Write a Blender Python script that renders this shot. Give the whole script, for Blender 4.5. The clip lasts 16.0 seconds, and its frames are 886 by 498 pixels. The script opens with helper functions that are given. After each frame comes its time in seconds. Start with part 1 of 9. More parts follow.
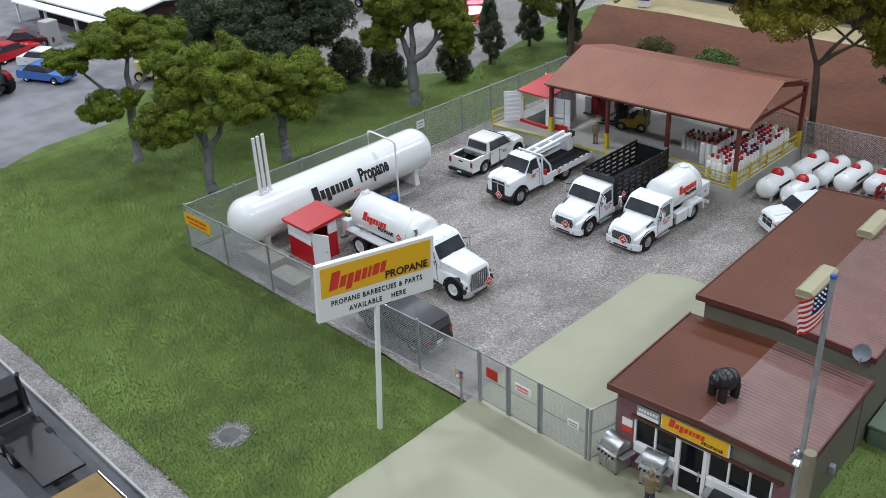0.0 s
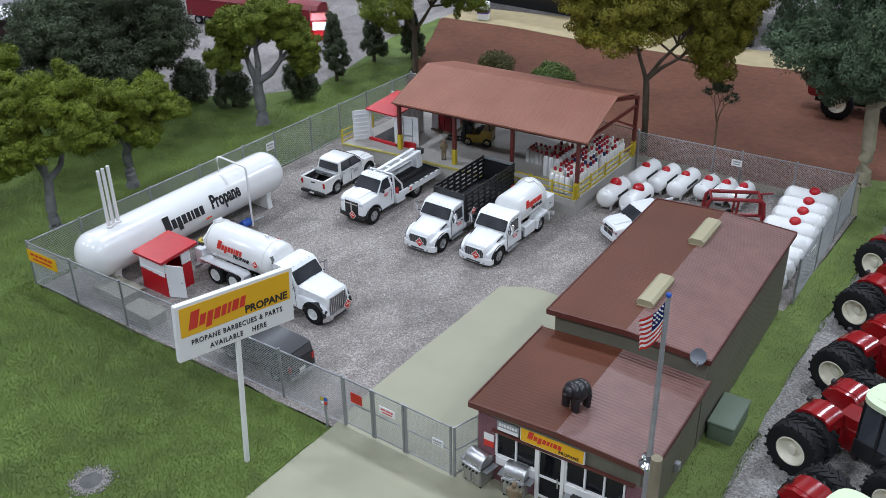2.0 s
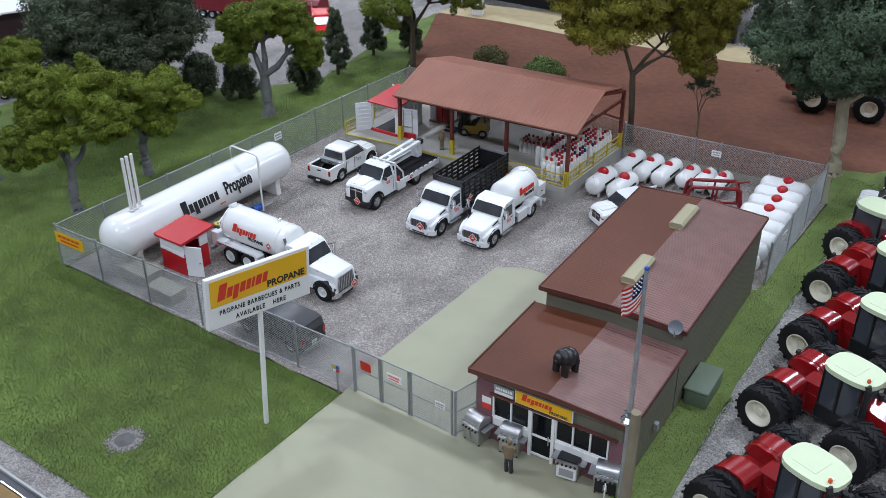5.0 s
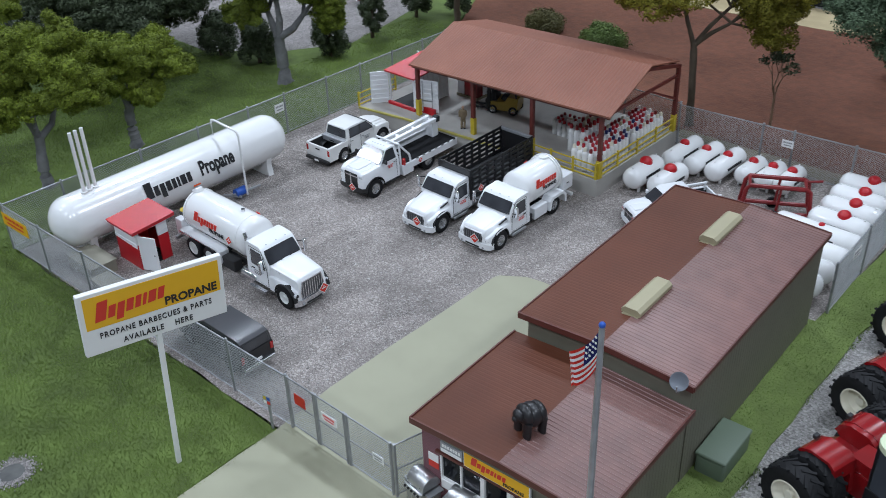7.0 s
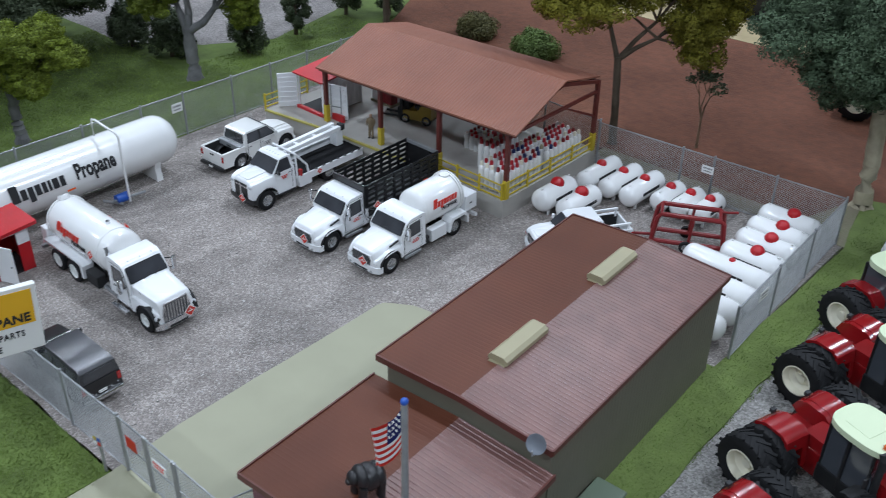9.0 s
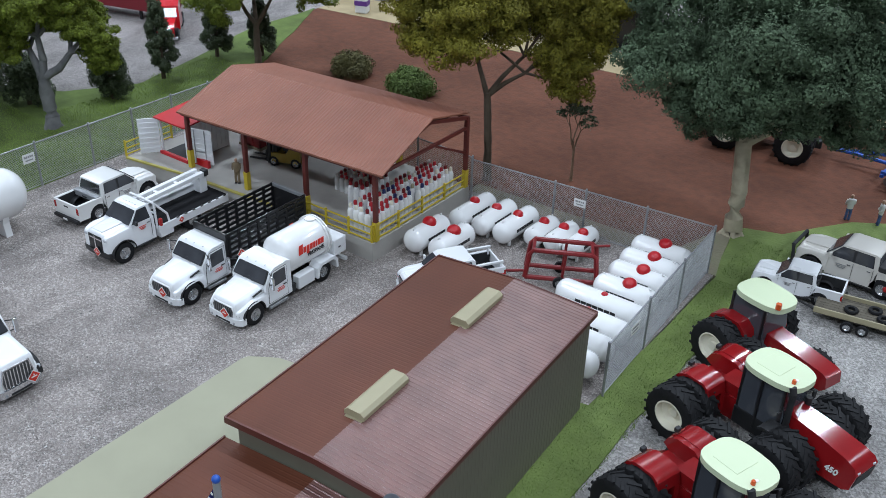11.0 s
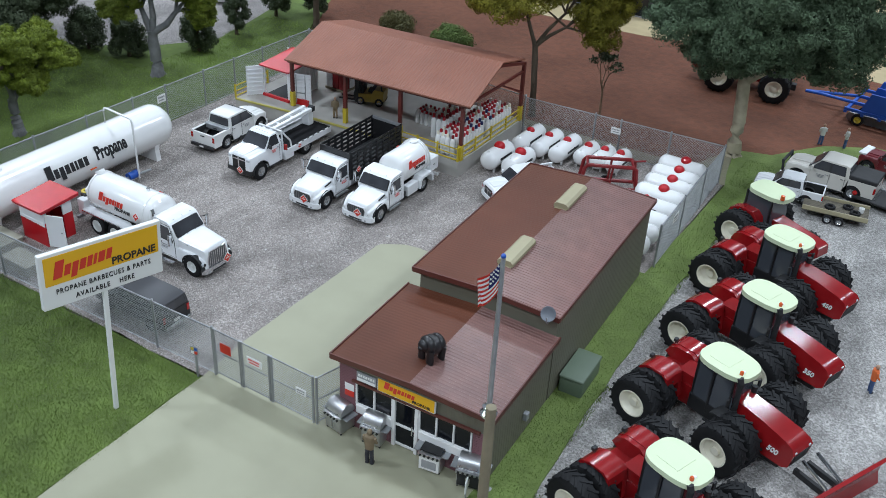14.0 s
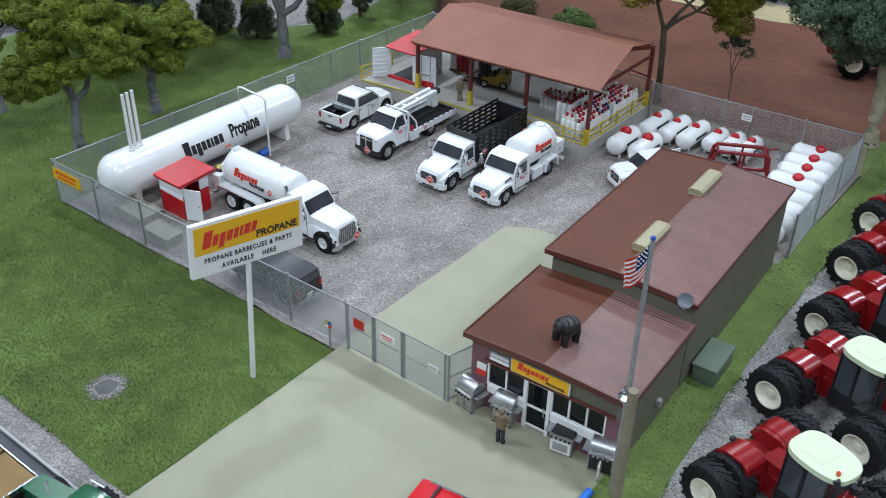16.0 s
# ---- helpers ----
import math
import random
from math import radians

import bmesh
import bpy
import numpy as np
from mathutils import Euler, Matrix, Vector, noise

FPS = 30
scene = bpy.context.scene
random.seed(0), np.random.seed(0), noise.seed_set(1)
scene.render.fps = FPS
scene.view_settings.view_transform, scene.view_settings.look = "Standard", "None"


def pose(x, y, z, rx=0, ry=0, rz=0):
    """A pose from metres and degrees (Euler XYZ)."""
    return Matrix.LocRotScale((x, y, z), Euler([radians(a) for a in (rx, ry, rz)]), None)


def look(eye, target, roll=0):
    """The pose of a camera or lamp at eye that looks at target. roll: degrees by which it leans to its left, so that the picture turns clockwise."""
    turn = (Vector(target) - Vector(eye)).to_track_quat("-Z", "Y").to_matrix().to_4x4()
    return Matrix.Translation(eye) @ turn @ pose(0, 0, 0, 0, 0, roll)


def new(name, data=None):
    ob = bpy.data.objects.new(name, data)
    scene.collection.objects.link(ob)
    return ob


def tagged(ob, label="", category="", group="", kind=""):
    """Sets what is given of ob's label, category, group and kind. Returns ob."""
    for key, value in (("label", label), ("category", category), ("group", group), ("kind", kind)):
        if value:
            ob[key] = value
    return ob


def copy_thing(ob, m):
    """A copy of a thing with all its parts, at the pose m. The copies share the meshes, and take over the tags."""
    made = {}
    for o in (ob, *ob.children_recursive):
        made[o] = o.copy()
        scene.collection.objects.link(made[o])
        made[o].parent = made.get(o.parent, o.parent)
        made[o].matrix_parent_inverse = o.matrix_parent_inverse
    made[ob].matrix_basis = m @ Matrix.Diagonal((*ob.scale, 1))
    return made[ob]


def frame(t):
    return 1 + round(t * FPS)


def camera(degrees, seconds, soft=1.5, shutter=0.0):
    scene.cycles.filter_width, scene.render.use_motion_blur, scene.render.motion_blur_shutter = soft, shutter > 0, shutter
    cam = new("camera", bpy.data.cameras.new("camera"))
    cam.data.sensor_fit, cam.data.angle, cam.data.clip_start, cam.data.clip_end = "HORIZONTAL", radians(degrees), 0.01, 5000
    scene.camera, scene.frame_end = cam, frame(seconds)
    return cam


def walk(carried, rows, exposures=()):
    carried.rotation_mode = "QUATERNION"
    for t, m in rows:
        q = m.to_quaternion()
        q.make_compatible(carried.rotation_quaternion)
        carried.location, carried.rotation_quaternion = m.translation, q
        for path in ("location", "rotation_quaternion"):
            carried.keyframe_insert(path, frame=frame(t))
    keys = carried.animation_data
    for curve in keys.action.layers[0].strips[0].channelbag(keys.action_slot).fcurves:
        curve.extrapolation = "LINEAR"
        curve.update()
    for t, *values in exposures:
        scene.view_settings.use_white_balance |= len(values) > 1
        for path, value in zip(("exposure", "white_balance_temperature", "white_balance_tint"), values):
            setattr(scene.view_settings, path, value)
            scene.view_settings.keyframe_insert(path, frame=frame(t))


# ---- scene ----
cam = camera(49.5, 16.0, soft=0.85, shutter=0.25)
METRES, EYE, TILT, LEAN, TURN = 8.0, 1.5, 0.0, 0.0, 39.8
PATH = [
    (0, (0.088, 0.0, 0.466), (-1.169, 1.207, -0.513), -2.9),
    (0.5, (0.095, -0.004, 0.47), (-1.131, 1.245, -0.497), -3.3),
    (1, (0.093, -0.005, 0.48), (-1.044, 1.321, -0.494), -2.2),
    (1.5, (0.091, -0.008, 0.487), (-0.959, 1.385, -0.49), -1.0),
    (2, (0.09, -0.005, 0.49), (-0.937, 1.4, -0.495), -0.9),
    (2.5, (0.091, -0.007, 0.493), (-0.935, 1.398, -0.493), -0.7),
    (3, (0.098, -0.01, 0.504), (-0.937, 1.391, -0.479), -0.6),
    (3.5, (0.112, -0.017, 0.514), (-0.916, 1.391, -0.466), -0.8),
    (4, (0.125, -0.032, 0.519), (-0.898, 1.38, -0.459), -0.5),
    (4.5, (0.132, -0.057, 0.518), (-0.878, 1.359, -0.47), -0.3),
    (4.7, (0.127, -0.069, 0.52), (-0.877, 1.345, -0.476), -0.3),
    (6.8, (0.11, 0.101, 0.475), (-1.008, 1.38, -0.581), -1.5),
    (7, (0.113, 0.126, 0.468), (-1.049, 1.358, -0.597), -2.1),
    (7.5, (0.112, 0.163, 0.462), (-1.119, 1.311, -0.617), -2.8),
    (8, (0.113, 0.182, 0.459), (-1.122, 1.315, -0.631), -2.2),
    (8.5, (0.116, 0.197, 0.46), (-1.071, 1.38, -0.632), -0.5),
    (9, (0.123, 0.224, 0.457), (-0.993, 1.485, -0.621), 1.0),
    (9.5, (0.126, 0.243, 0.461), (-0.908, 1.59, -0.596), 2.0),
    (10, (0.127, 0.261, 0.453), (-0.869, 1.654, -0.581), 2.1),
    (10.2, (0.127, 0.268, 0.448), (-0.858, 1.671, -0.582), 2.0),
    (12.3, (0.145, 0.233, 0.462), (-0.923, 1.617, -0.509), -0.5),
    (12.5, (0.139, 0.201, 0.471), (-0.943, 1.562, -0.517), -0.9),
    (13, (0.138, 0.097, 0.5), (-0.877, 1.482, -0.526), -0.0),
    (13.5, (0.137, 0.023, 0.523), (-0.763, 1.469, -0.526), 2.0),
    (14, (0.141, -0.001, 0.508), (-0.73, 1.454, -0.553), 3.2),
    (14.5, (0.143, -0.015, 0.502), (-0.733, 1.429, -0.57), 3.5),
    (15, (0.146, -0.025, 0.499), (-0.766, 1.386, -0.587), 3.1),
    (15.5, (0.135, -0.026, 0.498), (-0.824, 1.348, -0.593), 2.3),
    (16, (0.118, -0.021, 0.502), (-0.905, 1.309, -0.586), 1.3),
]
EXPOSURES = [(0, -0.08, 6500, 10), (1.5, -0.11, 6350, 12), (4.5, -0.13, 6250, 13), (7, -0.2, 6150, 11), (8.5, -0.22, 6100, 10), (10.2, -0.18, 6150, 10), (12.5, -0.05, 6150, 9), (14.5, -0.08, 6200, 8), (16, -0.02, 6150, 8)]
walk(cam, [(t, look(eye, target, roll)) for t, eye, target, roll in PATH], EXPOSURES)

# ---- hall light: high-bay lamps under the ceiling of the exhibition hall ----
C = 0.01                      # all shapes below are written in centimetres
world = bpy.data.worlds.new("hall_air")
world.use_nodes = True
world.node_tree.nodes["Background"].inputs[0].default_value = (0.90, 0.95, 1.0, 1)
world.node_tree.nodes["Background"].inputs[1].default_value = 0.012
scene.world = world
LAMP_W = 78.0
LAMP_SPOTS = [(x, y) for x in (-560, -270, 20, 310) for y in (-330, -110, 230, 560) if y != -110 or x in (-270, 310)]


# ---- shape helpers (centimetres) ----
def thing(name, x, y, z=0.0, rz=0.0, label="", category="", group="", kind="", tilt=(0, 0), size=1.0):
    ob = new(name)
    ob.empty_display_size = 0.01
    ob.matrix_basis = pose(x * C, y * C, z * C, tilt[0], tilt[1], rz) @ Matrix.Scale(size, 4)
    return tagged(ob, label, category, group, kind)


def part(name, bm, material, parent=None, label="", smooth=False, at=None):
    """Links a bmesh (in centimetres) as one mesh object."""
    bm.transform(Matrix.Scale(C, 4))
    me = bpy.data.meshes.new(name)
    bmesh.ops.recalc_face_normals(bm, faces=bm.faces)
    bm.to_mesh(me)
    bm.free()
    if smooth:
        me.shade_smooth()
        me.set_sharp_from_angle(angle=radians(38))
    mats = material if isinstance(material, (list, tuple)) else [material]
    for m in mats:
        me.materials.append(m)
    ob = new(name, me)
    if at is not None:
        ob.matrix_basis = pose(at[0] * C, at[1] * C, at[2] * C, *at[3:])
    if parent is not None:
        ob.parent = parent
    if label:
        ob["label"] = label
    return ob


def B():
    return bmesh.new()


def box(bm, x0, x1, y0, y1, z0, z1, bev=0.0, seg=2, mi=0, m=None):
    mat = Matrix.Translation(((x0 + x1) / 2, (y0 + y1) / 2, (z0 + z1) / 2)) @ Matrix.Diagonal((abs(x1 - x0), abs(y1 - y0), abs(z1 - z0), 1))
    if m is not None:
        mat = m @ mat
    g = bmesh.ops.create_cube(bm, size=1.0, matrix=mat)
    vs = g["verts"]
    if bev > 0:
        es = list({e for v in vs for e in v.link_edges})
        r = bmesh.ops.bevel(bm, geom=es, offset=bev, segments=seg, profile=0.5, affect="EDGES", clamp_overlap=True)
        fs = r["faces"]
        if mi:
            for v in r["verts"]:
                for f in v.link_faces:
                    f.material_index = mi
    elif mi:
        for f in {f for v in vs for f in v.link_faces}:
            f.material_index = mi
    return bm


def cyl(bm, p0, p1, r0, r1=None, n=14, cap=True, mi=0):
    p0, p1 = Vector(p0), Vector(p1)
    d = p1 - p0
    r1 = r0 if r1 is None else r1
    m = Matrix.Translation((p0 + p1) / 2) @ d.to_track_quat("Z", "Y").to_matrix().to_4x4()
    g = bmesh.ops.create_cone(bm, cap_ends=cap, cap_tris=False, segments=n, radius1=r0, radius2=r1, depth=d.length, matrix=m)
    if mi:
        for f in {f for v in g["verts"] for f in v.link_faces}:
            f.material_index = mi
    return bm


def ball(bm, c, r, scale=(1, 1, 1), n=12, mi=0):
    g = bmesh.ops.create_uvsphere(bm, u_segments=n, v_segments=max(6, n * 2 // 3), radius=r, matrix=Matrix.Translation(c) @ Matrix.Diagonal((*scale, 1)))
    if mi:
        for f in {f for v in g["verts"] for f in v.link_faces}:
            f.material_index = mi
    return bm


def lathe(bm, profile, m=None, n=20, mi=0):
    """Turns (radius, height) pairs round z; m places the result."""
    m = m or Matrix()
    rings = []
    for r, z in profile:
        if r < 1e-6:
            rings.append([bm.verts.new(m @ Vector((0, 0, z)))])
        else:
            rings.append([bm.verts.new(m @ Vector((r * math.cos(2 * math.pi * k / n), r * math.sin(2 * math.pi * k / n), z))) for k in range(n)])
    for a, b in zip(rings, rings[1:]):
        for k in range(n):
            j = (k + 1) % n
            if len(a) == 1 and len(b) == 1:
                continue
            q = [a[0], b[k], b[j]] if len(a) == 1 else [a[k], b[0], a[j]] if len(b) == 1 else [a[k], b[k], b[j], a[j]]
            f = bm.faces.new(q)
            f.material_index = mi
    return bm


def tube(bm, pts, r, n=8, mi=0):
    """A bent pipe through the points."""
    pts = [Vector(p) for p in pts]
    rings = []
    for i, p in enumerate(pts):
        d = (pts[min(i + 1, len(pts) - 1)] - pts[max(i - 1, 0)]).normalized()
        q = d.to_track_quat("Z", "Y").to_matrix()
        rr = r[i] if isinstance(r, (list, tuple)) else r
        rings.append([bm.verts.new(p + q @ Vector((rr * math.cos(2 * math.pi * k / n), rr * math.sin(2 * math.pi * k / n), 0))) for k in range(n)])
    for a, b in zip(rings, rings[1:]):
        for k in range(n):
            j = (k + 1) % n
            bm.faces.new((a[k], b[k], b[j], a[j])).material_index = mi
    bm.faces.new(rings[0]).material_index = mi
    bm.faces.new(rings[-1]).material_index = mi
    return bm


def prism(bm, profile, a0, a1, axis="y", mi=0):
    """A closed outline pushed from a0 to a1 along an axis. axis y: outline in (x, z); x: (y, z); z: (x, y)."""
    def put(u, v, a):
        return Vector((u, a, v)) if axis == "y" else Vector((a, u, v)) if axis == "x" else Vector((u, v, a))
    lo = [bm.verts.new(put(u, v, a0)) for u, v in profile]
    hi = [bm.verts.new(put(u, v, a1)) for u, v in profile]
    n = len(profile)
    fs = [bm.faces.new(lo), bm.faces.new(hi[::-1])]
    for k in range(n):
        j = (k + 1) % n
        fs.append(bm.faces.new((lo[k], hi[k], hi[j], lo[j])))
    for f in fs:
        f.material_index = mi
    return bm


def bevel_all(bm, w, seg=2, angle=25):
    es = [e for e in bm.edges if len(e.link_faces) == 2 and e.calc_face_angle(0) > radians(angle)]
    bmesh.ops.bevel(bm, geom=es, offset=w, segments=seg, profile=0.5, affect="EDGES", clamp_overlap=True)
    return bm


# ---- materials ----
def material(name, color, rough=0.5, metal=0.0, var=0.0, scale=200.0, bump=0.0, bscale=None, color2=None, coat=0.0, spec=None, dirt=0.0, dirt_color=(0.12, 0.1, 0.08), rvar=0.1):
    """A procedural surface: base colour with fine grain and larger blotches, roughness variation, relief."""
    m = bpy.data.materials.new(name)
    m.use_nodes = True
    nt = m.node_tree
    N, L = nt.nodes, nt.links
    p = N["Principled BSDF"]
    p.inputs["Base Color"].default_value = (*color, 1)
    p.inputs["Roughness"].default_value = rough
    p.inputs["Metallic"].default_value = metal
    if coat:
        p.inputs["Coat Weight"].default_value = coat
        p.inputs["Coat Roughness"].default_value = 0.08
    if spec is not None:
        p.inputs["Specular IOR Level"].default_value = spec
    tc = N.new("ShaderNodeTexCoord")
    if var or color2 or dirt:
        a = N.new("ShaderNodeTexNoise")
        a.inputs["Scale"].default_value, a.inputs["Detail"].default_value = scale, 6
        L.new(tc.outputs["Object"], a.inputs["Vector"])
        b = N.new("ShaderNodeTexNoise")
        b.inputs["Scale"].default_value, b.inputs["Detail"].default_value = scale / 9, 3
        L.new(tc.outputs["Object"], b.inputs["Vector"])
        mix = N.new("ShaderNodeMix")
        mix.data_type = "RGBA"
        c2 = color2 or tuple(max(0, c * (1 - var)) for c in color)
        c1 = color if color2 else tuple(min(1, c * (1 + var * 0.6)) for c in color)
        mix.inputs["A"].default_value, mix.inputs["B"].default_value = (*c1, 1), (*c2, 1)
        add = N.new("ShaderNodeMath")
        add.operation = "ADD"
        L.new(a.outputs["Fac"], add.inputs[0])
        L.new(b.outputs["Fac"], add.inputs[1])
        rng = N.new("ShaderNodeMapRange")
        rng.inputs["From Min"].default_value, rng.inputs["From Max"].default_value = 0.75, 1.25
        L.new(add.outputs[0], rng.inputs["Value"])
        L.new(rng.outputs[0], mix.inputs["Factor"])
        out = mix.outputs["Result"]
        if dirt:
            d = N.new("ShaderNodeTexNoise")
            d.inputs["Scale"].default_value, d.inputs["Detail"].default_value = scale / 4, 8
            L.new(tc.outputs["Object"], d.inputs["Vector"])
            r2 = N.new("ShaderNodeMapRange")
            r2.inputs["From Min"].default_value, r2.inputs["From Max"].default_value = 0.5, 0.75
            r2.inputs["To Max"].default_value = dirt
            L.new(d.outputs["Fac"], r2.inputs["Value"])
            mx = N.new("ShaderNodeMix")
            mx.data_type = "RGBA"
            mx.inputs["B"].default_value = (*dirt_color, 1)
            L.new(out, mx.inputs["A"])
            L.new(r2.outputs[0], mx.inputs["Factor"])
            out = mx.outputs["Result"]
        L.new(out, p.inputs["Base Color"])
        rr = N.new("ShaderNodeMapRange")
        rr.inputs["To Min"].default_value, rr.inputs["To Max"].default_value = max(0.02, rough - rvar), min(1, rough + rvar)
        L.new(b.outputs["Fac"], rr.inputs["Value"])
        L.new(rr.outputs[0], p.inputs["Roughness"])
    if bump:
        t = N.new("ShaderNodeTexNoise")
        t.inputs["Scale"].default_value, t.inputs["Detail"].default_value = bscale or scale, 5
        L.new(tc.outputs["Object"], t.inputs["Vector"])
        bp = N.new("ShaderNodeBump")
        bp.inputs["Strength"].default_value, bp.inputs["Distance"].default_value = bump, 0.001
        L.new(t.outputs["Fac"], bp.inputs["Height"])
        L.new(bp.outputs["Normal"], p.inputs["Normal"])
    return m


def vary_pieces(m, amount):
    """Lets each loose piece of a mesh differ a little in brightness and hue."""
    nt = m.node_tree
    p = nt.nodes["Principled BSDF"]
    geo = nt.nodes.new("ShaderNodeNewGeometry")
    hsv = nt.nodes.new("ShaderNodeHueSaturation")
    rng = nt.nodes.new("ShaderNodeMapRange")
    rng.inputs["To Min"].default_value, rng.inputs["To Max"].default_value = 1 - amount, 1 + amount
    nt.links.new(geo.outputs["Random Per Island"], rng.inputs["Value"])
    nt.links.new(rng.outputs[0], hsv.inputs["Value"])
    inp = p.inputs["Base Color"]
    if inp.is_linked:
        nt.links.new(inp.links[0].from_socket, hsv.inputs["Color"])
    else:
        hsv.inputs["Color"].default_value = inp.default_value
    nt.links.new(hsv.outputs[0], inp)
    return m


WHITE = material("white_enamel", (0.80, 0.81, 0.82), 0.28, var=0.03, scale=60, coat=0.3, rvar=0.05)
TANKWHITE = material("tank_white", (0.82, 0.82, 0.81), 0.22, var=0.03, scale=40, coat=0.4, rvar=0.05)
RED = material("red_paint", (0.47, 0.007, 0.014), 0.35, var=0.1, scale=80, coat=0.2)
TRACTORRED = material("tractor_red", (0.245, 0.008, 0.010), 0.22, var=0.12, scale=60, coat=0.4)
DARKRED = material("oxide_red_steel", (0.12, 0.022, 0.016), 0.5, var=0.2, scale=150)
BLACK = material("black_paint", (0.012, 0.012, 0.013), 0.3, var=0.2, scale=80)
MATTBLACK = material("matt_black", (0.02, 0.02, 0.021), 0.7, var=0.3, scale=150, bump=0.2)
RUBBER = material("tyre_rubber", (0.012, 0.012, 0.013), 0.7, var=0.3, scale=200, bump=0.3, spec=0.25)
BEDBLACK = material("bed_black", (0.008, 0.008, 0.009), 0.9, spec=0.2, var=0.3, scale=120)
GLASS = material("smoked_glass", (0.042, 0.044, 0.050), 0.06, coat=0.6, var=0.6, scale=45)
CHROME = material("chrome", (0.75, 0.76, 0.78), 0.15, metal=1.0)
GRILLSTEEL = material("brushed_steel", (0.52, 0.52, 0.52), 0.38, metal=0.9, var=0.15, scale=150)
STEEL = material("galvanised_steel", (0.36, 0.37, 0.38), 0.45, metal=0.55, var=0.25, scale=120)
GREY = material("grey_paint", (0.33, 0.34, 0.35), 0.5, var=0.12, scale=100)
YELLOW = material("safety_yellow", (0.54, 0.41, 0.03), 0.45, var=0.12, scale=100)
AMBER = material("sign_amber", (0.80, 0.44, 0.01), 0.45, var=0.04, scale=40)
SIGNWHITE = material("sign_white", (0.80, 0.80, 0.78), 0.45, var=0.03, scale=40)
CREAM = material("cream_wheel", (0.78, 0.74, 0.60), 0.45, var=0.05, scale=80)
CABROOF = material("pale_green_roof", (0.62, 0.70, 0.47), 0.4, var=0.05, scale=40)
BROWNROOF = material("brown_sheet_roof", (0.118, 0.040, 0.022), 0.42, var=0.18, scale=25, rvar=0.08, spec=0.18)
# Right-hand slopes: reflected sheen is put into a paler, pinker copy of the brown.
SHEENROOF = material("sheen_sheet_roof", (0.190, 0.092, 0.078), 0.36, var=0.22, scale=60, rvar=0.16, spec=0.7)
ROOFTRIM = material("brown_trim", (0.11, 0.030, 0.022), 0.45, var=0.15, scale=40)
MORTAR = material("mortar", (0.20, 0.15, 0.15), 0.85, var=0.2, scale=100)
SHEDROOF = material("rust_sheet_roof", (0.275, 0.102, 0.060), 0.55, var=0.14, scale=25, bump=0.1)
OLIVE = material("olive_cladding", (0.160, 0.152, 0.112), 0.6, var=0.08, scale=40)
BRICKM = material("brick_red", (0.225, 0.105, 0.120), 0.75, var=0.3, scale=150, bump=0.4)
CONCRETE = material("pale_concrete", (0.318, 0.310, 0.214), 0.6, var=0.05, scale=30, bump=0.05, dirt=0.07)
GREYCONC = material("grey_concrete", (0.40, 0.40, 0.39), 0.7, var=0.1, scale=40, bump=0.2, dirt=0.15)
PLATFORMM = material("platform_concrete", (0.42, 0.40, 0.365), 0.7, var=0.14, scale=40, bump=0.2, dirt=0.3)
YELLOWEDGE = material("dull_yellow_edge", (0.46, 0.40, 0.10), 0.6, var=0.15, scale=90)
DULLSTRIP = material("dull_strip", (0.185, 0.180, 0.105), 0.9, var=0.35, scale=50, bump=0.8, bscale=400, color2=(0.24, 0.20, 0.15))
STRIPLAWN = material("strip_mat", (0.140, 0.192, 0.048), 0.9, var=0.22, scale=60, bump=0.8, bscale=400)
PANE = material("shop_glass", (0.006, 0.007, 0.010), 0.1, spec=0.25)
SOIL = material("red_soil", (0.124, 0.041, 0.018), 0.9, var=0.28, scale=90, bump=0.8, bscale=300)
STRAW = material("straw_ground", (0.40, 0.32, 0.18), 0.85, var=0.12, scale=60, bump=0.4)
LAWN = material("lawn_mat", (0.104, 0.150, 0.030), 0.9, var=0.42, scale=40, bump=0.4, bscale=400)
ASPHALT = material("road_asphalt", (0.10, 0.10, 0.11), 0.8, var=0.15, scale=60, bump=0.3)
LOTGREY = material("lot_grey", (0.205, 0.197, 0.21), 0.85, var=0.34, scale=30, bump=0.3)
BARK = material("tree_bark", (0.20, 0.198, 0.20), 0.9, var=0.35, scale=80, bump=0.9, bscale=150)
PALEBARK = material("pale_bark", (0.42, 0.37, 0.26), 0.9, var=0.3, scale=80, bump=0.9, bscale=150)
DARKBARK = material("dark_bark", (0.10, 0.075, 0.05), 0.9, var=0.35, scale=80, bump=0.9, bscale=150)
BEIGE = material("beige_plastic", (0.36, 0.32, 0.20), 0.5, var=0.06, scale=60)
PADM = material("concrete_pad", (0.27, 0.255, 0.20), 0.8, var=0.12, scale=60, bump=0.2)
GREENBOX = material("green_box_paint", (0.125, 0.165, 0.115), 0.5, var=0.08, scale=50)
WOOD = material("weathered_wood", (0.235, 0.20, 0.13), 0.75, var=0.2, scale=80, bump=0.3)
BLUE = material("blue_paint", (0.02, 0.09, 0.42), 0.4, var=0.1, scale=80)
STATUEM = material("statue_black", (0.018, 0.017, 0.018), 0.35, var=0.2, scale=80)
DARKREDTUBE = material("dark_red_tube", (0.20, 0.012, 0.014), 0.4, var=0.15, scale=80)
BLUECAP = material("navy_cap", (0.02, 0.03, 0.12), 0.45)
NAVY = material("flag_navy", (0.02, 0.025, 0.16), 0.7)
BLUEBAR = material("bright_blue_bar", (0.03, 0.16, 0.60), 0.35)
TARPRED = material("tarp_red", (0.20, 0.012, 0.020), 0.5, var=0.1, scale=40)
PURPLE = material("purple_band", (0.16, 0.06, 0.30), 0.5)
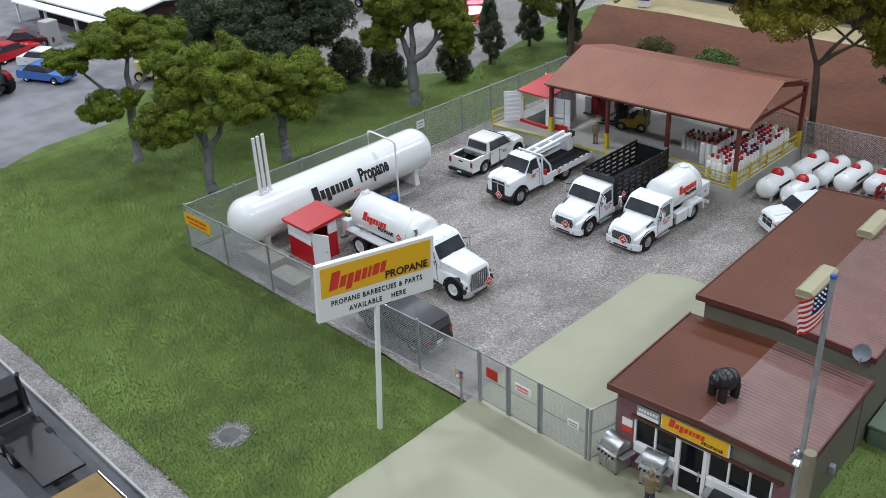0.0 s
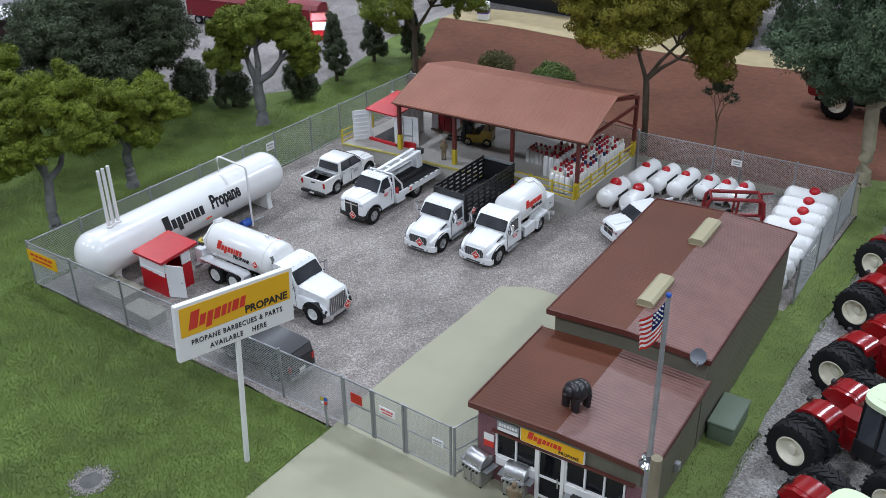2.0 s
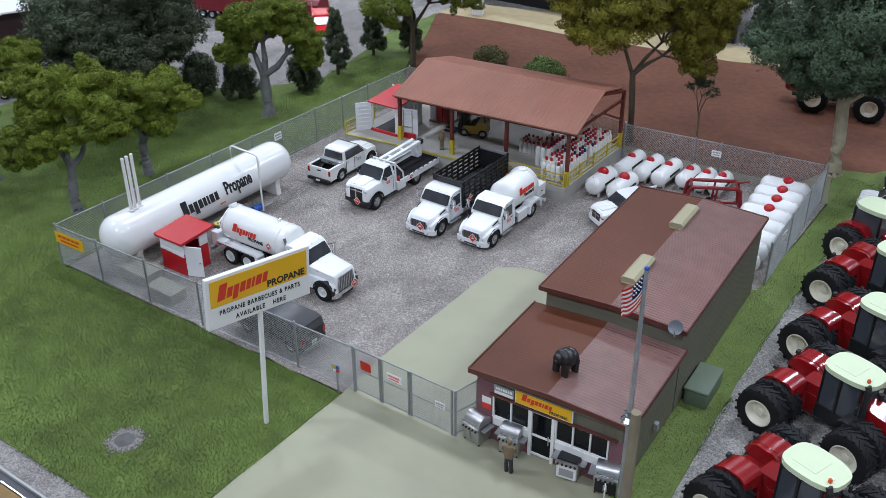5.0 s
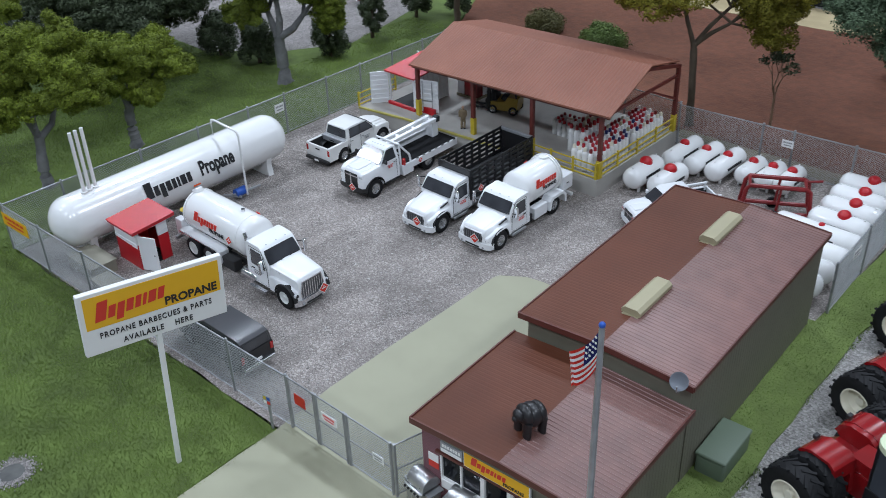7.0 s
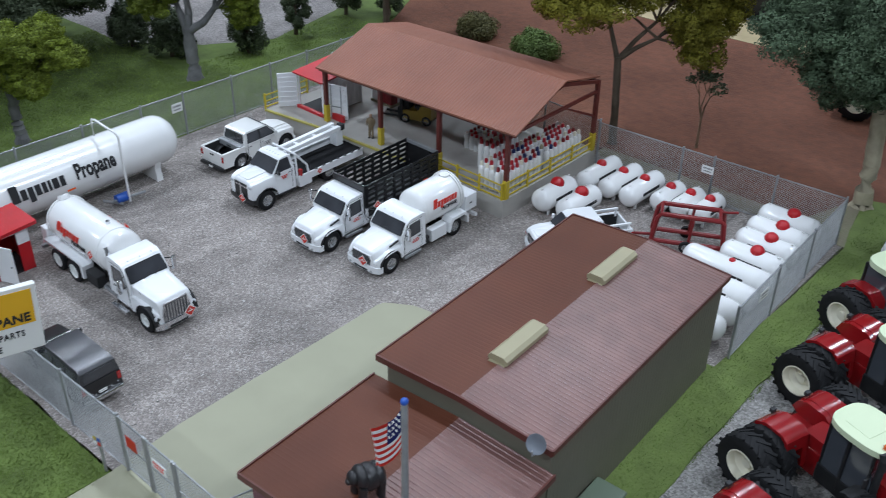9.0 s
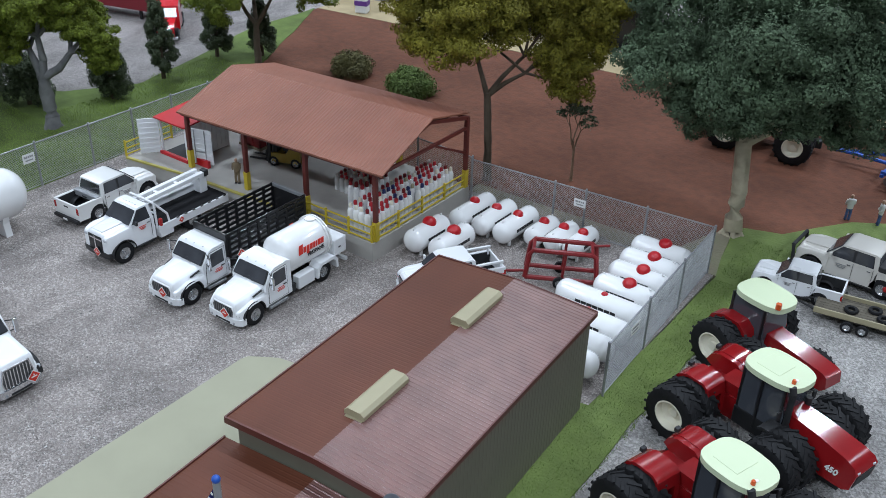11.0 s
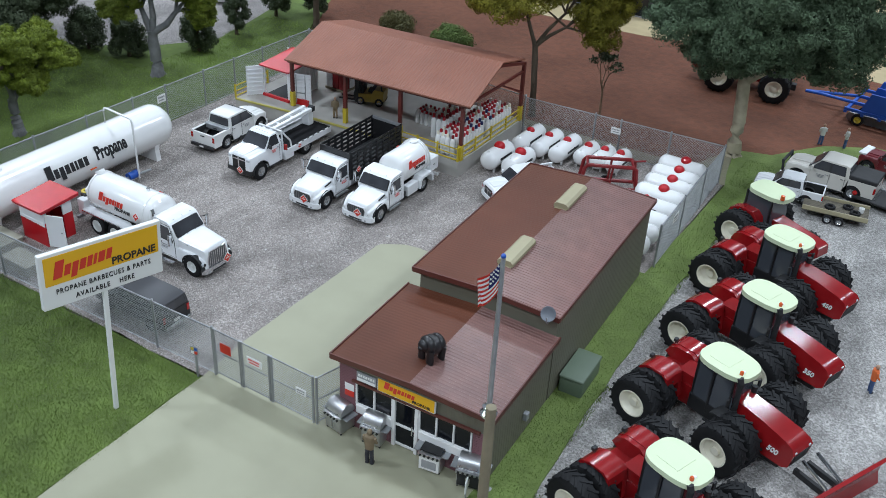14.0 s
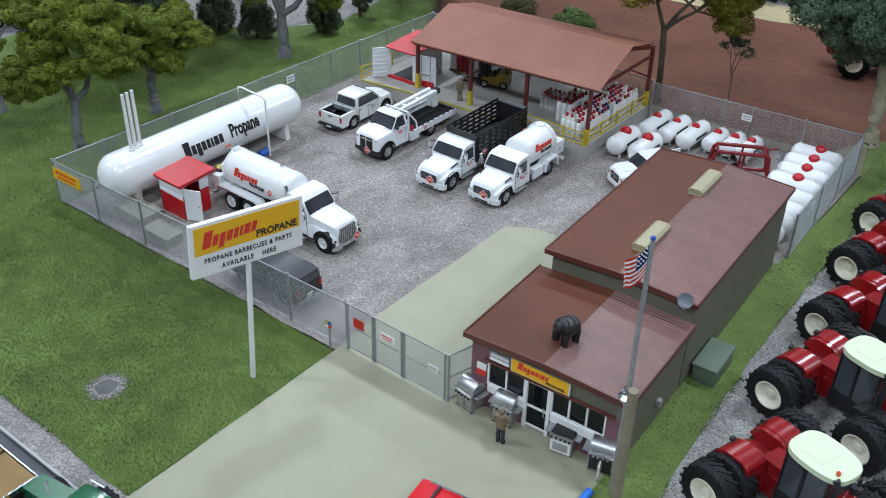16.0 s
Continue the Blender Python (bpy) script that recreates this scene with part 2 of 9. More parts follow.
YELLOWPALE = material("pale_yellow_paint", (0.60, 0.52, 0.22), 0.45, var=0.08, scale=50)
DEEPGREEN = material("deep_green_paint", (0.006, 0.10, 0.035), 0.25, coat=0.5)


def gravel(name, base, dark, light, grain, lane_turn=0.0, spots=0.0):
    m = material(name, base, 0.9, var=0.25, scale=grain / 12, bump=0.0)
    nt = m.node_tree
    N, L = nt.nodes, nt.links
    p = N["Principled BSDF"]
    tc = N.new("ShaderNodeTexCoord")
    v = N.new("ShaderNodeTexVoronoi")
    v.inputs["Scale"].default_value = grain
    L.new(tc.outputs["Object"], v.inputs["Vector"])
    ramp = N.new("ShaderNodeValToRGB")
    e = ramp.color_ramp.elements
    e[0].color, e[1].color = (*dark, 1), (*light, 1)
    e[0].position, e[1].position = 0.1, 0.9
    mid = ramp.color_ramp.elements.new(0.5)
    mid.color = (*base, 1)
    sep = N.new("ShaderNodeSeparateColor")
    L.new(v.outputs["Color"], sep.inputs[0])
    L.new(sep.outputs[0], ramp.inputs[0])
    big = N.new("ShaderNodeTexNoise")
    big.inputs["Scale"].default_value, big.inputs["Detail"].default_value, big.inputs["Distortion"].default_value = 9.0, 5, 1.2
    lane = N.new("ShaderNodeMapping")
    lane.inputs["Rotation"].default_value = (0, 0, radians(lane_turn))
    lane.inputs["Scale"].default_value = (2.0, 0.95, 1)
    L.new(tc.outputs["Object"], lane.inputs["Vector"])
    L.new(lane.outputs[0], big.inputs["Vector"])
    patch = N.new("ShaderNodeMapRange")
    patch.inputs["From Min"].default_value, patch.inputs["From Max"].default_value = 0.35, 0.65
    patch.inputs["To Min"].default_value, patch.inputs["To Max"].default_value = 0.78, 1.22
    L.new(big.outputs["Fac"], patch.inputs["Value"])
    mix = N.new("ShaderNodeMix")
    mix.data_type = "RGBA"
    mix.inputs["Factor"].default_value = 0.6
    L.new(p.inputs["Base Color"].links[0].from_socket, mix.inputs["A"])
    L.new(ramp.outputs[0], mix.inputs["B"])
    # pale broken chips gathered in patches
    fleck = N.new("ShaderNodeTexVoronoi")
    fleck.inputs["Scale"].default_value = grain * 0.85
    L.new(tc.outputs["Object"], fleck.inputs["Vector"])
    fsep = N.new("ShaderNodeSeparateColor")
    L.new(fleck.outputs["Color"], fsep.inputs[0])
    where = N.new("ShaderNodeTexNoise")
    where.inputs["Scale"].default_value, where.inputs["Detail"].default_value = 34.0, 4
    L.new(tc.outputs["Object"], where.inputs["Vector"])
    both = N.new("ShaderNodeMath")
    both.operation = "ADD"
    L.new(fsep.outputs[1], both.inputs[0])
    L.new(where.outputs["Fac"], both.inputs[1])
    cutoff = N.new("ShaderNodeMapRange")
    cutoff.inputs["From Min"].default_value, cutoff.inputs["From Max"].default_value = 1.28, 1.42
    cutoff.inputs["To Max"].default_value = spots
    L.new(both.outputs[0], cutoff.inputs["Value"])
    chip = N.new("ShaderNodeMix")
    chip.data_type = "RGBA"
    chip.inputs["B"].default_value = (*[min(0.75, c * 1.35) for c in light], 1)
    L.new(mix.outputs["Result"], chip.inputs["A"])
    L.new(cutoff.outputs[0], chip.inputs["Factor"])
    tone = N.new("ShaderNodeHueSaturation")
    L.new(chip.outputs["Result"], tone.inputs["Color"])
    L.new(patch.outputs[0], tone.inputs["Value"])
    L.new(tone.outputs[0], p.inputs["Base Color"])
    bp = N.new("ShaderNodeBump")
    bp.inputs["Strength"].default_value, bp.inputs["Distance"].default_value = 0.7, 0.0008
    L.new(v.outputs["Distance"], bp.inputs["Height"])
    L.new(bp.outputs["Normal"], p.inputs["Normal"])
    return m


YARD = gravel("yard_gravel", (0.246, 0.216, 0.198), (0.150, 0.130, 0.117), (0.37, 0.335, 0.312), 1000, lane_turn=-6, spots=0.65)
PALEGRAVEL = gravel("pale_gravel", (0.285, 0.272, 0.255), (0.15, 0.14, 0.13), (0.46, 0.44, 0.42), 800, spots=0.4)

DULLGRAVEL = gravel("dull_gravel", (0.225, 0.205, 0.195), (0.11, 0.10, 0.094), (0.38, 0.35, 0.335), 900, spots=0.3)
# Barn's dark red with the shade under its roof put into the colour.
BARNWALL = material("shaded_barn_wall", (0.035, 0.014, 0.012), 0.7, var=0.2, scale=40)

YARDCHIP = vary_pieces(material("grey_chips", (0.32, 0.305, 0.295), 0.85), 0.75)
PALECHIP = vary_pieces(material("pale_chips", (0.36, 0.345, 0.33), 0.85), 0.6)


def foliage(name, color, vary=0.22):
    m = material(name, color, 0.8, var=0.35, scale=30)
    return vary_pieces(m, vary)


LEAF_OLIVE = foliage("leaf_olive", (0.148, 0.192, 0.012), 0.38)
LEAF_DARK = foliage("leaf_dark", (0.062, 0.082, 0.040), 0.26)
LEAF_MID = foliage("leaf_mid", (0.138, 0.176, 0.012), 0.36)
LEAF_GOLD = foliage("leaf_gold", (0.192, 0.174, 0.012), 0.26)
LEAF_TEAL = foliage("leaf_teal", (0.076, 0.117, 0.060), 0.28)
LEAF_BROWN = foliage("leaf_brown", (0.105, 0.095, 0.03))
LEAF_BUSH = foliage("leaf_bush", (0.10, 0.15, 0.03))
STRIPBLADE = foliage("strip_grass_blade", (0.158, 0.232, 0.050), 0.18)
# West lawn blades: the brighter light there is put into a paler green.
LITBLADE = foliage("lit_grass_blade", (0.195, 0.275, 0.052), 0.25)
TWIG = material("brown_twig", (0.20, 0.13, 0.08), 0.85, var=0.2, scale=80)
GRASSBLADE = foliage("grass_blade", (0.132, 0.192, 0.034), 0.14)

# ---- the hall ----
FLOORM = material("hall_floor", (0.18, 0.18, 0.19), 0.5, var=0.15, scale=4)
WALLM = material("hall_wall", (0.26, 0.26, 0.26), 0.8, var=0.06, scale=3)
CEILM = material("hall_ceiling", (0.30, 0.30, 0.30), 0.85, var=0.05, scale=3)
LAMPM = material("lamp_housing", (0.5, 0.5, 0.5), 0.4, metal=0.6)
for nm, b in (("hall_floor", (-720, 720, -520, 720, -85, -80)),):
    tagged(part(nm, box(B(), *b), FLOORM), "grey concrete hall floor under the display tables", "floor", kind="structure")
tagged(part("ceiling", box(B(), -720, 720, -520, 720, 460, 470), CEILM), "off-white hall ceiling far overhead", "ceiling", kind="structure")
for nm, b in (("wall_north", (-720, 720, 720, 735, -85, 470)), ("wall_south", (-720, 720, -535, -520, -85, 470)),
              ("wall_west", (-735, -720, -520, 720, -85, 470)), ("wall_east", (720, 735, -520, 720, -85, 470))):
    tagged(part(nm, box(B(), *b), WALLM), "plain grey hall wall behind the display", "wall", kind="structure")

for lx, ly in LAMP_SPOTS:
    lamp = thing("high_bay_lamp", lx, ly, 430, label="round high-bay lamp hanging under the hall ceiling", category="lamp", group="hall lamps")
    part("housing", lathe(B(), [(0, 24), (10, 24), (14, 14), (29, 2), (30, 0), (28.5, 0), (12, 13), (0, 14)], n=24), LAMPM, lamp, smooth=True)
    part("hanger", cyl(B(), (0, 0, 24), (0, 0, 30), 1.0), LAMPM, lamp)
    d = bpy.data.lights.new("lamp_glow", "AREA")
    d.shape, d.size, d.energy, d.color = "DISK", 0.50, LAMP_W, (0.815, 0.90, 1.0)
    o = new("lamp_glow", d)
    o.parent = lamp
    o.location = (0, 0, -0.004)

# ---- ground: one board with the scenery on it ----
def sheet(name, x0, x1, y0, y1, top, mat, label, category, thick=0.6, cuts=None, rough_edge=0.0):
    """A flat slab of scenery with a slightly uneven outline."""
    bm = B()
    pts = []
    step = 3.0
    def edge(a, b):
        n = max(1, int((Vector(b) - Vector(a)).length / step)) if rough_edge else 1
        for k in range(n):
            q = Vector(a).lerp(Vector(b), k / n)
            if rough_edge and k:
                q += Vector((noise.noise((q.x * 0.4, q.y * 0.4, 3)), noise.noise((q.x * 0.4, q.y * 0.4, 9)))) * rough_edge
            pts.append((q.x, q.y))
    cs = cuts or [(x0, y0), (x1, y0), (x1, y1), (x0, y1)]
    for a, b in zip(cs, cs[1:] + cs[:1]):
        edge(a, b)
    prism(bm, pts, top - thick, top, "z")
    return tagged(part(name, bm, mat), label, category, kind="structure")


sheet("ground", -300, 130, -60, 240, -0.55, DULLGRAVEL, "display board covered with pale gravel scenery", "ground", thick=3)

# ---- vehicle building blocks (x forward, y left, z up) ----
def slab(bm, pts, push, mi=0):
    """A flat outline of points given thickness along push."""
    push = Vector(push)
    lo = [bm.verts.new(Vector(p)) for p in pts]
    hi = [bm.verts.new(Vector(p) + push) for p in pts]
    n = len(pts)
    fs = [bm.faces.new(lo), bm.faces.new(hi[::-1])]
    for k in range(n):
        j = (k + 1) % n
        fs.append(bm.faces.new((lo[k], hi[k], hi[j], lo[j])))
    for f in fs:
        f.material_index = mi
    return bm


def shell(profile, hw, zb=99.0, k=0.0, bev=0.12, seg=3, nose=None):
    """A body pushed across the width, leaning inwards above zb; nose=(x0, factor) narrows it ahead of x0."""
    bm = prism(B(), profile, -hw, hw, "y")
    for v in bm.verts:
        if v.co.z > zb:
            v.co.y *= 1 - k * (v.co.z - zb)
        if nose and v.co.x > nose[0]:
            v.co.y *= nose[1]
    if bev:
        bevel_all(bm, bev, seg)
    return bm


def side_pane(pts, hw, zb, k, side, out=0.02, t=0.05):
    """A window or door skin lying on the side of a shell."""
    q = [(x, side * (hw * (1 - k * max(0, z - zb)) + out), z) for x, z in pts]
    return slab(B(), q, (0, -side * t, 0))


def cross_pane(a, b, ya, yb, push):
    """A windscreen with rounded corners between two (x, z) points with half widths ya, yb."""
    q = [Vector((a[0], -ya, a[1])), Vector((a[0], ya, a[1])), Vector((b[0], yb, b[1])), Vector((b[0], -yb, b[1]))]
    pts = []
    for k in range(4):
        c, before, after = q[k], q[k - 1], q[(k + 1) % 4]
        for w in (0.09, 0.04, 0.015):
            pts.append(c + (before - c).normalized() * w * 2.2 + (after - c).normalized() * (0.13 - w) * 0.25)
        for w in (0.04, 0.09):
            pts.append(c + (after - c).normalized() * w * 2.2 + (before - c).normalized() * (0.13 - w) * 0.25)
    return slab(B(), pts, push)


RIMM = material("bright_rim", (0.50, 0.51, 0.52), 0.25, metal=0.8, var=0.1, scale=80)
HUBM = material("hub_grey", (0.25, 0.25, 0.26), 0.4, metal=0.6)
CLEAR = material("lamp_lens", (0.55, 0.57, 0.60), 0.12, coat=0.6)
REDLENS = material("red_lens", (0.40, 0.01, 0.01), 0.2, coat=0.6)
ORANGELENS = material("orange_lens", (0.65, 0.10, 0.02), 0.25, coat=0.6)
INK = material("black_ink", (0.015, 0.015, 0.017), 0.5)
REDINK = material("red_ink", (0.62, 0.035, 0.02), 0.45)
GREYINK = material("grey_ink", (0.30, 0.30, 0.30), 0.5)


def wheel(parent, x, y, side, r=0.78, w=0.5, rim=None, rim_r=0.58, lugs=0, deep=0.10, name="wheel"):
    """A wheel facing out on the given side, with tyre, rim and hub."""
    m = Matrix.Translation((x, y, r)) @ Matrix.Rotation(-side * math.pi / 2, 4, "X")
    h = w / 2
    rr = r * rim_r
    bm = lathe(B(), [(rr, -h * 0.9), (r * 0.86, -h), (r * 0.97, -h * 0.82), (r, -h * 0.4), (r, h * 0.4), (r * 0.97, h * 0.82), (r * 0.86, h), (rr, h * 0.9), (rr, -h * 0.9)], m, n=28)
    wh = part(name, bm, RUBBER, parent, smooth=True)
    if lugs:
        bm = B()
        for k in range(lugs):
            for s in (-1, 1):
                a = 2 * math.pi * (k + 0.25 * s) / lugs
                q = m @ Matrix.Rotation(a, 4, "Z") @ Matrix.Translation((r * 0.99, 0, s * h * 0.46)) @ Matrix.Rotation(s * 0.75, 4, "X")
                box(bm, -r * 0.05, r * 0.035, -r * 0.045, r * 0.045, -h * 0.62, h * 0.62, m=q)
        tagged(part("tread", bm, RUBBER, wh), kind="stuff")
    bm = lathe(B(), [(rr * 1.01, h * 0.9), (rr * 0.93, h * 0.93), (rr * 0.86, h * (0.9 - deep)), (rr * 0.55, h * (0.55 - deep)), (rr * 0.30, h * (0.62 - deep)), (rr * 0.28, h * (0.95 - deep)), (0, h * (1.0 - deep))], m, n=24)
    rm = part("rim", bm, rim or RIMM, wh, smooth=True)
    return wh


def words(name, text, size, mat, parent, m, slant=0.0, squeeze=1.0, label="", align="CENTER", bold=0.0, depth=0.02, spacing=1.0):
    """Raised lettering in the built-in font; m places the text plane (centimetres)."""
    cu = bpy.data.curves.new(name, "FONT")
    cu.body, cu.size, cu.align_x, cu.align_y = text, size, align, "CENTER"
    cu.shear, cu.extrude, cu.offset, cu.resolution_u, cu.space_character = slant, depth, bold, 3, spacing
    tmp = bpy.data.objects.new(name, cu)
    me = bpy.data.meshes.new_from_object(tmp)
    bpy.data.objects.remove(tmp)
    bpy.data.curves.remove(cu)
    me.transform(Matrix.Scale(C, 4) @ m @ Matrix.Diagonal((squeeze, 1, 1, 1)))
    me.materials.clear()
    me.materials.append(mat)
    ob = new(name, me)
    ob.parent = parent
    if label:
        ob["label"] = label
    return ob


# plain blocks of a brand mark: (x0, x1, z0, z1), x over the mark's width, z over its height
BLOCKS = [(0.0, 0.15, -0.02, 1.0), (0.18, 0.28, 0.0, 0.62), (0.31, 0.41, -0.25, 0.62), (0.44, 0.54, 0.0, 0.62),
          (0.57, 0.65, 0.0, 0.62), (0.68, 0.73, 0.0, 0.62), (0.76, 0.87, 0.0, 0.62), (0.90, 0.99, 0.0, 0.62)]
ROW = [(k / 9, (k + 0.83) / 9, 0.0, 0.7) for k in range(9)]


def mark(name, blocks, height, width, mat, parent, m, slant=0.0, depth=0.03, rise=0.0, label="brand mark as plain blocks"):
    """A brand mark as a row of plain blocks of its size and colour, centred; it carries no letters."""
    bm = B()
    for x0, x1, z0, z1 in blocks:
        q = [((a - 0.5) * width + slant * z * height, (z - 0.45) * height + rise * (a - 0.5) * height, 0) for a, z in ((x0, z0), (x1, z0), (x1, z1), (x0, z1))]
        slab(bm, [m @ Vector(p) for p in q], m.to_3x3() @ Vector((0, 0, depth)))
    return tagged(part(name, bm, mat, parent, label), label, kind="stuff")


def upright(x, y, z, facing):
    """A text plane standing upright; facing: degrees of the outward normal round z."""
    return Matrix.Translation((x, y, z)) @ Matrix.Rotation(radians(facing + 90), 4, "Z") @ Matrix.Rotation(math.pi / 2, 4, "X")


def placard(parent, m, s=0.62):
    """A small red hazard diamond with a white rim and plain bars."""
    bm = B()
    slab(bm, [m @ Vector(p) for p in ((s, 0, 0), (0, s, 0), (-s, 0, 0), (0, -s, 0))], m.to_3x3() @ Vector((0, 0, 0.02)))
    pl = part("placard", bm, SIGNWHITE, parent, "white-edged red hazard diamond")
    s *= 0.84
    bm = slab(B(), [m @ Vector(p) for p in ((s, 0, 0.022), (0, s, 0.022), (-s, 0, 0.022), (0, -s, 0.022))], m.to_3x3() @ Vector((0, 0, 0.012)))
    part("red_field", bm, REDINK, pl)
    bm = slab(B(), [m @ Vector((a * s, b * s, 0.036)) for a, b in ((-0.5, -0.1), (0.5, -0.1), (0.5, 0.1), (-0.5, 0.1))], m.to_3x3() @ Vector((0, 0, 0.01)))
    slab(bm, [m @ Vector((a * s, b * s, 0.036)) for a, b in ((-0.14, 0.25), (0.14, 0.25), (0.0, 0.6))], m.to_3x3() @ Vector((0, 0, 0.01)))
    part("pictogram", bm, SIGNWHITE, pl)


sheet("road", -200, 60, -40, 19.3, -0.30, ASPHALT, "grey asphalt road along the front of the display", "road", thick=0.2)
sheet("verge", -200, -32.4, 19.3, 22.2, -0.05, DULLGRAVEL, "pale gravel verge beside the road", "verge", thick=0.25)
sheet("lawn", 0, 0, 0, 0, 0.0, LAWN, "bright green static-grass lawn round the fenced yard", "lawn", thick=0.5, rough_edge=0.5,
      cuts=[(-140, 21.4), (-32.7, 21.2), (-32.7, 41.6), (-70.4, 41.0), (-70.2, 101.5), (-77, 108), (-86, 127), (-92, 138), (-92, 124), (-89, 113), (-86, 99), (-91, 91), (-100.5, 84), (-118, 84), (-117, 57.5), (-109.6, 53.4), (-109, 43), (-106.5, 37), (-112, 31), (-140, 30)])
sheet("lot", 0, 0, 0, 0, -0.25, LOTGREY, "patched grey parking lot beside the lawn", "parking lot", thick=0.2, rough_edge=0.4,
      cuts=[(-141, 29.6), (-112, 30.6), (-106.1, 37), (-108.6, 43), (-109.2, 53.6), (-116.5, 57.8), (-117.5, 84), (-150, 112), (-240, 112), (-240, 24)])
sheet("far_lawn", -300, -172, 30, 60, -0.1, LAWN, "small green lawn beyond the parking lot", "lawn", thick=0.3, rough_edge=0.5)
sheet("yard", -70.3, -9.3, 41.4, 100.6, 0.0, YARD, "grey gravel yard inside the chain-link fence", "yard", thick=0.5)
sheet("driveway", 0, 0, 0, 0, 0.06, CONCRETE, "smooth pale olive concrete apron and driveway", "driveway", thick=0.35, rough_edge=0.12,
      cuts=[(-32.6, 16.5), (-8.5, 16.5), (-8.4, 45), (-20.6, 45.0), (-20.6, 68.2), (-29.4, 68.2), (-31.0, 67.9), (-33.0, 66.6), (-33.2, 66), (-33.2, 47), (-32.7, 41.5)])
sheet("side_strip", 0, 0, 0, 0, 0.05, STRIPLAWN, "narrow strip of model grass beside the building", "lawn", thick=0.5, rough_edge=0.35,
      cuts=[(-8.45, 36), (-4.2, 36), (-4.4, 44), (-5.4, 56), (-5.9, 75), (-5.8, 90), (-6.2, 100), (4, 112), (8, 123), (3.5, 122.5), (-2.3, 118.8), (-6.9, 112), (-11.3, 110.5), (-9.0, 100.4), (-9.4, 77.6), (-10.9, 77.4), (-10.3, 50), (-9.2, 45)])
sheet("back_strip", 0, 0, 0, 0, 0.0, DULLSTRIP, "dull olive verge behind the fence", "verge", thick=0.5, rough_edge=0.3,
      cuts=[(-36, 100.65), (-9.05, 100.65), (-11.35, 110.5), (-14, 103), (-36, 102.5)])
sheet("field", 0, 0, 0, 0, -0.06, SOIL, "red-brown ploughed soil field behind the yard", "field", thick=0.4, rough_edge=0.6,
      cuts=[(-36.4, 102.4), (-13.6, 103.2), (-11.2, 110.7), (-6.8, 112.2), (-2.2, 119), (3.5, 122.7), (60, 124), (60, 146.5), (-2, 146.3), (-11, 146.5), (-31.5, 144.2), (-36.3, 142.6), (-66, 139.9), (-79, 139.9), (-91.7, 138.3), (-91, 135), (-82, 118.7), (-76.5, 108), (-70, 101.3), (-36.4, 100.8)])
sheet("straw_field", 0, 0, 0, 0, -0.1, STRAW, "pale straw-coloured field beyond the red soil", "field", thick=0.4, rough_edge=0.6,
      cuts=[(60, 146.6), (60, 215), (-24, 205), (-30, 156), (-37, 151), (-72, 151), (-92, 147), (-91.8, 138.6), (-79, 140.2), (-66, 140.2), (-36.3, 142.9), (-31.5, 144.5), (-11, 146.8), (-2, 146.6)])

sheet("east_gravel", 0, 0, 0, 0, -0.08, PALEGRAVEL, "pale crushed gravel under the row of tractors", "gravel", thick=0.4, rough_edge=0.3,
      cuts=[(-7.0, 20), (60, 20), (60, 123.8), (8, 122.8), (0, 112), (-8.0, 100), (-8, 60), (-7.0, 36)])


# ---- chain-link fence ----
def chain_link(bm, p0, p1, z0, z1, pitch=0.23, r=0.017):
    """Two sets of crossing slanted wires between two points."""
    p0, p1 = Vector((*p0, 0)), Vector((*p1, 0))
    d = p1 - p0
    ln = d.length
    d.normalize()
    side = Vector((-d.y, d.x, 0))
    h = z1 - z0
    for s in (1, -1):
        off = side * (0.012 * s)
        k = -h
        while k < ln:
            a, b = (k, k + h) if s > 0 else (k + h, k)
            za, zb = z0, z1
            lo, hi = max(min(a, b), 0), min(max(a, b), ln)
            if hi - lo > 0.05:
                def zat(u):
                    return z0 + (u - a) / (b - a) * h
                q0, q1 = p0 + d * lo + off + Vector((0, 0, zat(lo))), p0 + d * hi + off + Vector((0, 0, zat(hi)))
                w = (q1 - q0).normalized()
                n1 = side * r
                n2 = w.cross(side) * r
                ring = (n1, -0.5 * n1 + 0.87 * n2, -0.5 * n1 - 0.87 * n2)
                va = [bm.verts.new(q0 + n) for n in ring]
                vb = [bm.verts.new(q1 + n) for n in ring]
                for i in range(3):
                    j = (i + 1) % 3
                    bm.faces.new((va[i], va[j], vb[j], vb[i]))
            k += pitch
    return bm


FENCE_H = 4.7
WIRE = material("fence_wire", (0.47, 0.48, 0.49), 0.5, metal=0.4, var=0.15, scale=100)


def fence_run(p0, p1, posts, label, post_r=0.11):
    root = thing("chain_link_fence", p0[0], p0[1], 0, label=label, category="fence", group="yard fence")
    v = Vector((p1[0] - p0[0], p1[1] - p0[1], 0))
    ln = v.length
    u = v.normalized()
    bm = chain_link(B(), (0, 0), (v.x, v.y), 0.15, FENCE_H - 0.05)
    part("wire_mesh", bm, WIRE, root)
    part("top_rail", cyl(B(), (0, 0, FENCE_H), (v.x, v.y, FENCE_H), 0.075, n=8), STEEL, root, smooth=True)
    part("bottom_wire", cyl(B(), (0, 0, 0.2), (v.x, v.y, 0.2), 0.05, n=6), STEEL, root)
    for s in posts:
        q = u * (ln * s)
        bm = cyl(B(), (q.x, q.y, -0.3), (q.x, q.y, FENCE_H + 0.12), post_r, n=10)
        ball(bm, (q.x, q.y, FENCE_H + 0.14), post_r * 1.15, n=8)
        part("post", bm, STEEL, root, smooth=True)
    return root


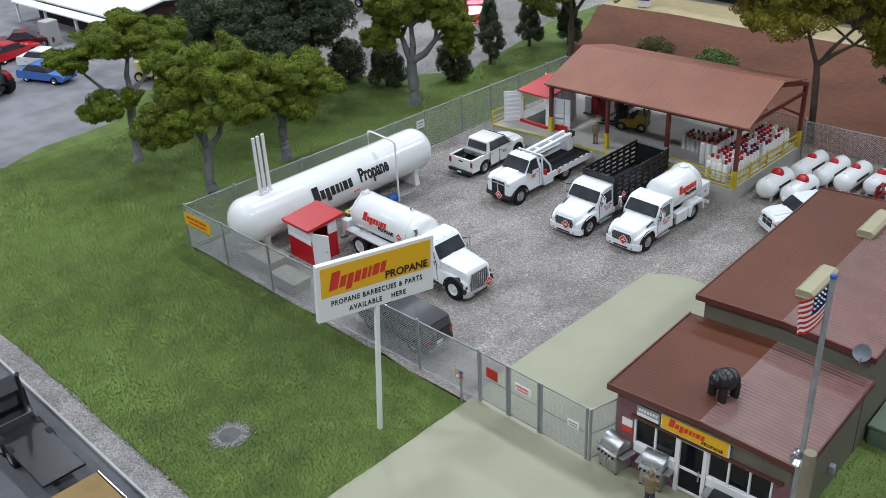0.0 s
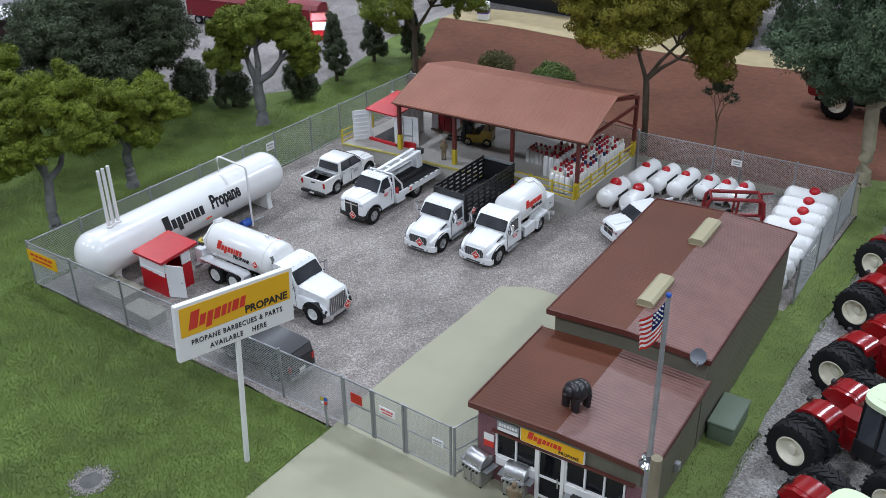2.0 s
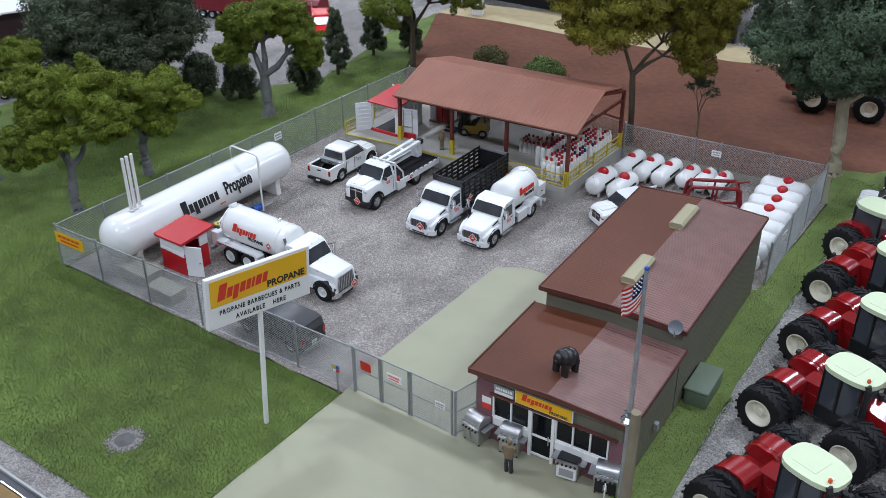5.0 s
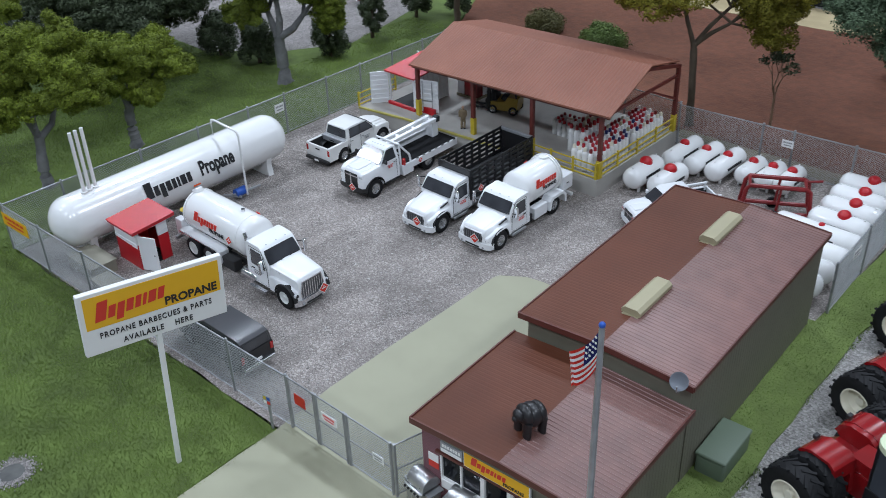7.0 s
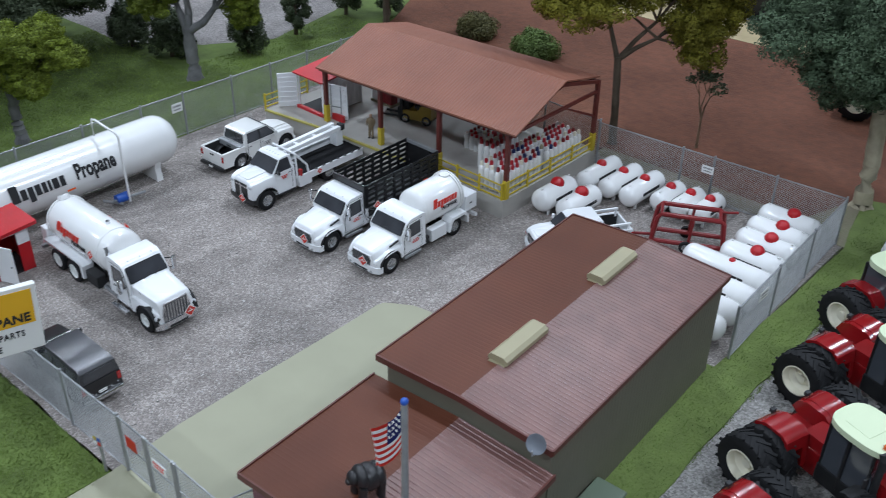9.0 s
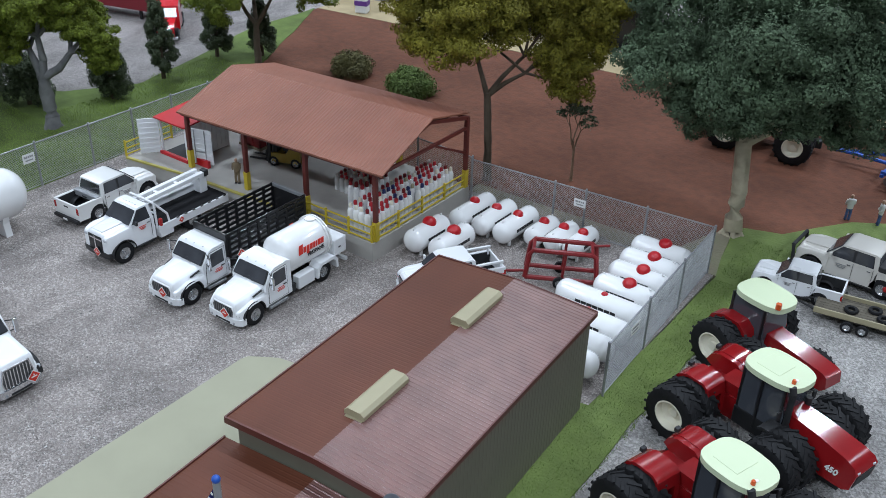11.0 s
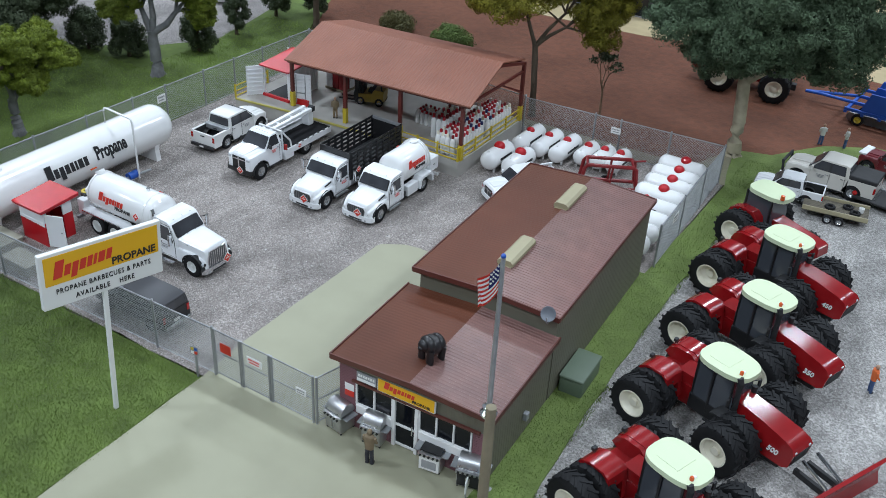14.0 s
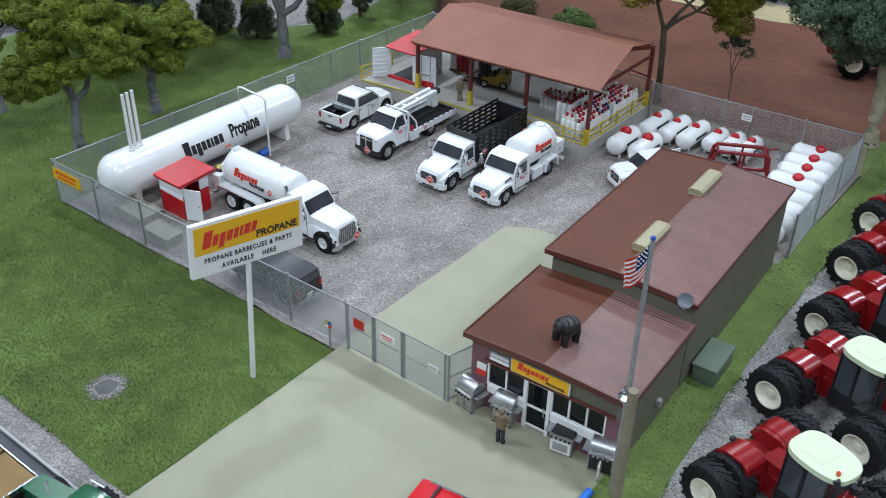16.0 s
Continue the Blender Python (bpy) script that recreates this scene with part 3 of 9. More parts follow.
fence_run((-71.0, 41.2), (-32.0, 42.3), (0, 0.165, 0.345, 0.53, 0.835, 1), "grey galvanised chain-link fence along the front lawn")
fence_run((-71.0, 41.2), (-69.8, 100.4), (0.1, 0.245, 0.36, 0.47, 0.555, 0.66, 0.75, 0.84, 0.93, 1), "grey galvanised chain-link fence below the trees")
fence_run((-69.8, 100.4), (-34.6, 99.0), (0.2, 0.4, 0.6, 0.8, 1), "grey galvanised chain-link fence behind the open shed")
fence_run((-34.4, 98.6), (-9.9, 100.6), (0.0, 0.37, 0.5, 0.745, 1), "grey galvanised chain-link fence behind the tanks")
fence_run((-9.9, 100.6), (-9.1, 79.2), (0.33, 0.66, 1), "grey galvanised chain-link fence beside the grass strip")


def gate(x0, x1, y0, y1, label):
    root = thing("chain_link_gate", x0, y0, 0, label=label, category="gate", group="yard gates")
    dx, dy = x1 - x0, y1 - y0
    part("wire_mesh", chain_link(B(), (0, 0), (dx, dy), 0.5, FENCE_H - 0.1), WIRE, root)
    for z in (0.45, 2.6, FENCE_H):
        part("gate_rail", cyl(B(), (0, 0, z), (dx, dy, z), 0.06, n=8), STEEL, root, smooth=True)
    for s in (0.02, 0.98):
        part("stile", cyl(B(), (dx * s, dy * s, 0.25), (dx * s, dy * s, FENCE_H + 0.1), 0.11, n=8), STEEL, root, smooth=True)
    return root


for a, b in ((-31.9, -29.1), (-29.0, -26.1), (-26.0, -21.8)):
    gate(a, b, 42.3, 42.3, "grey chain-link yard gate, closed, over the concrete")
gate(-21.6, -20.95, 42.3, 44.6, "short grey chain-link return panel beside the building")

# ---- office and warehouse ----
def roof_slope(xe, xr, y0, y1, z_eave, z_ridge, thick=0.22, pitch=0.34, rib=0.014):
    """One slope of a sheet roof from eave to ridge: a continuous sheet folded into narrow ribs down the slope."""
    bm = B()
    n = int((y1 - y0) / pitch)
    line = []
    for k in range(n):
        y = y0 + k * (y1 - y0) / n
        w = (y1 - y0) / n
        line += [(y, 0.0), (y + w * 0.62, 0.0), (y + w * 0.74, rib), (y + w * 0.88, rib)]
    line.append((y1, 0.0))
    top = [[bm.verts.new((x, y, z + h)) for y, h in line] for x, z in ((xe, z_eave), (xr, z_ridge))]
    low = [[bm.verts.new((x, y, z - thick)) for y in (y0, y1)] for x, z in ((xe, z_eave), (xr, z_ridge))]
    for k in range(len(line) - 1):
        bm.faces.new((top[0][k], top[1][k], top[1][k + 1], top[0][k + 1]))
    bm.faces.new((low[0][0], low[1][0], low[1][1], low[0][1]))
    bm.faces.new(top[0] + low[0][::-1])
    bm.faces.new(top[1] + low[1][::-1])
    bm.faces.new((top[0][0], top[1][0], low[1][0], low[0][0]))
    bm.faces.new((top[0][-1], top[1][-1], low[1][1], low[0][1]))
    return bm


def clad_wall(bm, p0, p1, z0, z1, thick=0.3, pitch=0.42, rib=0.014):
    """A wall folded into narrow standing ribs on its outer (right-hand) side."""
    p0, p1 = Vector((*p0, 0)), Vector((*p1, 0))
    d = (p1 - p0)
    ln = d.length
    d.normalize()
    o = Vector((d.y, -d.x, 0))
    n = max(1, int(ln / pitch))
    w = ln / n
    outline = []
    for k in range(n):
        u = k * w
        outline += [(u, 0), (u + w * 0.6, 0), (u + w * 0.7, rib), (u + w * 0.9, rib)]
    outline += [(ln, 0), (ln, -thick), (0, -thick)]
    q = [p0 + d * a + o * b for a, b in outline]
    return prism(bm, [(v.x, v.y) for v in q], z0, z1, "z")


# office and warehouse share one slightly turned frame; x along the front, y to the back
ORG = (-21.2, 54.35, 3.0)
ware = thing("warehouse", ORG[0], ORG[1], 0, ORG[2], label="long olive metal-clad warehouse with a brown sheet roof", category="building")
part("wall", clad_wall(B(), (12.65, 0.3), (12.65, 21.9), 0, 8.25), OLIVE, ware)
part("wall", clad_wall(B(), (0.55, 21.9), (0.55, 0.3), 0, 8.25), OLIVE, ware)
part("gable_wall", box(B(), 0.85, 12.35, 0.3, 0.6, 0, 8.3), OLIVE, ware)
part("gable_wall", box(B(), 0.85, 12.35, 21.6, 21.9, 0, 8.3), OLIVE, ware)
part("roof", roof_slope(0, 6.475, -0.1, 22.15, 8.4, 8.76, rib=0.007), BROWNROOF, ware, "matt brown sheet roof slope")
part("roof", roof_slope(12.95, 6.475, -0.1, 22.15, 8.4, 8.76, rib=0.036), SHEENROOF, ware, "shiny brown sheet roof slope, its sheen partly painted in")
for x0, x1 in ((-0.06, 0.06), (12.89, 13.01)):
    part("roof_trim", box(B(), x0, x1, -0.12, 22.17, 8.1, 8.48, 0.02), ROOFTRIM, ware)
for y0, y1 in ((-0.18, -0.06), (22.11, 22.23)):
    part("verge_trim", prism(B(), [(0, 8.05), (6.47, 8.37), (12.95, 8.05), (12.95, 8.5), (6.47, 8.82), (0, 8.5)], y0, y1, "y"), ROOFTRIM, ware)

off = thing("office_building", ORG[0], ORG[1], 0, ORG[2], label="small brick and olive office with a brown sheet roof", category="building")
FY = -10.5                       # front face
part("side_wall", clad_wall(B(), (12.6, FY), (12.6, 0.2), 0, 6.25), OLIVE, off)
part("side_wall", clad_wall(B(), (0.1, 0.2), (0.1, FY), 0, 6.25), OLIVE, off)
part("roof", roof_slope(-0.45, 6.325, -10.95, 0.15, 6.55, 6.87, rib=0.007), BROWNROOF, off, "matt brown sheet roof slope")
part("roof", roof_slope(13.1, 6.325, -10.95, 0.15, 6.55, 6.87, rib=0.036), SHEENROOF, off, "shiny brown sheet roof slope, its sheen partly painted in")
for x0, x1 in ((-0.51, -0.39), (13.04, 13.16)):
    part("roof_trim", box(B(), x0, x1, -10.97, 0.15, 6.2, 6.66, 0.02), ROOFTRIM, off)
part("fascia", prism(B(), [(-0.45, 6.2), (6.32, 6.48), (13.1, 6.2), (13.1, 6.66), (6.32, 6.94), (-0.45, 6.66)], -11.03, -10.93, "y"), ROOFTRIM, off)
part("soffit", box(B(), 0.1, 12.6, -10.9, FY, 6.1, 6.22), OLIVE, off)
# front: header, brick piers, glazing
part("header", clad_wall(B(), (1.63, FY), (12.6, FY), 4.6, 6.15), OLIVE, off, "ribbed olive header panel")
part("base_wall", box(B(), 0.4, 12.3, FY + 0.05, FY + 0.35, 0, 0.3), GREYCONC, off)


def brick_pier(x0, x1, z0, z1, parent, name="brick_pier"):
    """A pier of single bricks in running bond over a mortar core."""
    core = part(name, box(B(), x0, x1, FY, FY + 0.3, z0, z1), MORTAR, parent, "dull red-purple brickwork")
    bw, bh = 0.34, 0.125
    rows = int((z1 - z0) / (bh + 0.02))
    for r in range(rows):
        z = z0 + 0.01 + r * (z1 - z0) / rows
        xs = x0 - (0.0 if r % 2 else bw / 2)
        while xs < x1 - 0.03:
            a, b = max(xs + 0.01, x0), min(xs + bw - 0.01, x1)
            if b - a > 0.05:
                BRICKS.append((core, a, b, z, z + bh))
            xs += bw
    return core


BRICKS = []
brick_pier(0.1, 1.62, 0.0, 6.1, off)
brick_pier(11.4, 12.6, 0.0, 4.62, off)
brick_pier(1.55, 4.85, 0.0, 1.7, off, "sill_wall")
brick_pier(6.95, 11.4, 0.0, 1.7, off, "sill_wall")


def window(x0, x1, z0, z1, panes, parent):
    fr = part("window", box(box(B(), x0, x1, FY - 0.08, FY + 0.2, z0, z0 + 0.14, 0.02), x0, x1, FY - 0.08, FY + 0.2, z1 - 0.1, z1, 0.02), SIGNWHITE, parent, "white-framed shop window")
    n = panes
    for k in range(n + 1):
        x = x0 + (x1 - x0) * k / n
        part("window_frame", box(B(), x - 0.07, x + 0.07, FY - 0.09, FY + 0.2, z0, z1, 0.02), SIGNWHITE, fr)
        if k < n:
            part("pane", box(B(), x + 0.06, x + (x1 - x0) / n - 0.06, FY + 0.06, FY + 0.09, z0 + 0.1, z1 - 0.06), PANE, fr)
    part("window_sill", box(B(), x0, x1, FY - 0.14, FY + 0.1, z0 - 0.7, z0 + 0.02, 0.02), SIGNWHITE, fr)


window(1.62, 4.75, 2.4, 4.5, 2, off)
window(7.05, 11.3, 2.4, 4.5, 3, off)
dr = part("door", box(B(), 5.05, 6.75, FY + 0.02, FY + 0.12, 0.15, 4.4, 0.02), PANE, off, "dark glass shop door in a white frame")
for x in (4.92, 6.86):
    part("door_frame", box(B(), x - 0.14, x + 0.14, FY - 0.18, FY + 0.2, 0.05, 4.55, 0.02), SIGNWHITE, dr)
for z in (0.3, 2.15, 4.42):
    part("door_rail", box(B(), 5.06, 6.74, FY - 0.06, FY + 0.04, z - 0.1, z + 0.1, 0.02), SIGNWHITE, dr)
part("door_handle", cyl(B(), (6.5, FY - 0.12, 1.7), (6.5, FY - 0.12, 2.6), 0.05, n=8), CHROME, dr, smooth=True)
part("canopy_edge", box(B(), 1.3, 12.0, FY - 0.25, FY - 0.02, 4.56, 4.75, 0.02), ROOFTRIM, off)
part("side_lamp", box(B(), 12.6, 13.0, -4.6, -4.1, 1.6, 2.3, 0.08), GREY, off, "small grey box on the side wall")
part("plinth", box(B(), 12.0, 13.3, -11.0, FY - 0.1, 0.0, 0.12, 0.02), GREYCONC, off)

shop = thing("shop_sign", ORG[0], ORG[1], 0, ORG[2], label="amber shop sign with a red mark on the office front", category="sign")
part("panel", box(B(), 3.6, 8.45, FY - 0.3, FY - 0.12, 4.85, 6.1, 0.03), SIGNWHITE, shop)
part("field", box(B(), 3.68, 8.37, FY - 0.325, FY - 0.298, 4.93, 6.02, 0.0), AMBER, shop)
MS = Matrix.Translation((0, FY - 0.33, 0)) @ Matrix.Rotation(math.pi / 2, 4, "X")
mark("shop_mark", BLOCKS, 0.6, 2.55, REDINK, shop, MS @ Matrix.Translation((5.45, 5.62, 0)), slant=0.2, depth=0.02)
words("shop_word", "PROPANE", 0.34, INK, shop, MS @ Matrix.Translation((7.3, 5.15, 0)), bold=0.006)
ns = thing("notice_board", ORG[0], ORG[1], 0, ORG[2], label="small grey and white notice board beside the shop sign", category="sign")
part("panel", box(B(), 1.75, 3.45, FY - 0.25, FY - 0.12, 4.95, 5.75, 0.02), GREY, ns)
part("lower_strip", box(B(), 1.8, 3.4, FY - 0.27, FY - 0.24, 5.0, 5.25), SIGNWHITE, ns)
bm = B()
for k in range(7):
    box(bm, 1.9 + k * 0.21, 2.05 + k * 0.21, FY - 0.27, FY - 0.24, 5.4, 5.62)
part("writing", bm, SIGNWHITE, ns, "unreadable writing as plain bars")
rs = thing("wall_sign", ORG[0], ORG[1], 0, ORG[2], label="red and white warning sign on the brick pier", category="sign")
part("upper", box(B(), 0.6, 1.4, FY - 0.09, FY - 0.03, 3.5, 4.1), SIGNWHITE, rs)
part("lower", box(B(), 0.6, 1.4, FY - 0.09, FY - 0.03, 2.95, 3.5), REDINK, rs)

for y0 in (3.75, 15.0):
    v = thing("roof_vent", ORG[0], ORG[1], 8.57, ORG[2], label="long beige ridge vent on the warehouse roof", category="vent", group="roof vents")
    part("base", box(B(), 5.75, 6.95, y0 - 0.15, y0 + 4.6, 0, 0.22, 0.04), BEIGE, v)
    part("hood", bevel_all(prism(B(), [(5.65, 0.22), (7.05, 0.22), (7.05, 0.5), (6.8, 0.7), (5.9, 0.7), (5.65, 0.5)], y0, y0 + 4.45, "y"), 0.06, 2), BEIGE, v, smooth=True)
DISHGREY = material("dish_grey", (0.16, 0.175, 0.20), 0.45, var=0.15, scale=120)
dish = thing("satellite_dish", ORG[0], ORG[1], 0, ORG[2], label="small grey satellite dish on the warehouse gable", category="dish")
part("reflector", lathe(B(), [(0, 0.0), (0.3, 0.03), (0.5, 0.1), (0.66, 0.2), (0.69, 0.2), (0.52, 0.06), (0, -0.06)], Matrix.Translation((12.15, -0.5, 8.85)) @ Matrix.Scale(0.86, 4) @ Matrix.Rotation(radians(60), 4, "X") @ Matrix.Rotation(radians(8), 4, "Y"), n=24), DISHGREY, dish, smooth=True)
part("bracket", tube(B(), [(12.0, 0.31, 7.7), (12.05, -0.25, 7.8), (12.15, -0.45, 8.65)], 0.08, n=8), STEEL, dish, smooth=True)
part("feed_arm", tube(B(), [(12.15, -0.6, 8.15), (12.3, -1.2, 8.55), (12.35, -1.3, 9.05)], 0.04, n=6), STEEL, dish)
gb = thing("utility_box", -7.55, 59.0, 0, 3, label="olive green utility box on the grass strip", category="utility box")
part("cabinet", box(B(), -1.02, 1.02, -2.05, 2.05, -0.1, 1.5, 0.2, 3), GREENBOX, gb, smooth=True)
part("lid", box(B(), -1.08, 1.08, -2.12, 2.12, 1.42, 1.72, 0.13, 3), GREENBOX, gb, smooth=True)

# ---- open shed on a loading platform ----
PX0, PX1, PY0, PY1, PZ = -67.3, -34.5, 83.4, 98.4, 1.85
FRONT = [(-66.0, 81.3), (-58.6, 82.35), (-43.0, 83.4), (PX1, PY0)]
tagged(part("loading_platform", bevel_all(prism(B(), FRONT + [(PX1, PY1), (-66.0, PY1)], -0.2, PZ, "z"), 0.06, 1), PLATFORMM), "pale grey concrete loading platform under the open shed", "platform", kind="structure")
shed = thing("open_shed", 0, 0, PZ, label="open shed with oxide-red steel posts and rust-brown sheet roof", category="shed")
SX0, SX1 = -59.9, -33.7
RIDGE, EAVE, BACK = (91.8, 9.05), (83.3, 6.75), (98.6, 7.3)
def shed_slope(a, b, n=74, t=0.14):
    """One corrugated slope between two (y, z) edges."""
    bm = B()
    line = []
    for k in range(n):
        x = SX0 + k * (SX1 - SX0) / n
        w = (SX1 - SX0) / n
        line += [(x, 0), (x + w * 0.35, 0.045), (x + w * 0.65, 0.045)]
    line.append((SX1, 0))
    rows = [[bm.verts.new((x, y, z + h)) for x, h in line] for y, z in (a, b)]
    low = [[bm.verts.new((x, y, z - t)) for x in (SX0, SX1)] for y, z in (a, b)]
    for k in range(len(line) - 1):
        bm.faces.new((rows[0][k], rows[1][k], rows[1][k + 1], rows[0][k + 1]))
    bm.faces.new((low[0][0], low[1][0], low[1][1], low[0][1]))
    bm.faces.new(rows[0] + low[0][::-1])
    bm.faces.new(rows[1] + low[1][::-1])
    bm.faces.new((rows[0][0], rows[1][0], low[1][0], low[0][0]))
    bm.faces.new((rows[0][-1], rows[1][-1], low[1][1], low[0][1]))
    return bm


part("roof", shed_slope(EAVE, RIDGE), SHEDROOF, shed)
part("roof", shed_slope(RIDGE, BACK), SHEDROOF, shed)
for x in (-59.0, -50.9, -43.0, -34.7):
    p = part("post", box(B(), x - 0.2, x + 0.2, 83.85, 84.25, 0, 6.8, 0.03), DARKRED, shed)
    part("post_guard", box(B(), x - 0.25, x + 0.25, 83.8, 84.3, 0, 1.9, 0.03), YELLOW, p, "yellow painted post foot")
    p = part("post", box(B(), x - 0.2, x + 0.2, 97.7, 98.1, 0, 7.2, 0.03), DARKRED, shed)
    part("post_guard", box(B(), x - 0.25, x + 0.25, 97.65, 98.15, 0, 1.9, 0.03), YELLOW, p, "yellow painted post foot")
    bm = prism(B(), [(83.9, 6.62), (91.8, 8.8), (98.1, 7.2), (98.1, 6.85), (91.8, 8.4), (83.9, 6.3)], x - 0.14, x + 0.14, "x")
    part("rafter", bm, DARKRED, shed)
    part("tie_beam", box(B(), x - 0.12, x + 0.12, 84.1, 97.8, 5.9, 6.2), DARKRED, shed)
    part("brace", slab(B(), [(x - 0.08, 92.5, 5.9), (x - 0.08, 92.9, 5.9), (x - 0.08, 97.8, 3.9), (x - 0.08, 97.8, 3.6)], (0.16, 0, 0)), DARKRED, shed)
for y, z in ((83.7, 6.45), (87.8, 7.6), (91.7, 8.5), (95.0, 7.9), (98.2, 6.95)):
    part("purlin", box(B(), SX0 + 0.2, SX1 - 0.2, y - 0.1, y + 0.1, z - 0.12, z + 0.1), DARKRED, shed)


for ob in shed.children:
    askew = ob.name.startswith(("roof", "purlin"))
    for v in ob.data.vertices:
        if v.co.z > 0.05:
            u = (v.co.x / C - SX0) / (SX1 - SX0)
            v.co.z += (-0.65 + 1.0 * u) * C
            if askew:
                v.co.x += (0.35 - (v.co.y / C - 83.3) * 0.11) * C


def guard_rail(x0, y0, x1, y1, n, label):
    root = thing("guard_rail", x0, y0, PZ, label=label, category="railing", group="platform railings")
    dx, dy = x1 - x0, y1 - y0
    for k in range(n + 1):
        part("post", box(B(), dx * k / n - 0.09, dx * k / n + 0.09, dy * k / n - 0.09, dy * k / n + 0.09, -0.02, 1.75, 0.02), YELLOW, root)
    L = math.hypot(dx, dy)
    m = Matrix.Rotation(math.atan2(dy, dx), 4, "Z")
    for z in (0.12, 0.75, 1.45):
        part("rail", box(B(), 0, L, -0.05, 0.05, z, z + 0.14, 0.02, m=m), YELLOW, root)


guard_rail(-42.9, 83.55, -34.75, 83.55, 3, "yellow steel guard rail along the platform edge")
guard_rail(-34.7, 83.75, -34.7, 98.0, 4, "yellow steel guard rail along the platform side")
guard_rail(-66.15, 81.5, -66.15, 87.5, 2, "yellow steel guard rail at the platform end")
for (x0, y0), (x1, y1) in zip(FRONT[:2], FRONT[1:3]):
    e = thing("edge_strip", 0, 0, 0, label="yellow painted edge strip along the platform", category="edging", kind="structure")
    part("strip", slab(B(), [(x0, y0 - 0.06, PZ - 0.16), (x1, y1 - 0.06, PZ - 0.16), (x1, y1 - 0.06, PZ + 0.02), (x0, y0 - 0.06, PZ + 0.02)], (0, 0.28, 0)), YELLOWEDGE, e)

# ---- big storage tank ----
tank = thing("storage_tank", -65.4, 56.05, 0, 90, label="large white horizontal propane storage tank on saddles", category="tank")
TL, TR, TZ = 13.15, 2.38, 3.45
prof = [(0, -TL)] + [(TR * math.sin(a), -(TL - TR * 0.85) - TR * 0.85 * math.cos(a)) for a in [k * math.pi / 20 for k in range(1, 11)]]
prof = prof + [(r, -z) for r, z in prof[::-1]]
tsh = part("shell", lathe(B(), prof, Matrix.Translation((0, 0, TZ)) @ Matrix.Rotation(math.pi / 2, 4, "Y"), n=56), TANKWHITE, tank, smooth=True)
for x in (-10.4, 10.0):
    part("saddle", bevel_all(prism(B(), [(-1.9, -0.2), (1.9, -0.2), (1.7, 1.3), (2.0, 2.5), (-2.0, 2.5), (-1.7, 1.3)], x - 0.32, x + 0.32, "x"), 0.06, 1), TANKWHITE, tank)
for k, (u, w) in enumerate(((-9.55, -0.35), (-8.95, -0.25), (-8.3, -0.15))):
    st = part("stack_pipe", cyl(B(), (u, w, TZ + TR - 0.1), (u, w, 11.7), 0.17, n=12), TANKWHITE, tank, smooth=True)
    part("stack_flange", cyl(B(), (u, w, TZ + TR - 0.12), (u, w, TZ + TR + 0.1), 0.34, n=12), TANKWHITE, st, smooth=True)
part("loop_pipe", tube(B(), [(5.2, 0.35, TZ + TR - 0.2), (5.2, 0.35, 7.2), (5.22, 0.25, 7.5), (5.3, -0.1, 7.55), (5.3, -3.4, 7.35), (5.35, -3.62, 7.2), (5.4, -3.7, 6.8), (5.45, -3.7, 0.3)], 0.11, n=10), TANKWHITE, tank, smooth=True)
pm = part("pump", cyl(B(), (4.3, -3.3, 0.75), (5.5, -3.3, 0.75), 0.45, n=16), BLUE, tank, "blue pump on the ground", smooth=True)
part("pump_pipe", tube(B(), [(4.0, -3.3, 0.7), (7.2, -3.6, 0.6)], 0.13, n=8), STEEL, pm, smooth=True)
part("pump_pipe", tube(B(), [(3.6, -2.2, 0.5), (4.6, -3.9, 0.45)], 0.15, n=8), STEEL, pm, smooth=True)
MT = Matrix.Translation((0, 0, TZ)) @ Matrix.Rotation(radians(-20), 4, "X") @ Matrix.Translation((0, -TR - 0.0, 0)) @ Matrix.Rotation(math.pi / 2, 4, "X")
mark("tank_mark", BLOCKS, 1.5, 5.1, INK, tsh, MT @ Matrix.Translation((-2.15, 0.0, 0)), depth=0.04, label="black brand mark as plain blocks")
words("tank_word", "Propane", 2.0, INK, tsh, MT @ Matrix.Translation((3.45, 0.0, 0.0)), squeeze=0.60, bold=0.06, depth=0.04)
bm = B()
slab(bm, [MT @ Vector(p) for p in ((0.2, -1.3, 0), (1.0, -1.3, 0), (1.0, -1.16, 0), (0.2, -1.16, 0))], (0, -0.03, 0))
part("tank_label", bm, ORANGELENS, tsh, "small orange label as a plain bar")

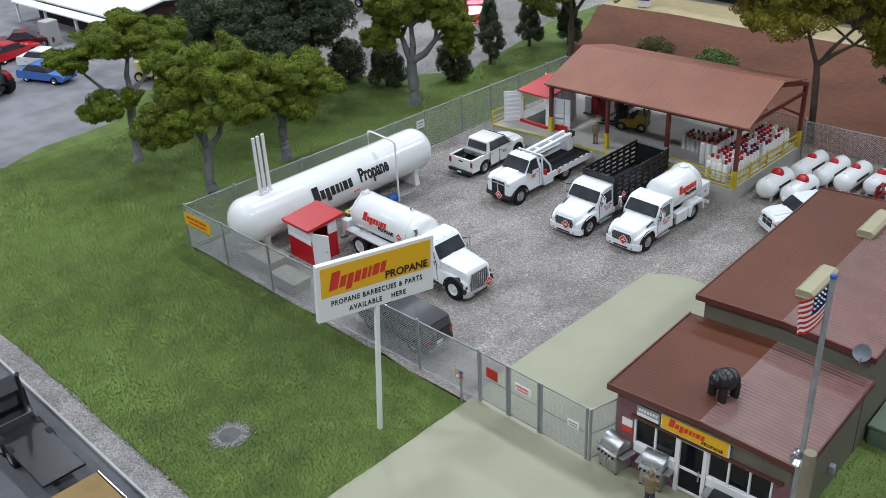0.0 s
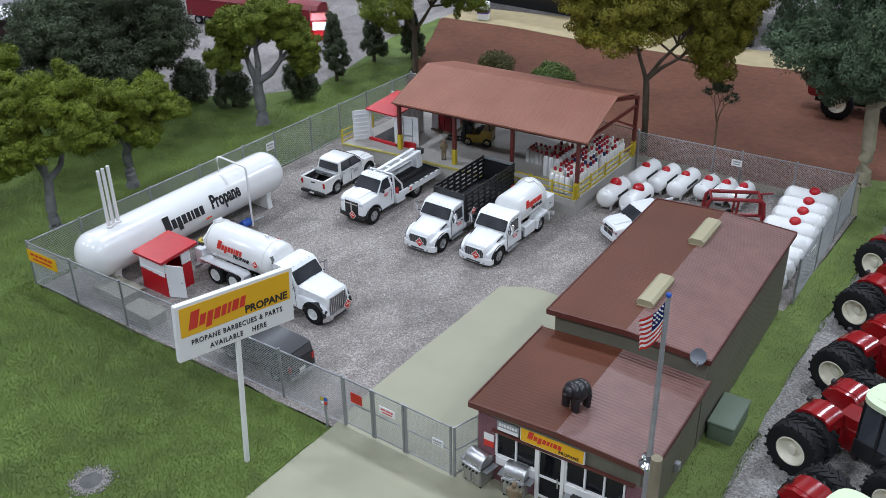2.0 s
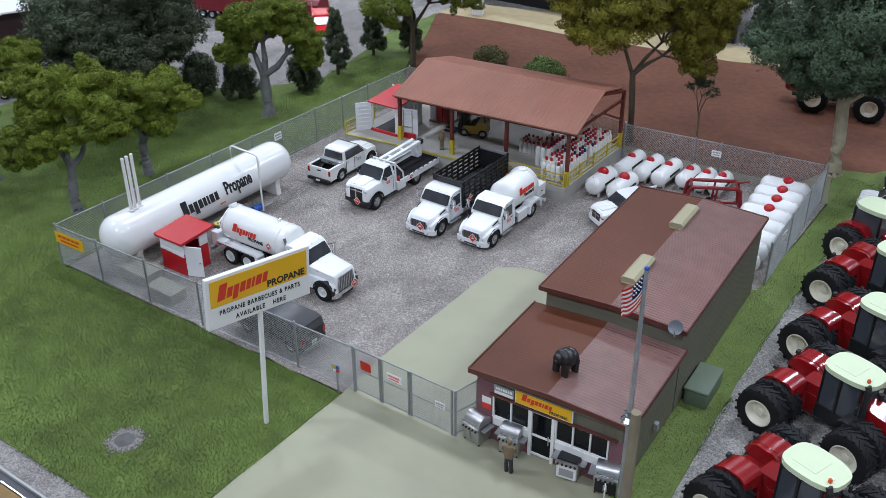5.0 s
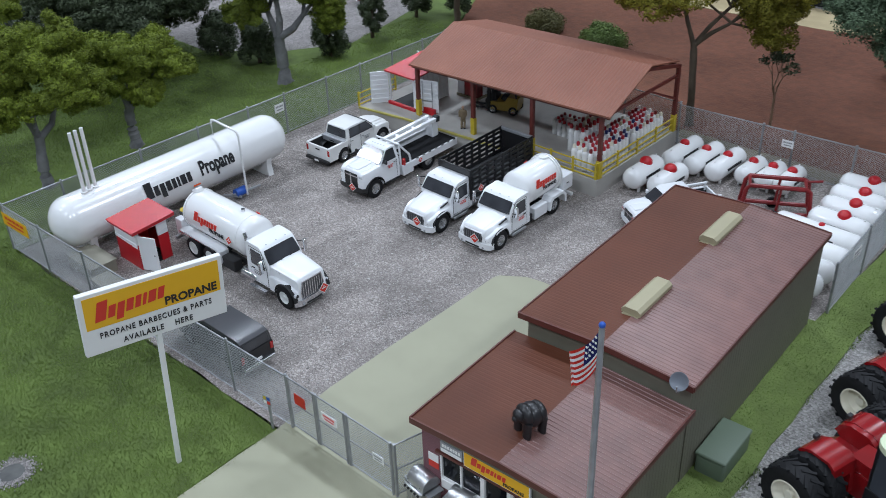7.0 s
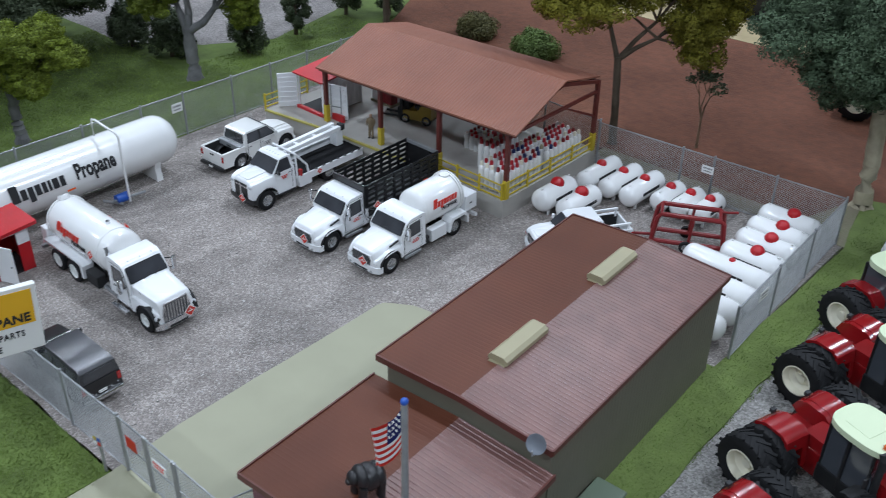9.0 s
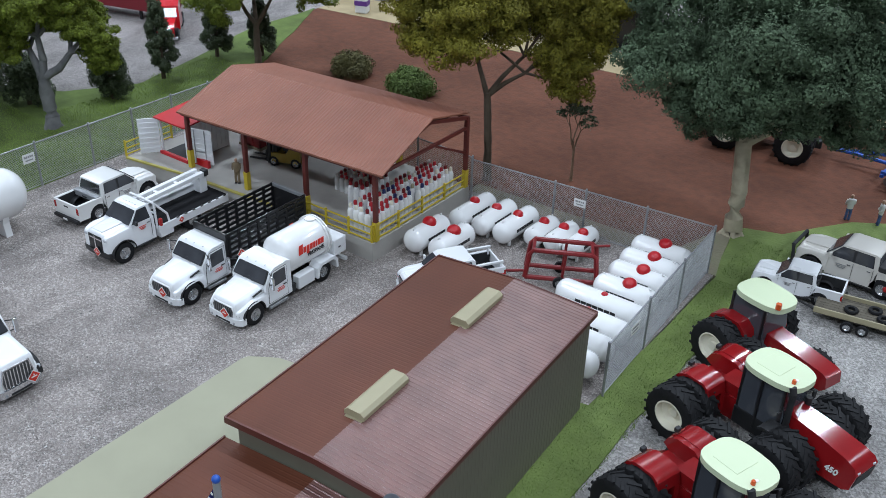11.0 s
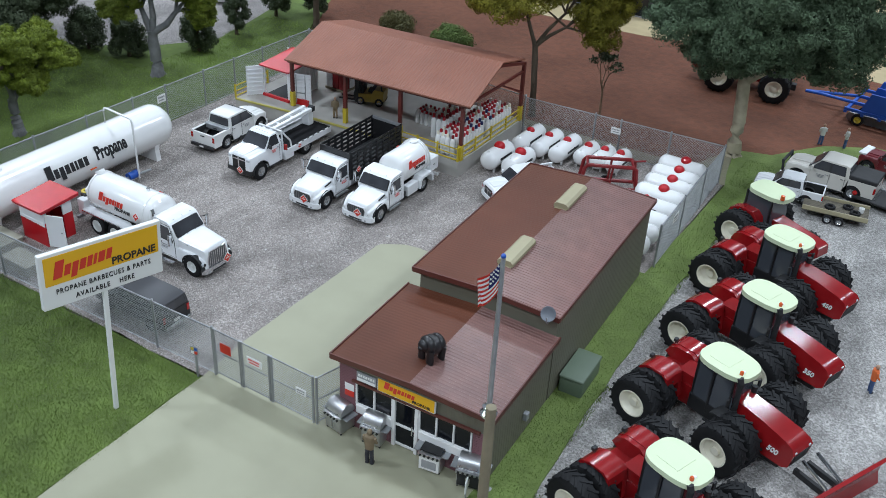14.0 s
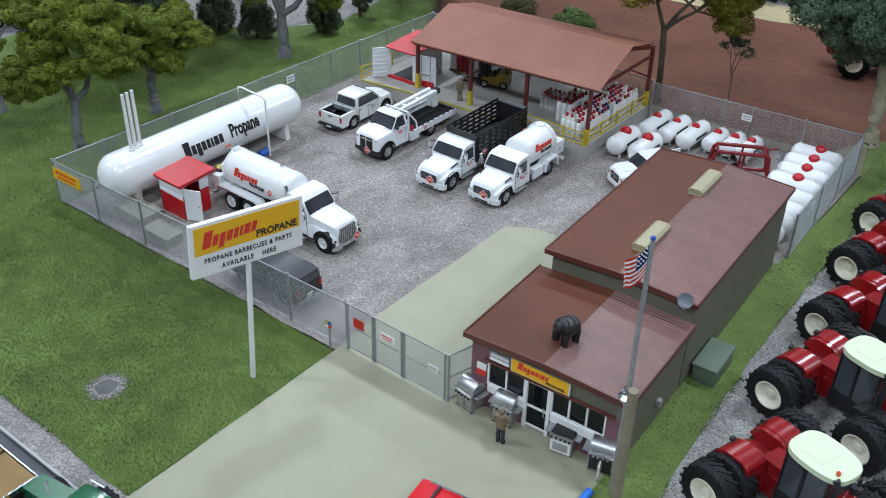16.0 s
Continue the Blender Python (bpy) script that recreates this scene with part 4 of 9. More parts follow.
# ---- roadside sign ----
sign = thing("roadside_sign", -35.4, 35.0, 0, -12.5, label="white and amber roadside sign board on a slim white post", category="sign", tilt=(-3.5, 0))
part("board", box(B(), -0.22, 0.22, -4.55, 4.55, 10.75, 15.05, 0.05), SIGNWHITE, sign)
for sd in (1, -1):
    fld = part("field", box(B(), sd * 0.222, sd * 0.25, -4.25, 4.25, 12.6, 14.8), AMBER, sign, "amber upper field")
    M1 = upright(sd * 0.26, 0, 0, 0 if sd > 0 else 180)
    mark("sign_mark", BLOCKS, 1.3, 4.3, REDINK, sign, M1 @ Matrix.Translation((-1.55, 13.8, 0)), slant=0.22, rise=0.25, depth=0.02)
    words("sign_word", "PROPANE", 0.78, INK, sign, M1 @ Matrix.Translation((2.3, 13.02, 0)), bold=0.022)
    words("sign_line", "PROPANE BARBECUES & PARTS", 0.56, INK, sign, M1 @ Matrix.Translation((0, 12.0, -0.02)), squeeze=0.78, bold=0.006, spacing=1.2)
    words("sign_line", "AVAILABLE    HERE", 0.56, INK, sign, M1 @ Matrix.Translation((0, 11.25, -0.02)), squeeze=0.8, bold=0.006, spacing=1.2)
part("post", box(B(), -0.16, 0.16, -0.16, 0.16, -0.3, 10.8, 0.03), SIGNWHITE, sign)
PALERIM = material("pale_rim", (0.66, 0.68, 0.66), 0.4, var=0.08, scale=80)


def front_clip(f, ax, c0, hw, nose_z, cowl_z, nose_w, cowl_w, fend, arch, wz, low):
    """Hood and fenders in one skin from the nose at x = f to the cowl at c0, cut by the wheel arches round ax."""
    bm = B()
    xs = [f - (f - c0) * k / 12 for k in range(13)] + [f - 0.06, f - 0.16] + [ax + arch * q for q in (-1.0, -0.92, -0.75, -0.4, 0, 0.4, 0.75, 0.92, 1.0)]
    xs = sorted({round(x, 3) for x in xs if c0 <= x <= f})
    rings = []
    for x in xs:
        u = (f - x) / (f - c0)
        top = nose_z + (cowl_z - nose_z) * u ** 0.92 - 0.30 * max(0, 1 - u / 0.09) ** 2
        w1 = nose_w + (cowl_w - nose_w) * u
        zf = min(fend[0] + (fend[1] - fend[0]) * min(1, u * 2.2) ** 0.7, top - 0.08)
        wf = hw * (0.80 + 0.20 * min(1, u * 3.0) ** 0.6)
        d = abs(x - ax)
        za = min(max(low, wz + math.sqrt(max(0, arch * arch - d * d))), zf - 0.2)
        wi = w1 * 0.75
        half = [(w1 * 0.55, top), (w1 * 0.92, top - 0.05), (w1, top - 0.14), (max(w1 + 0.02, wf * 0.80), zf + 0.03), (wf * 0.95, zf), (wf, zf - 0.13), (wf, za), (wi, za), (wi, low)]
        ring = [(0.0, top + 0.03)] + half + [(0.0, low)] + [(-y, z) for y, z in half[::-1]]
        rings.append([bm.verts.new((x, y, z)) for y, z in ring])
    n = len(rings[0])
    for a, b in zip(rings, rings[1:]):
        for k in range(n):
            j = (k + 1) % n
            bm.faces.new((a[k], b[k], b[j], a[j]))
    bm.faces.new(rings[0])
    bm.faces.new(rings[-1][::-1])
    bmesh.ops.remove_doubles(bm, verts=bm.verts[:], dist=0.0005)
    return bm


def arch_liner(parent, ax, r, wz, y_in, y_out, sd):
    """Dark inner wheel arch."""
    prof = [(ax + r * math.cos(q), wz + r * math.sin(q)) for q in [k * math.pi / 12 for k in range(13)]] + [(ax + (r - 0.08) * math.cos(q), wz + (r - 0.08) * math.sin(q)) for q in [k * math.pi / 12 for k in range(12, -1, -1)]]
    y0, y1 = sorted((sd * y_in, sd * y_out))
    part("wheel_arch", prism(B(), prof, y0, y1, "y"), MATTBLACK, parent, smooth=True)


GRILLEM = material("grille_mesh", (0.10, 0.10, 0.105), 0.4, metal=0.4, var=0.3, scale=300)


def conventional_cab(parent, ax, hood=(2.14, 2.64), roof=4.25, hw=1.86, long=0.0, sever=False):
    """Hood, cab, glass, grille, lamps and mirrors of a truck whose front axle stands at x = ax. long: longer hood."""
    f = ax + (1.22 if sever else 1.42)  # nose
    c0 = ax - 1.35 - long        # cowl
    r0 = c0 - 2.6                # back of cab
    k = 0.028
    body = shell([(r0, 0.95), (c0 + 0.05, 0.95), (c0 + 0.1, 2.85), (c0 - 0.62, roof - 0.26), (c0 - 0.95, roof - 0.06), (r0 + 0.3, roof), (r0, roof - 0.14)], hw * 0.97, 2.3, k, 0.17, 3)
    cab = part("cab", body, WHITE, parent, smooth=True)
    part("screen_seal", cross_pane((c0 + 0.10, 2.9), (c0 - 0.58, roof - 0.30), hw * 0.89, hw * 0.83, (0.06, 0, 0.035)), MATTBLACK, cab)
    part("windscreen", cross_pane((c0 + 0.08, 2.97), (c0 - 0.53, roof - 0.36), hw * 0.85, hw * 0.79, (0.085, 0, 0.05)), GLASS, cab)
    for q in (0.45, -0.45):
        part("wiper", tube(B(), [(c0 + 0.22, q, 2.98), (c0 + 0.02, q + 0.55, 3.22)], 0.025, n=5), MATTBLACK, cab)
    for sd in (1, -1):
        part("door_seam", side_pane([(r0 + 0.42, 1.05), (c0 - 0.12, 1.05), (c0 - 0.17, 2.47), (c0 - 0.66, roof - 0.36), (r0 + 0.42, roof - 0.31)], hw * 0.97, 2.3, k, sd, 0.006), MATTBLACK, cab)
        dr = part("door", side_pane([(r0 + 0.46, 1.09), (c0 - 0.16, 1.09), (c0 - 0.2, 2.45), (c0 - 0.7, roof - 0.4), (r0 + 0.46, roof - 0.35)], hw * 0.97, 2.3, k, sd, 0.02), WHITE, cab)
        part("side_window", side_pane([(r0 + 0.62, 2.5), (c0 - 0.34, 2.38), (c0 - 0.78, roof - 0.52), (r0 + 0.62, roof - 0.47)], hw * 0.97, 2.3, k, sd, 0.035), GLASS, dr)
        part("door_handle", box(B(), r0 + 0.6, r0 + 0.95, sd * hw * 0.985 - 0.04, sd * hw * 0.985 + 0.04, 2.12, 2.2, 0.02), BLACK, dr)
        bm = B()
        for zz, ww in ((2.02, 0.62), (1.86, 0.8), (1.74, 0.7)):
            box(bm, c0 - 1.4 - ww / 2, c0 - 1.4 + ww / 2, sd * (hw * 0.97 + 0.024), sd * (hw * 0.97 + 0.034), zz - 0.035, zz + 0.03)
        part("door_lettering", bm, REDINK if sd > 0 else GREYINK, dr, "small door lettering as plain bars")
        part("step", box(B(), c0 - 2.1, c0 - 0.2, sd * hw - 0.4, sd * hw - 0.02, 0.5, 0.74, 0.05), CHROME if sever else STEEL, parent, "bright metal cab step")
        ym = sd * hw * 0.93
        arm = part("mirror_arm", tube(tube(B(), [(c0 - 0.3, ym, 2.75), (c0 - 0.12, ym + sd * 0.55, 2.75)], 0.04, n=6), [(c0 - 0.45, ym, 3.55), (c0 - 0.12, ym + sd * 0.55, 3.5)], 0.04, n=6), MATTBLACK, parent)
        part("mirror_head", box(B(), c0 - 0.2, c0 - 0.02, ym + sd * 0.6 - 0.17, ym + sd * 0.6 + 0.17, 2.5, 3.62, 0.07, 3), CHROME, arm, smooth=True)
        part("marker_lamp", ball(B(), (c0 - 0.78, sd * 0.95, roof - 0.02), 0.055, (1.6, 1, 0.6), n=8), CLEAR, cab)
    part("marker_lamp", ball(B(), (c0 - 0.75, 0, roof - 0.02), 0.055, (1.6, 1, 0.6), n=8), CLEAR, cab)
    lamp_y, lamp_z = (0.84, 1.42) if sever else (0.72, 1.25)
    hd = part("hood", front_clip(f, ax, c0 + 0.02, hw * 1.0, hood[0], hood[1], hw * (0.74 if sever else 0.62), hw * (0.86 if sever else 0.80), (1.62, 2.12) if sever else (1.42, 2.02), 1.13, 0.88, 0.92), WHITE, parent, smooth=True)
    for sd in (1, -1):
        part("hood_vent", slab(B(), [(c0 + 0.25, sd * hw * 0.79, hood[1] - 0.30), (c0 + 1.15, sd * hw * 0.76, hood[1] - 0.50), (c0 + 1.15, sd * hw * 0.76, hood[1] - 0.40), (c0 + 0.3, sd * hw * 0.79, hood[1] - 0.19)], (0, sd * 0.1, 0)), MATTBLACK, hd)
        arch_liner(parent, ax, 1.2 if sever else 1.12, 0.88, hw * 0.45, hw * (1.03 if sever else 0.985), sd)
        part("headlamp", box(B(), f - (0.3 if sever else 0.5), f - 0.02, sd * hw * lamp_y - 0.24, sd * hw * lamp_y + 0.26, lamp_z - 0.17, lamp_z + 0.17, 0.13, 3), CLEAR, parent, "clear headlamp", smooth=True)
        part("lamp_core", ball(B(), (f - (0.06 if sever else 0.1), sd * hw * lamp_y, lamp_z), 0.14 if sever else 0.12, n=8), MATTBLACK if sever else GREY, parent)
    gy = hw * (0.62 if sever else 0.56)
    fr = part("grille_frame", bevel_all(prism(B(), [(-gy, 0.98), (gy, 0.98), (gy * 1.08, 1.55), (gy * 0.9, hood[0] - 0.22), (-gy * 0.9, hood[0] - 0.22), (-gy * 1.08, 1.55)], f - 0.1, f + 0.06, "x"), 0.04, 1), CHROME if sever else WHITE, parent)
    part("grille_mesh", prism(B(), [(-gy * 0.92, 1.04), (gy * 0.92, 1.04), (gy, 1.55), (gy * 0.83, hood[0] - 0.30), (-gy * 0.83, hood[0] - 0.30), (-gy, 1.55)], f + 0.0, f + 0.075, "x"), GRILLEM, fr)
    for j in range(9):
        yy = -gy * 0.85 + j * gy * 1.7 / 8
        part("grille_bar", box(B(), f + 0.07, f + 0.10, yy - (0.03 if sever else 0.018), yy + (0.03 if sever else 0.018), 1.06, hood[0] - 0.34), CHROME if sever else HUBM, fr)
    bp = part("bumper", bevel_all(prism(B(), [(f - (0.2 if sever else 0.5), -hw * 0.99), (f - 0.12, -hw * 0.96), (f + 0.14, -hw * 0.7), (f + 0.18, 0), (f + 0.14, hw * 0.7), (f - 0.12, hw * 0.96), (f - (0.2 if sever else 0.5), hw * 0.99)], 0.46, 1.0, "z"), 0.08, 2), CHROME if sever else WHITE, parent, smooth=True)
    part("bumper_slot", box(B(), f + 0.10, f + 0.19, -0.75, 0.75, 0.5, 0.66, 0.02), MATTBLACK, bp)
    for sd in (1, -1):
        part("fog_lamp", cyl(B(), (f, sd * hw * 0.62, 0.62), (f + 0.19, sd * hw * 0.62, 0.62), 0.1, n=10), GREY, bp)
    placard(parent, upright(f + 0.2, 0.3 if not sever else 0.95, 1.28 if not sever else 1.1, 0), 0.5)
    for sd in (1, -1):
        wheel(parent, ax, sd * (hw - (0.12 if sever else 0.24)), sd, 0.98 if sever else 0.9, 0.52, rim_r=0.54, rim=PALERIM if sever else None)
    for ob in (cab, *cab.children_recursive):
        for v in ob.data.vertices:
            if v.co.z > 0.016:
                v.co.z = 0.016 + (v.co.z - 0.016) * (1.07 if sever else 0.86)
    return cab, r0


def chassis(parent, x0, x1, z=0.85, hw=0.55):
    bm = B()
    for s in (1, -1):
        box(bm, x0, x1, s * hw - 0.1, s * hw + 0.1, z, z + 0.35)
    for k in range(5):
        x = x0 + 0.3 + k * (x1 - x0 - 0.6) / 4
        box(bm, x - 0.08, x + 0.08, -hw, hw, z + 0.05, z + 0.3)
    part("chassis_frame", bm, MATTBLACK, parent)


def rear_axle(parent, x, hw=1.75, r=0.86, rim=None):
    for sd in (1, -1):
        wheel(parent, x, sd * (hw - 0.28), sd, r, 0.46, rim=rim, deep=0.4, rim_r=0.64 if rim else 0.52)
        wheel(parent, x, sd * (hw - 0.82), sd, r, 0.44, rim=rim, deep=0.2, name="inner_wheel")
    part("axle", cyl(B(), (x, -hw + 0.5, r), (x, hw - 0.5, r), 0.16, n=10), MATTBLACK, parent)


def tank_body(parent, x0, x1, z, r, bulge=0.75):
    ln = (x1 - x0) / 2
    prof = [(0, -ln)] + [(r * math.sin(a), -(ln - bulge) - bulge * math.cos(a)) for a in [k * math.pi / 14 for k in range(1, 8)]]
    prof += [(q, -zz) for q, zz in prof[::-1]]
    m = Matrix.Translation(((x0 + x1) / 2, 0, z)) @ Matrix.Rotation(math.pi / 2, 4, "Y")
    tk = part("tank", lathe(B(), prof, m, n=40), TANKWHITE, parent, smooth=True)
    return tk


# ---- propane delivery truck, three axles, beside the kiosk ----
def big_tanker(x, y, rz):
    t = thing("propane_tanker_truck", x, y, 0, rz, label="white three-axle propane tanker truck parked on the gravel", category="truck", group="yard trucks", size=1.1)
    cab, back = conventional_cab(t, 5.45, hood=(2.72, 3.06), roof=4.15, hw=1.72, long=0.45, sever=True)
    chassis(t, -6.9, 6.6, 0.9)
    for ax in (-3.75, -6.05):
        rear_axle(t, ax, 2.02, 0.92, rim=PALERIM)
    tk = tank_body(t, -7.6, 1.15, 3.55, 1.68, 0.8)
    for xx in (-7.0, -0.2):
        bm = lathe(B(), [(1.66, -0.07), (1.72, -0.07), (1.72, 0.07), (1.66, 0.07)], Matrix.Translation((xx, 0, 3.55)) @ Matrix.Rotation(math.pi / 2, 4, "Y"), n=36)
        part("tank_band", bm, TANKWHITE, tk, smooth=True)
    part("manway", lathe(B(), [(0.0, 0.42), (0.42, 0.4), (0.45, 0.3), (0.45, 0), (0.0, 0)], Matrix.Translation((-6.9, 0, 5.05)) @ Matrix.Rotation(-0.5, 4, "Y"), n=16), TANKWHITE, tk, smooth=True)
    part("valve_cap", cyl(B(), (-1.2, 0.2, 5.1), (-1.2, 0.2, 5.45), 0.16, n=10), CHROME, tk, smooth=True)
    for sd in (1, -1):
        prof = [(-8.15, 1.5), (-8.15, 1.85), (-7.9, 2.0), (-2.8, 2.0), (-2.45, 1.8), (-2.45, 0.75), (-2.72, 0.75), (-2.82, 1.78), (-7.85, 1.80), (-8.0, 1.5)]
        y0, y1 = sorted((sd * 0.95, sd * 1.86))
        part("rear_fender", bevel_all(prism(B(), prof, y0, y1, "y"), 0.07, 2), WHITE, t, smooth=True)
        part("fender_trim", box(B(), -7.9, -3.0, sd * 1.865 - 0.02, sd * 1.865 + 0.02, 1.82, 1.9), CHROME, t)
        part("side_box", box(B(), -2.3, -0.7, sd * 1.35 - 0.4, sd * 1.35 + 0.4, 0.6, 1.6, 0.08), MATTBLACK, t)
        part("fuel_tank", cyl(B(), (0.2, sd * 1.4, 1.05), (2.0, sd * 1.4, 1.05), 0.45, n=18), CHROME, t, smooth=True)
        m = Matrix.Translation((-3.2, 0, 3.55)) @ Matrix.Rotation(sd * 0.16, 4, "X") @ Matrix.Translation((0, sd * 1.69, 0)) @ upright(0, 0, 0, 90 * sd)
        mark("side_mark", BLOCKS, 0.8, 3.0, REDINK, tk, m @ Matrix.Translation((-0.9, 0.26, 0)), slant=0.25)
        words("side_word", "PROPANE", 0.44, INK, tk, m @ Matrix.Translation((0.6, -0.32, 0.0)), bold=0.006)
        placard(tk, m @ Matrix.Translation((2.3, -0.28, 0.02)), 0.40)
    part("exhaust_pipe", tube(B(), [(back - 0.1, -1.35, 0.9), (back - 0.1, -1.35, 4.4), (back - 0.25, -1.35, 4.75)], 0.15, n=10), CHROME, t, smooth=True)
    part("pump_cabinet", box(B(), -8.9, -8.0, -1.5, 1.5, 1.1, 2.6, 0.08), WHITE, t)
    bm = tube(B(), [(-8.5, 0.8, 2.6), (-8.6, 0.8, 3.3), (-8.6, 0.1, 3.6), (-8.6, -0.6, 3.2), (-8.5, -0.6, 2.6)], 0.1, n=8)
    part("rear_pipe", bm, TANKWHITE, t, smooth=True)
    for yy, zz in ((0.9, 3.0), (-0.3, 2.75)):
        part("valve_wheel", lathe(B(), [(0.22, 0), (0.46, 0), (0.46, 0.1), (0.22, 0.1), (0.22, 0)], Matrix.Translation((-9.0, yy, zz)), n=18), YELLOW, t, "yellow valve handwheel", smooth=True)
    part("valve_block", box(B(), -9.1, -8.5, -0.9, 1.2, 2.5, 2.8, 0.06), MATTBLACK, t)
    part("rear_bumper", box(B(), -9.1, -8.8, -1.7, 1.7, 0.55, 0.85, 0.05), STEEL, t)
    return t


def bobtail(x, y, rz):
    t = thing("propane_delivery_truck", x, y, 0, rz, label="white two-axle propane delivery truck with a round tank", category="truck", group="yard trucks", size=1.08)
    cab, back = conventional_cab(t, 3.85)
    chassis(t, -6.0, 4.3)
    rear_axle(t, -3.8)
    tk = tank_body(t, -5.2, 0.1, 3.3, 1.62, 0.8)
    for xx in (-4.5, -4.75):
        part("tank_band", lathe(B(), [(1.58, -0.06), (1.76, -0.06), (1.76, 0.06), (1.58, 0.06)], Matrix.Translation((xx, 0, 3.3)) @ Matrix.Rotation(math.pi / 2, 4, "Y"), n=36), TANKWHITE, tk, smooth=True)
    part("manway", lathe(B(), [(0.0, 0.16), (0.4, 0.16), (0.42, 0.1), (0.42, 0), (0, 0)], Matrix.Translation((-4.2, 0.0, 4.86)), n=16), TANKWHITE, tk, smooth=True)
    for sd in (1, -1):
        prof = [(-5.35, 0.75), (-5.3, 1.55), (-4.9, 1.95), (-3.3, 1.95), (-2.95, 1.6), (-2.85, 0.75), (-3.05, 0.75), (-3.2, 1.45), (-3.5, 1.7), (-4.75, 1.7), (-5.05, 1.45), (-5.15, 0.75)]
        y0, y1 = sorted((sd * 0.9, sd * 1.9))
        part("rear_fender", bevel_all(prism(B(), prof, y0, y1, "y"), 0.07, 2), WHITE, t, smooth=True)
        part("side_box", box(B(), -2.7, -0.9, sd * 1.4 - 0.35, sd * 1.4 + 0.35, 0.65, 1.75, 0.07), WHITE if sd > 0 else STEEL, t)
        part("battery_box", box(B(), -0.7, 0.2, sd * 1.3 - 0.35, sd * 1.3 + 0.35, 0.65, 1.4, 0.07), MATTBLACK, t)
        m = Matrix.Translation((-2.6, 0, 3.3)) @ Matrix.Rotation(sd * 0.20, 4, "X") @ Matrix.Translation((0, sd * 1.63, 0)) @ upright(0, 0, 0, 90 * sd)
        mark("side_mark", BLOCKS, 0.72, 2.8, REDINK, tk, m @ Matrix.Translation((0, 0.25, 0)), slant=0.25)
        words("side_word", "PROPANE", 0.42, INK, tk, m @ Matrix.Translation((0.45, -0.38, 0.0)), bold=0.005)
    bx = part("meter_cabinet", box(B(), -6.7, -5.25, -1.55, 1.55, 1.55, 3.0, 0.08), WHITE, t)
    part("cabinet_handle", box(B(), -6.0, -5.75, 1.54, 1.6, 2.2, 2.3, 0.02), BLACK, bx)
    part("rear_bumper", box(B(), -6.8, -6.5, -1.6, 1.6, 0.6, 0.9, 0.05), WHITE, t)
    return t


def stake_truck(x, y, rz):
    t = thing("stake_bed_truck", x, y, 0, rz, label="white truck with a black slatted stake bed", category="truck", group="yard trucks", size=1.08)
    cab, back = conventional_cab(t, 3.85)
    chassis(t, -7.6, 4.3)
    rear_axle(t, -4.4)
    bd = part("bed_floor", box(B(), -8.7, 0.15, -1.9, 1.9, 1.55, 1.85, 0.04), MATTBLACK, t)
    part("bulkhead", box(B(), 0.0, 0.2, -1.9, 1.9, 1.85, 4.5, 0.05), BLACK, t)
    for sd in (1, -1):
        side = part("stake_side", box(B(), -8.7, 0.0, sd * 1.84 - 0.06, sd * 1.84 + 0.06, 1.85, 2.2, 0.02), BLACK, t)
        for z in (2.4, 2.88, 3.36, 3.84, 4.24):
            part("slat", box(B(), -8.7, 0.0, sd * 1.84 - 0.05, sd * 1.84 + 0.05, z, z + 0.27, 0.03), BLACK, side)
        for k in range(9):
            xx = -8.6 + k * 1.06
            part("stake", box(B(), xx - 0.14, xx + 0.14, sd * 1.84 - 0.07, sd * 1.84 + 0.07, 1.6, 4.52, 0.02), BLACK, side)
    tg = part("tailgate", box(B(), -8.75, -8.6, -1.8, 1.8, 1.85, 4.2, 0.04), BLACK, t)
    part("tailgate_rail", box(B(), -8.8, -8.55, -1.9, 1.9, 4.2, 4.52, 0.04), STEEL, t, "bright metal top rail")
    for sd in (1, -1):
        placard(t, upright(-1.2, sd * 1.92, 2.3, 90 * sd), 0.42)
        part("mud_flap", box(B(), -5.6, -5.5, sd * 1.4 - 0.4, sd * 1.4 + 0.4, 0.3, 1.4), MATTBLACK, t)
        part("fuel_tank", cyl(B(), (-1.6, sd * 1.3, 1.0), (0.4, sd * 1.3, 1.0), 0.42, n=16), STEEL, t, smooth=True)
    return t


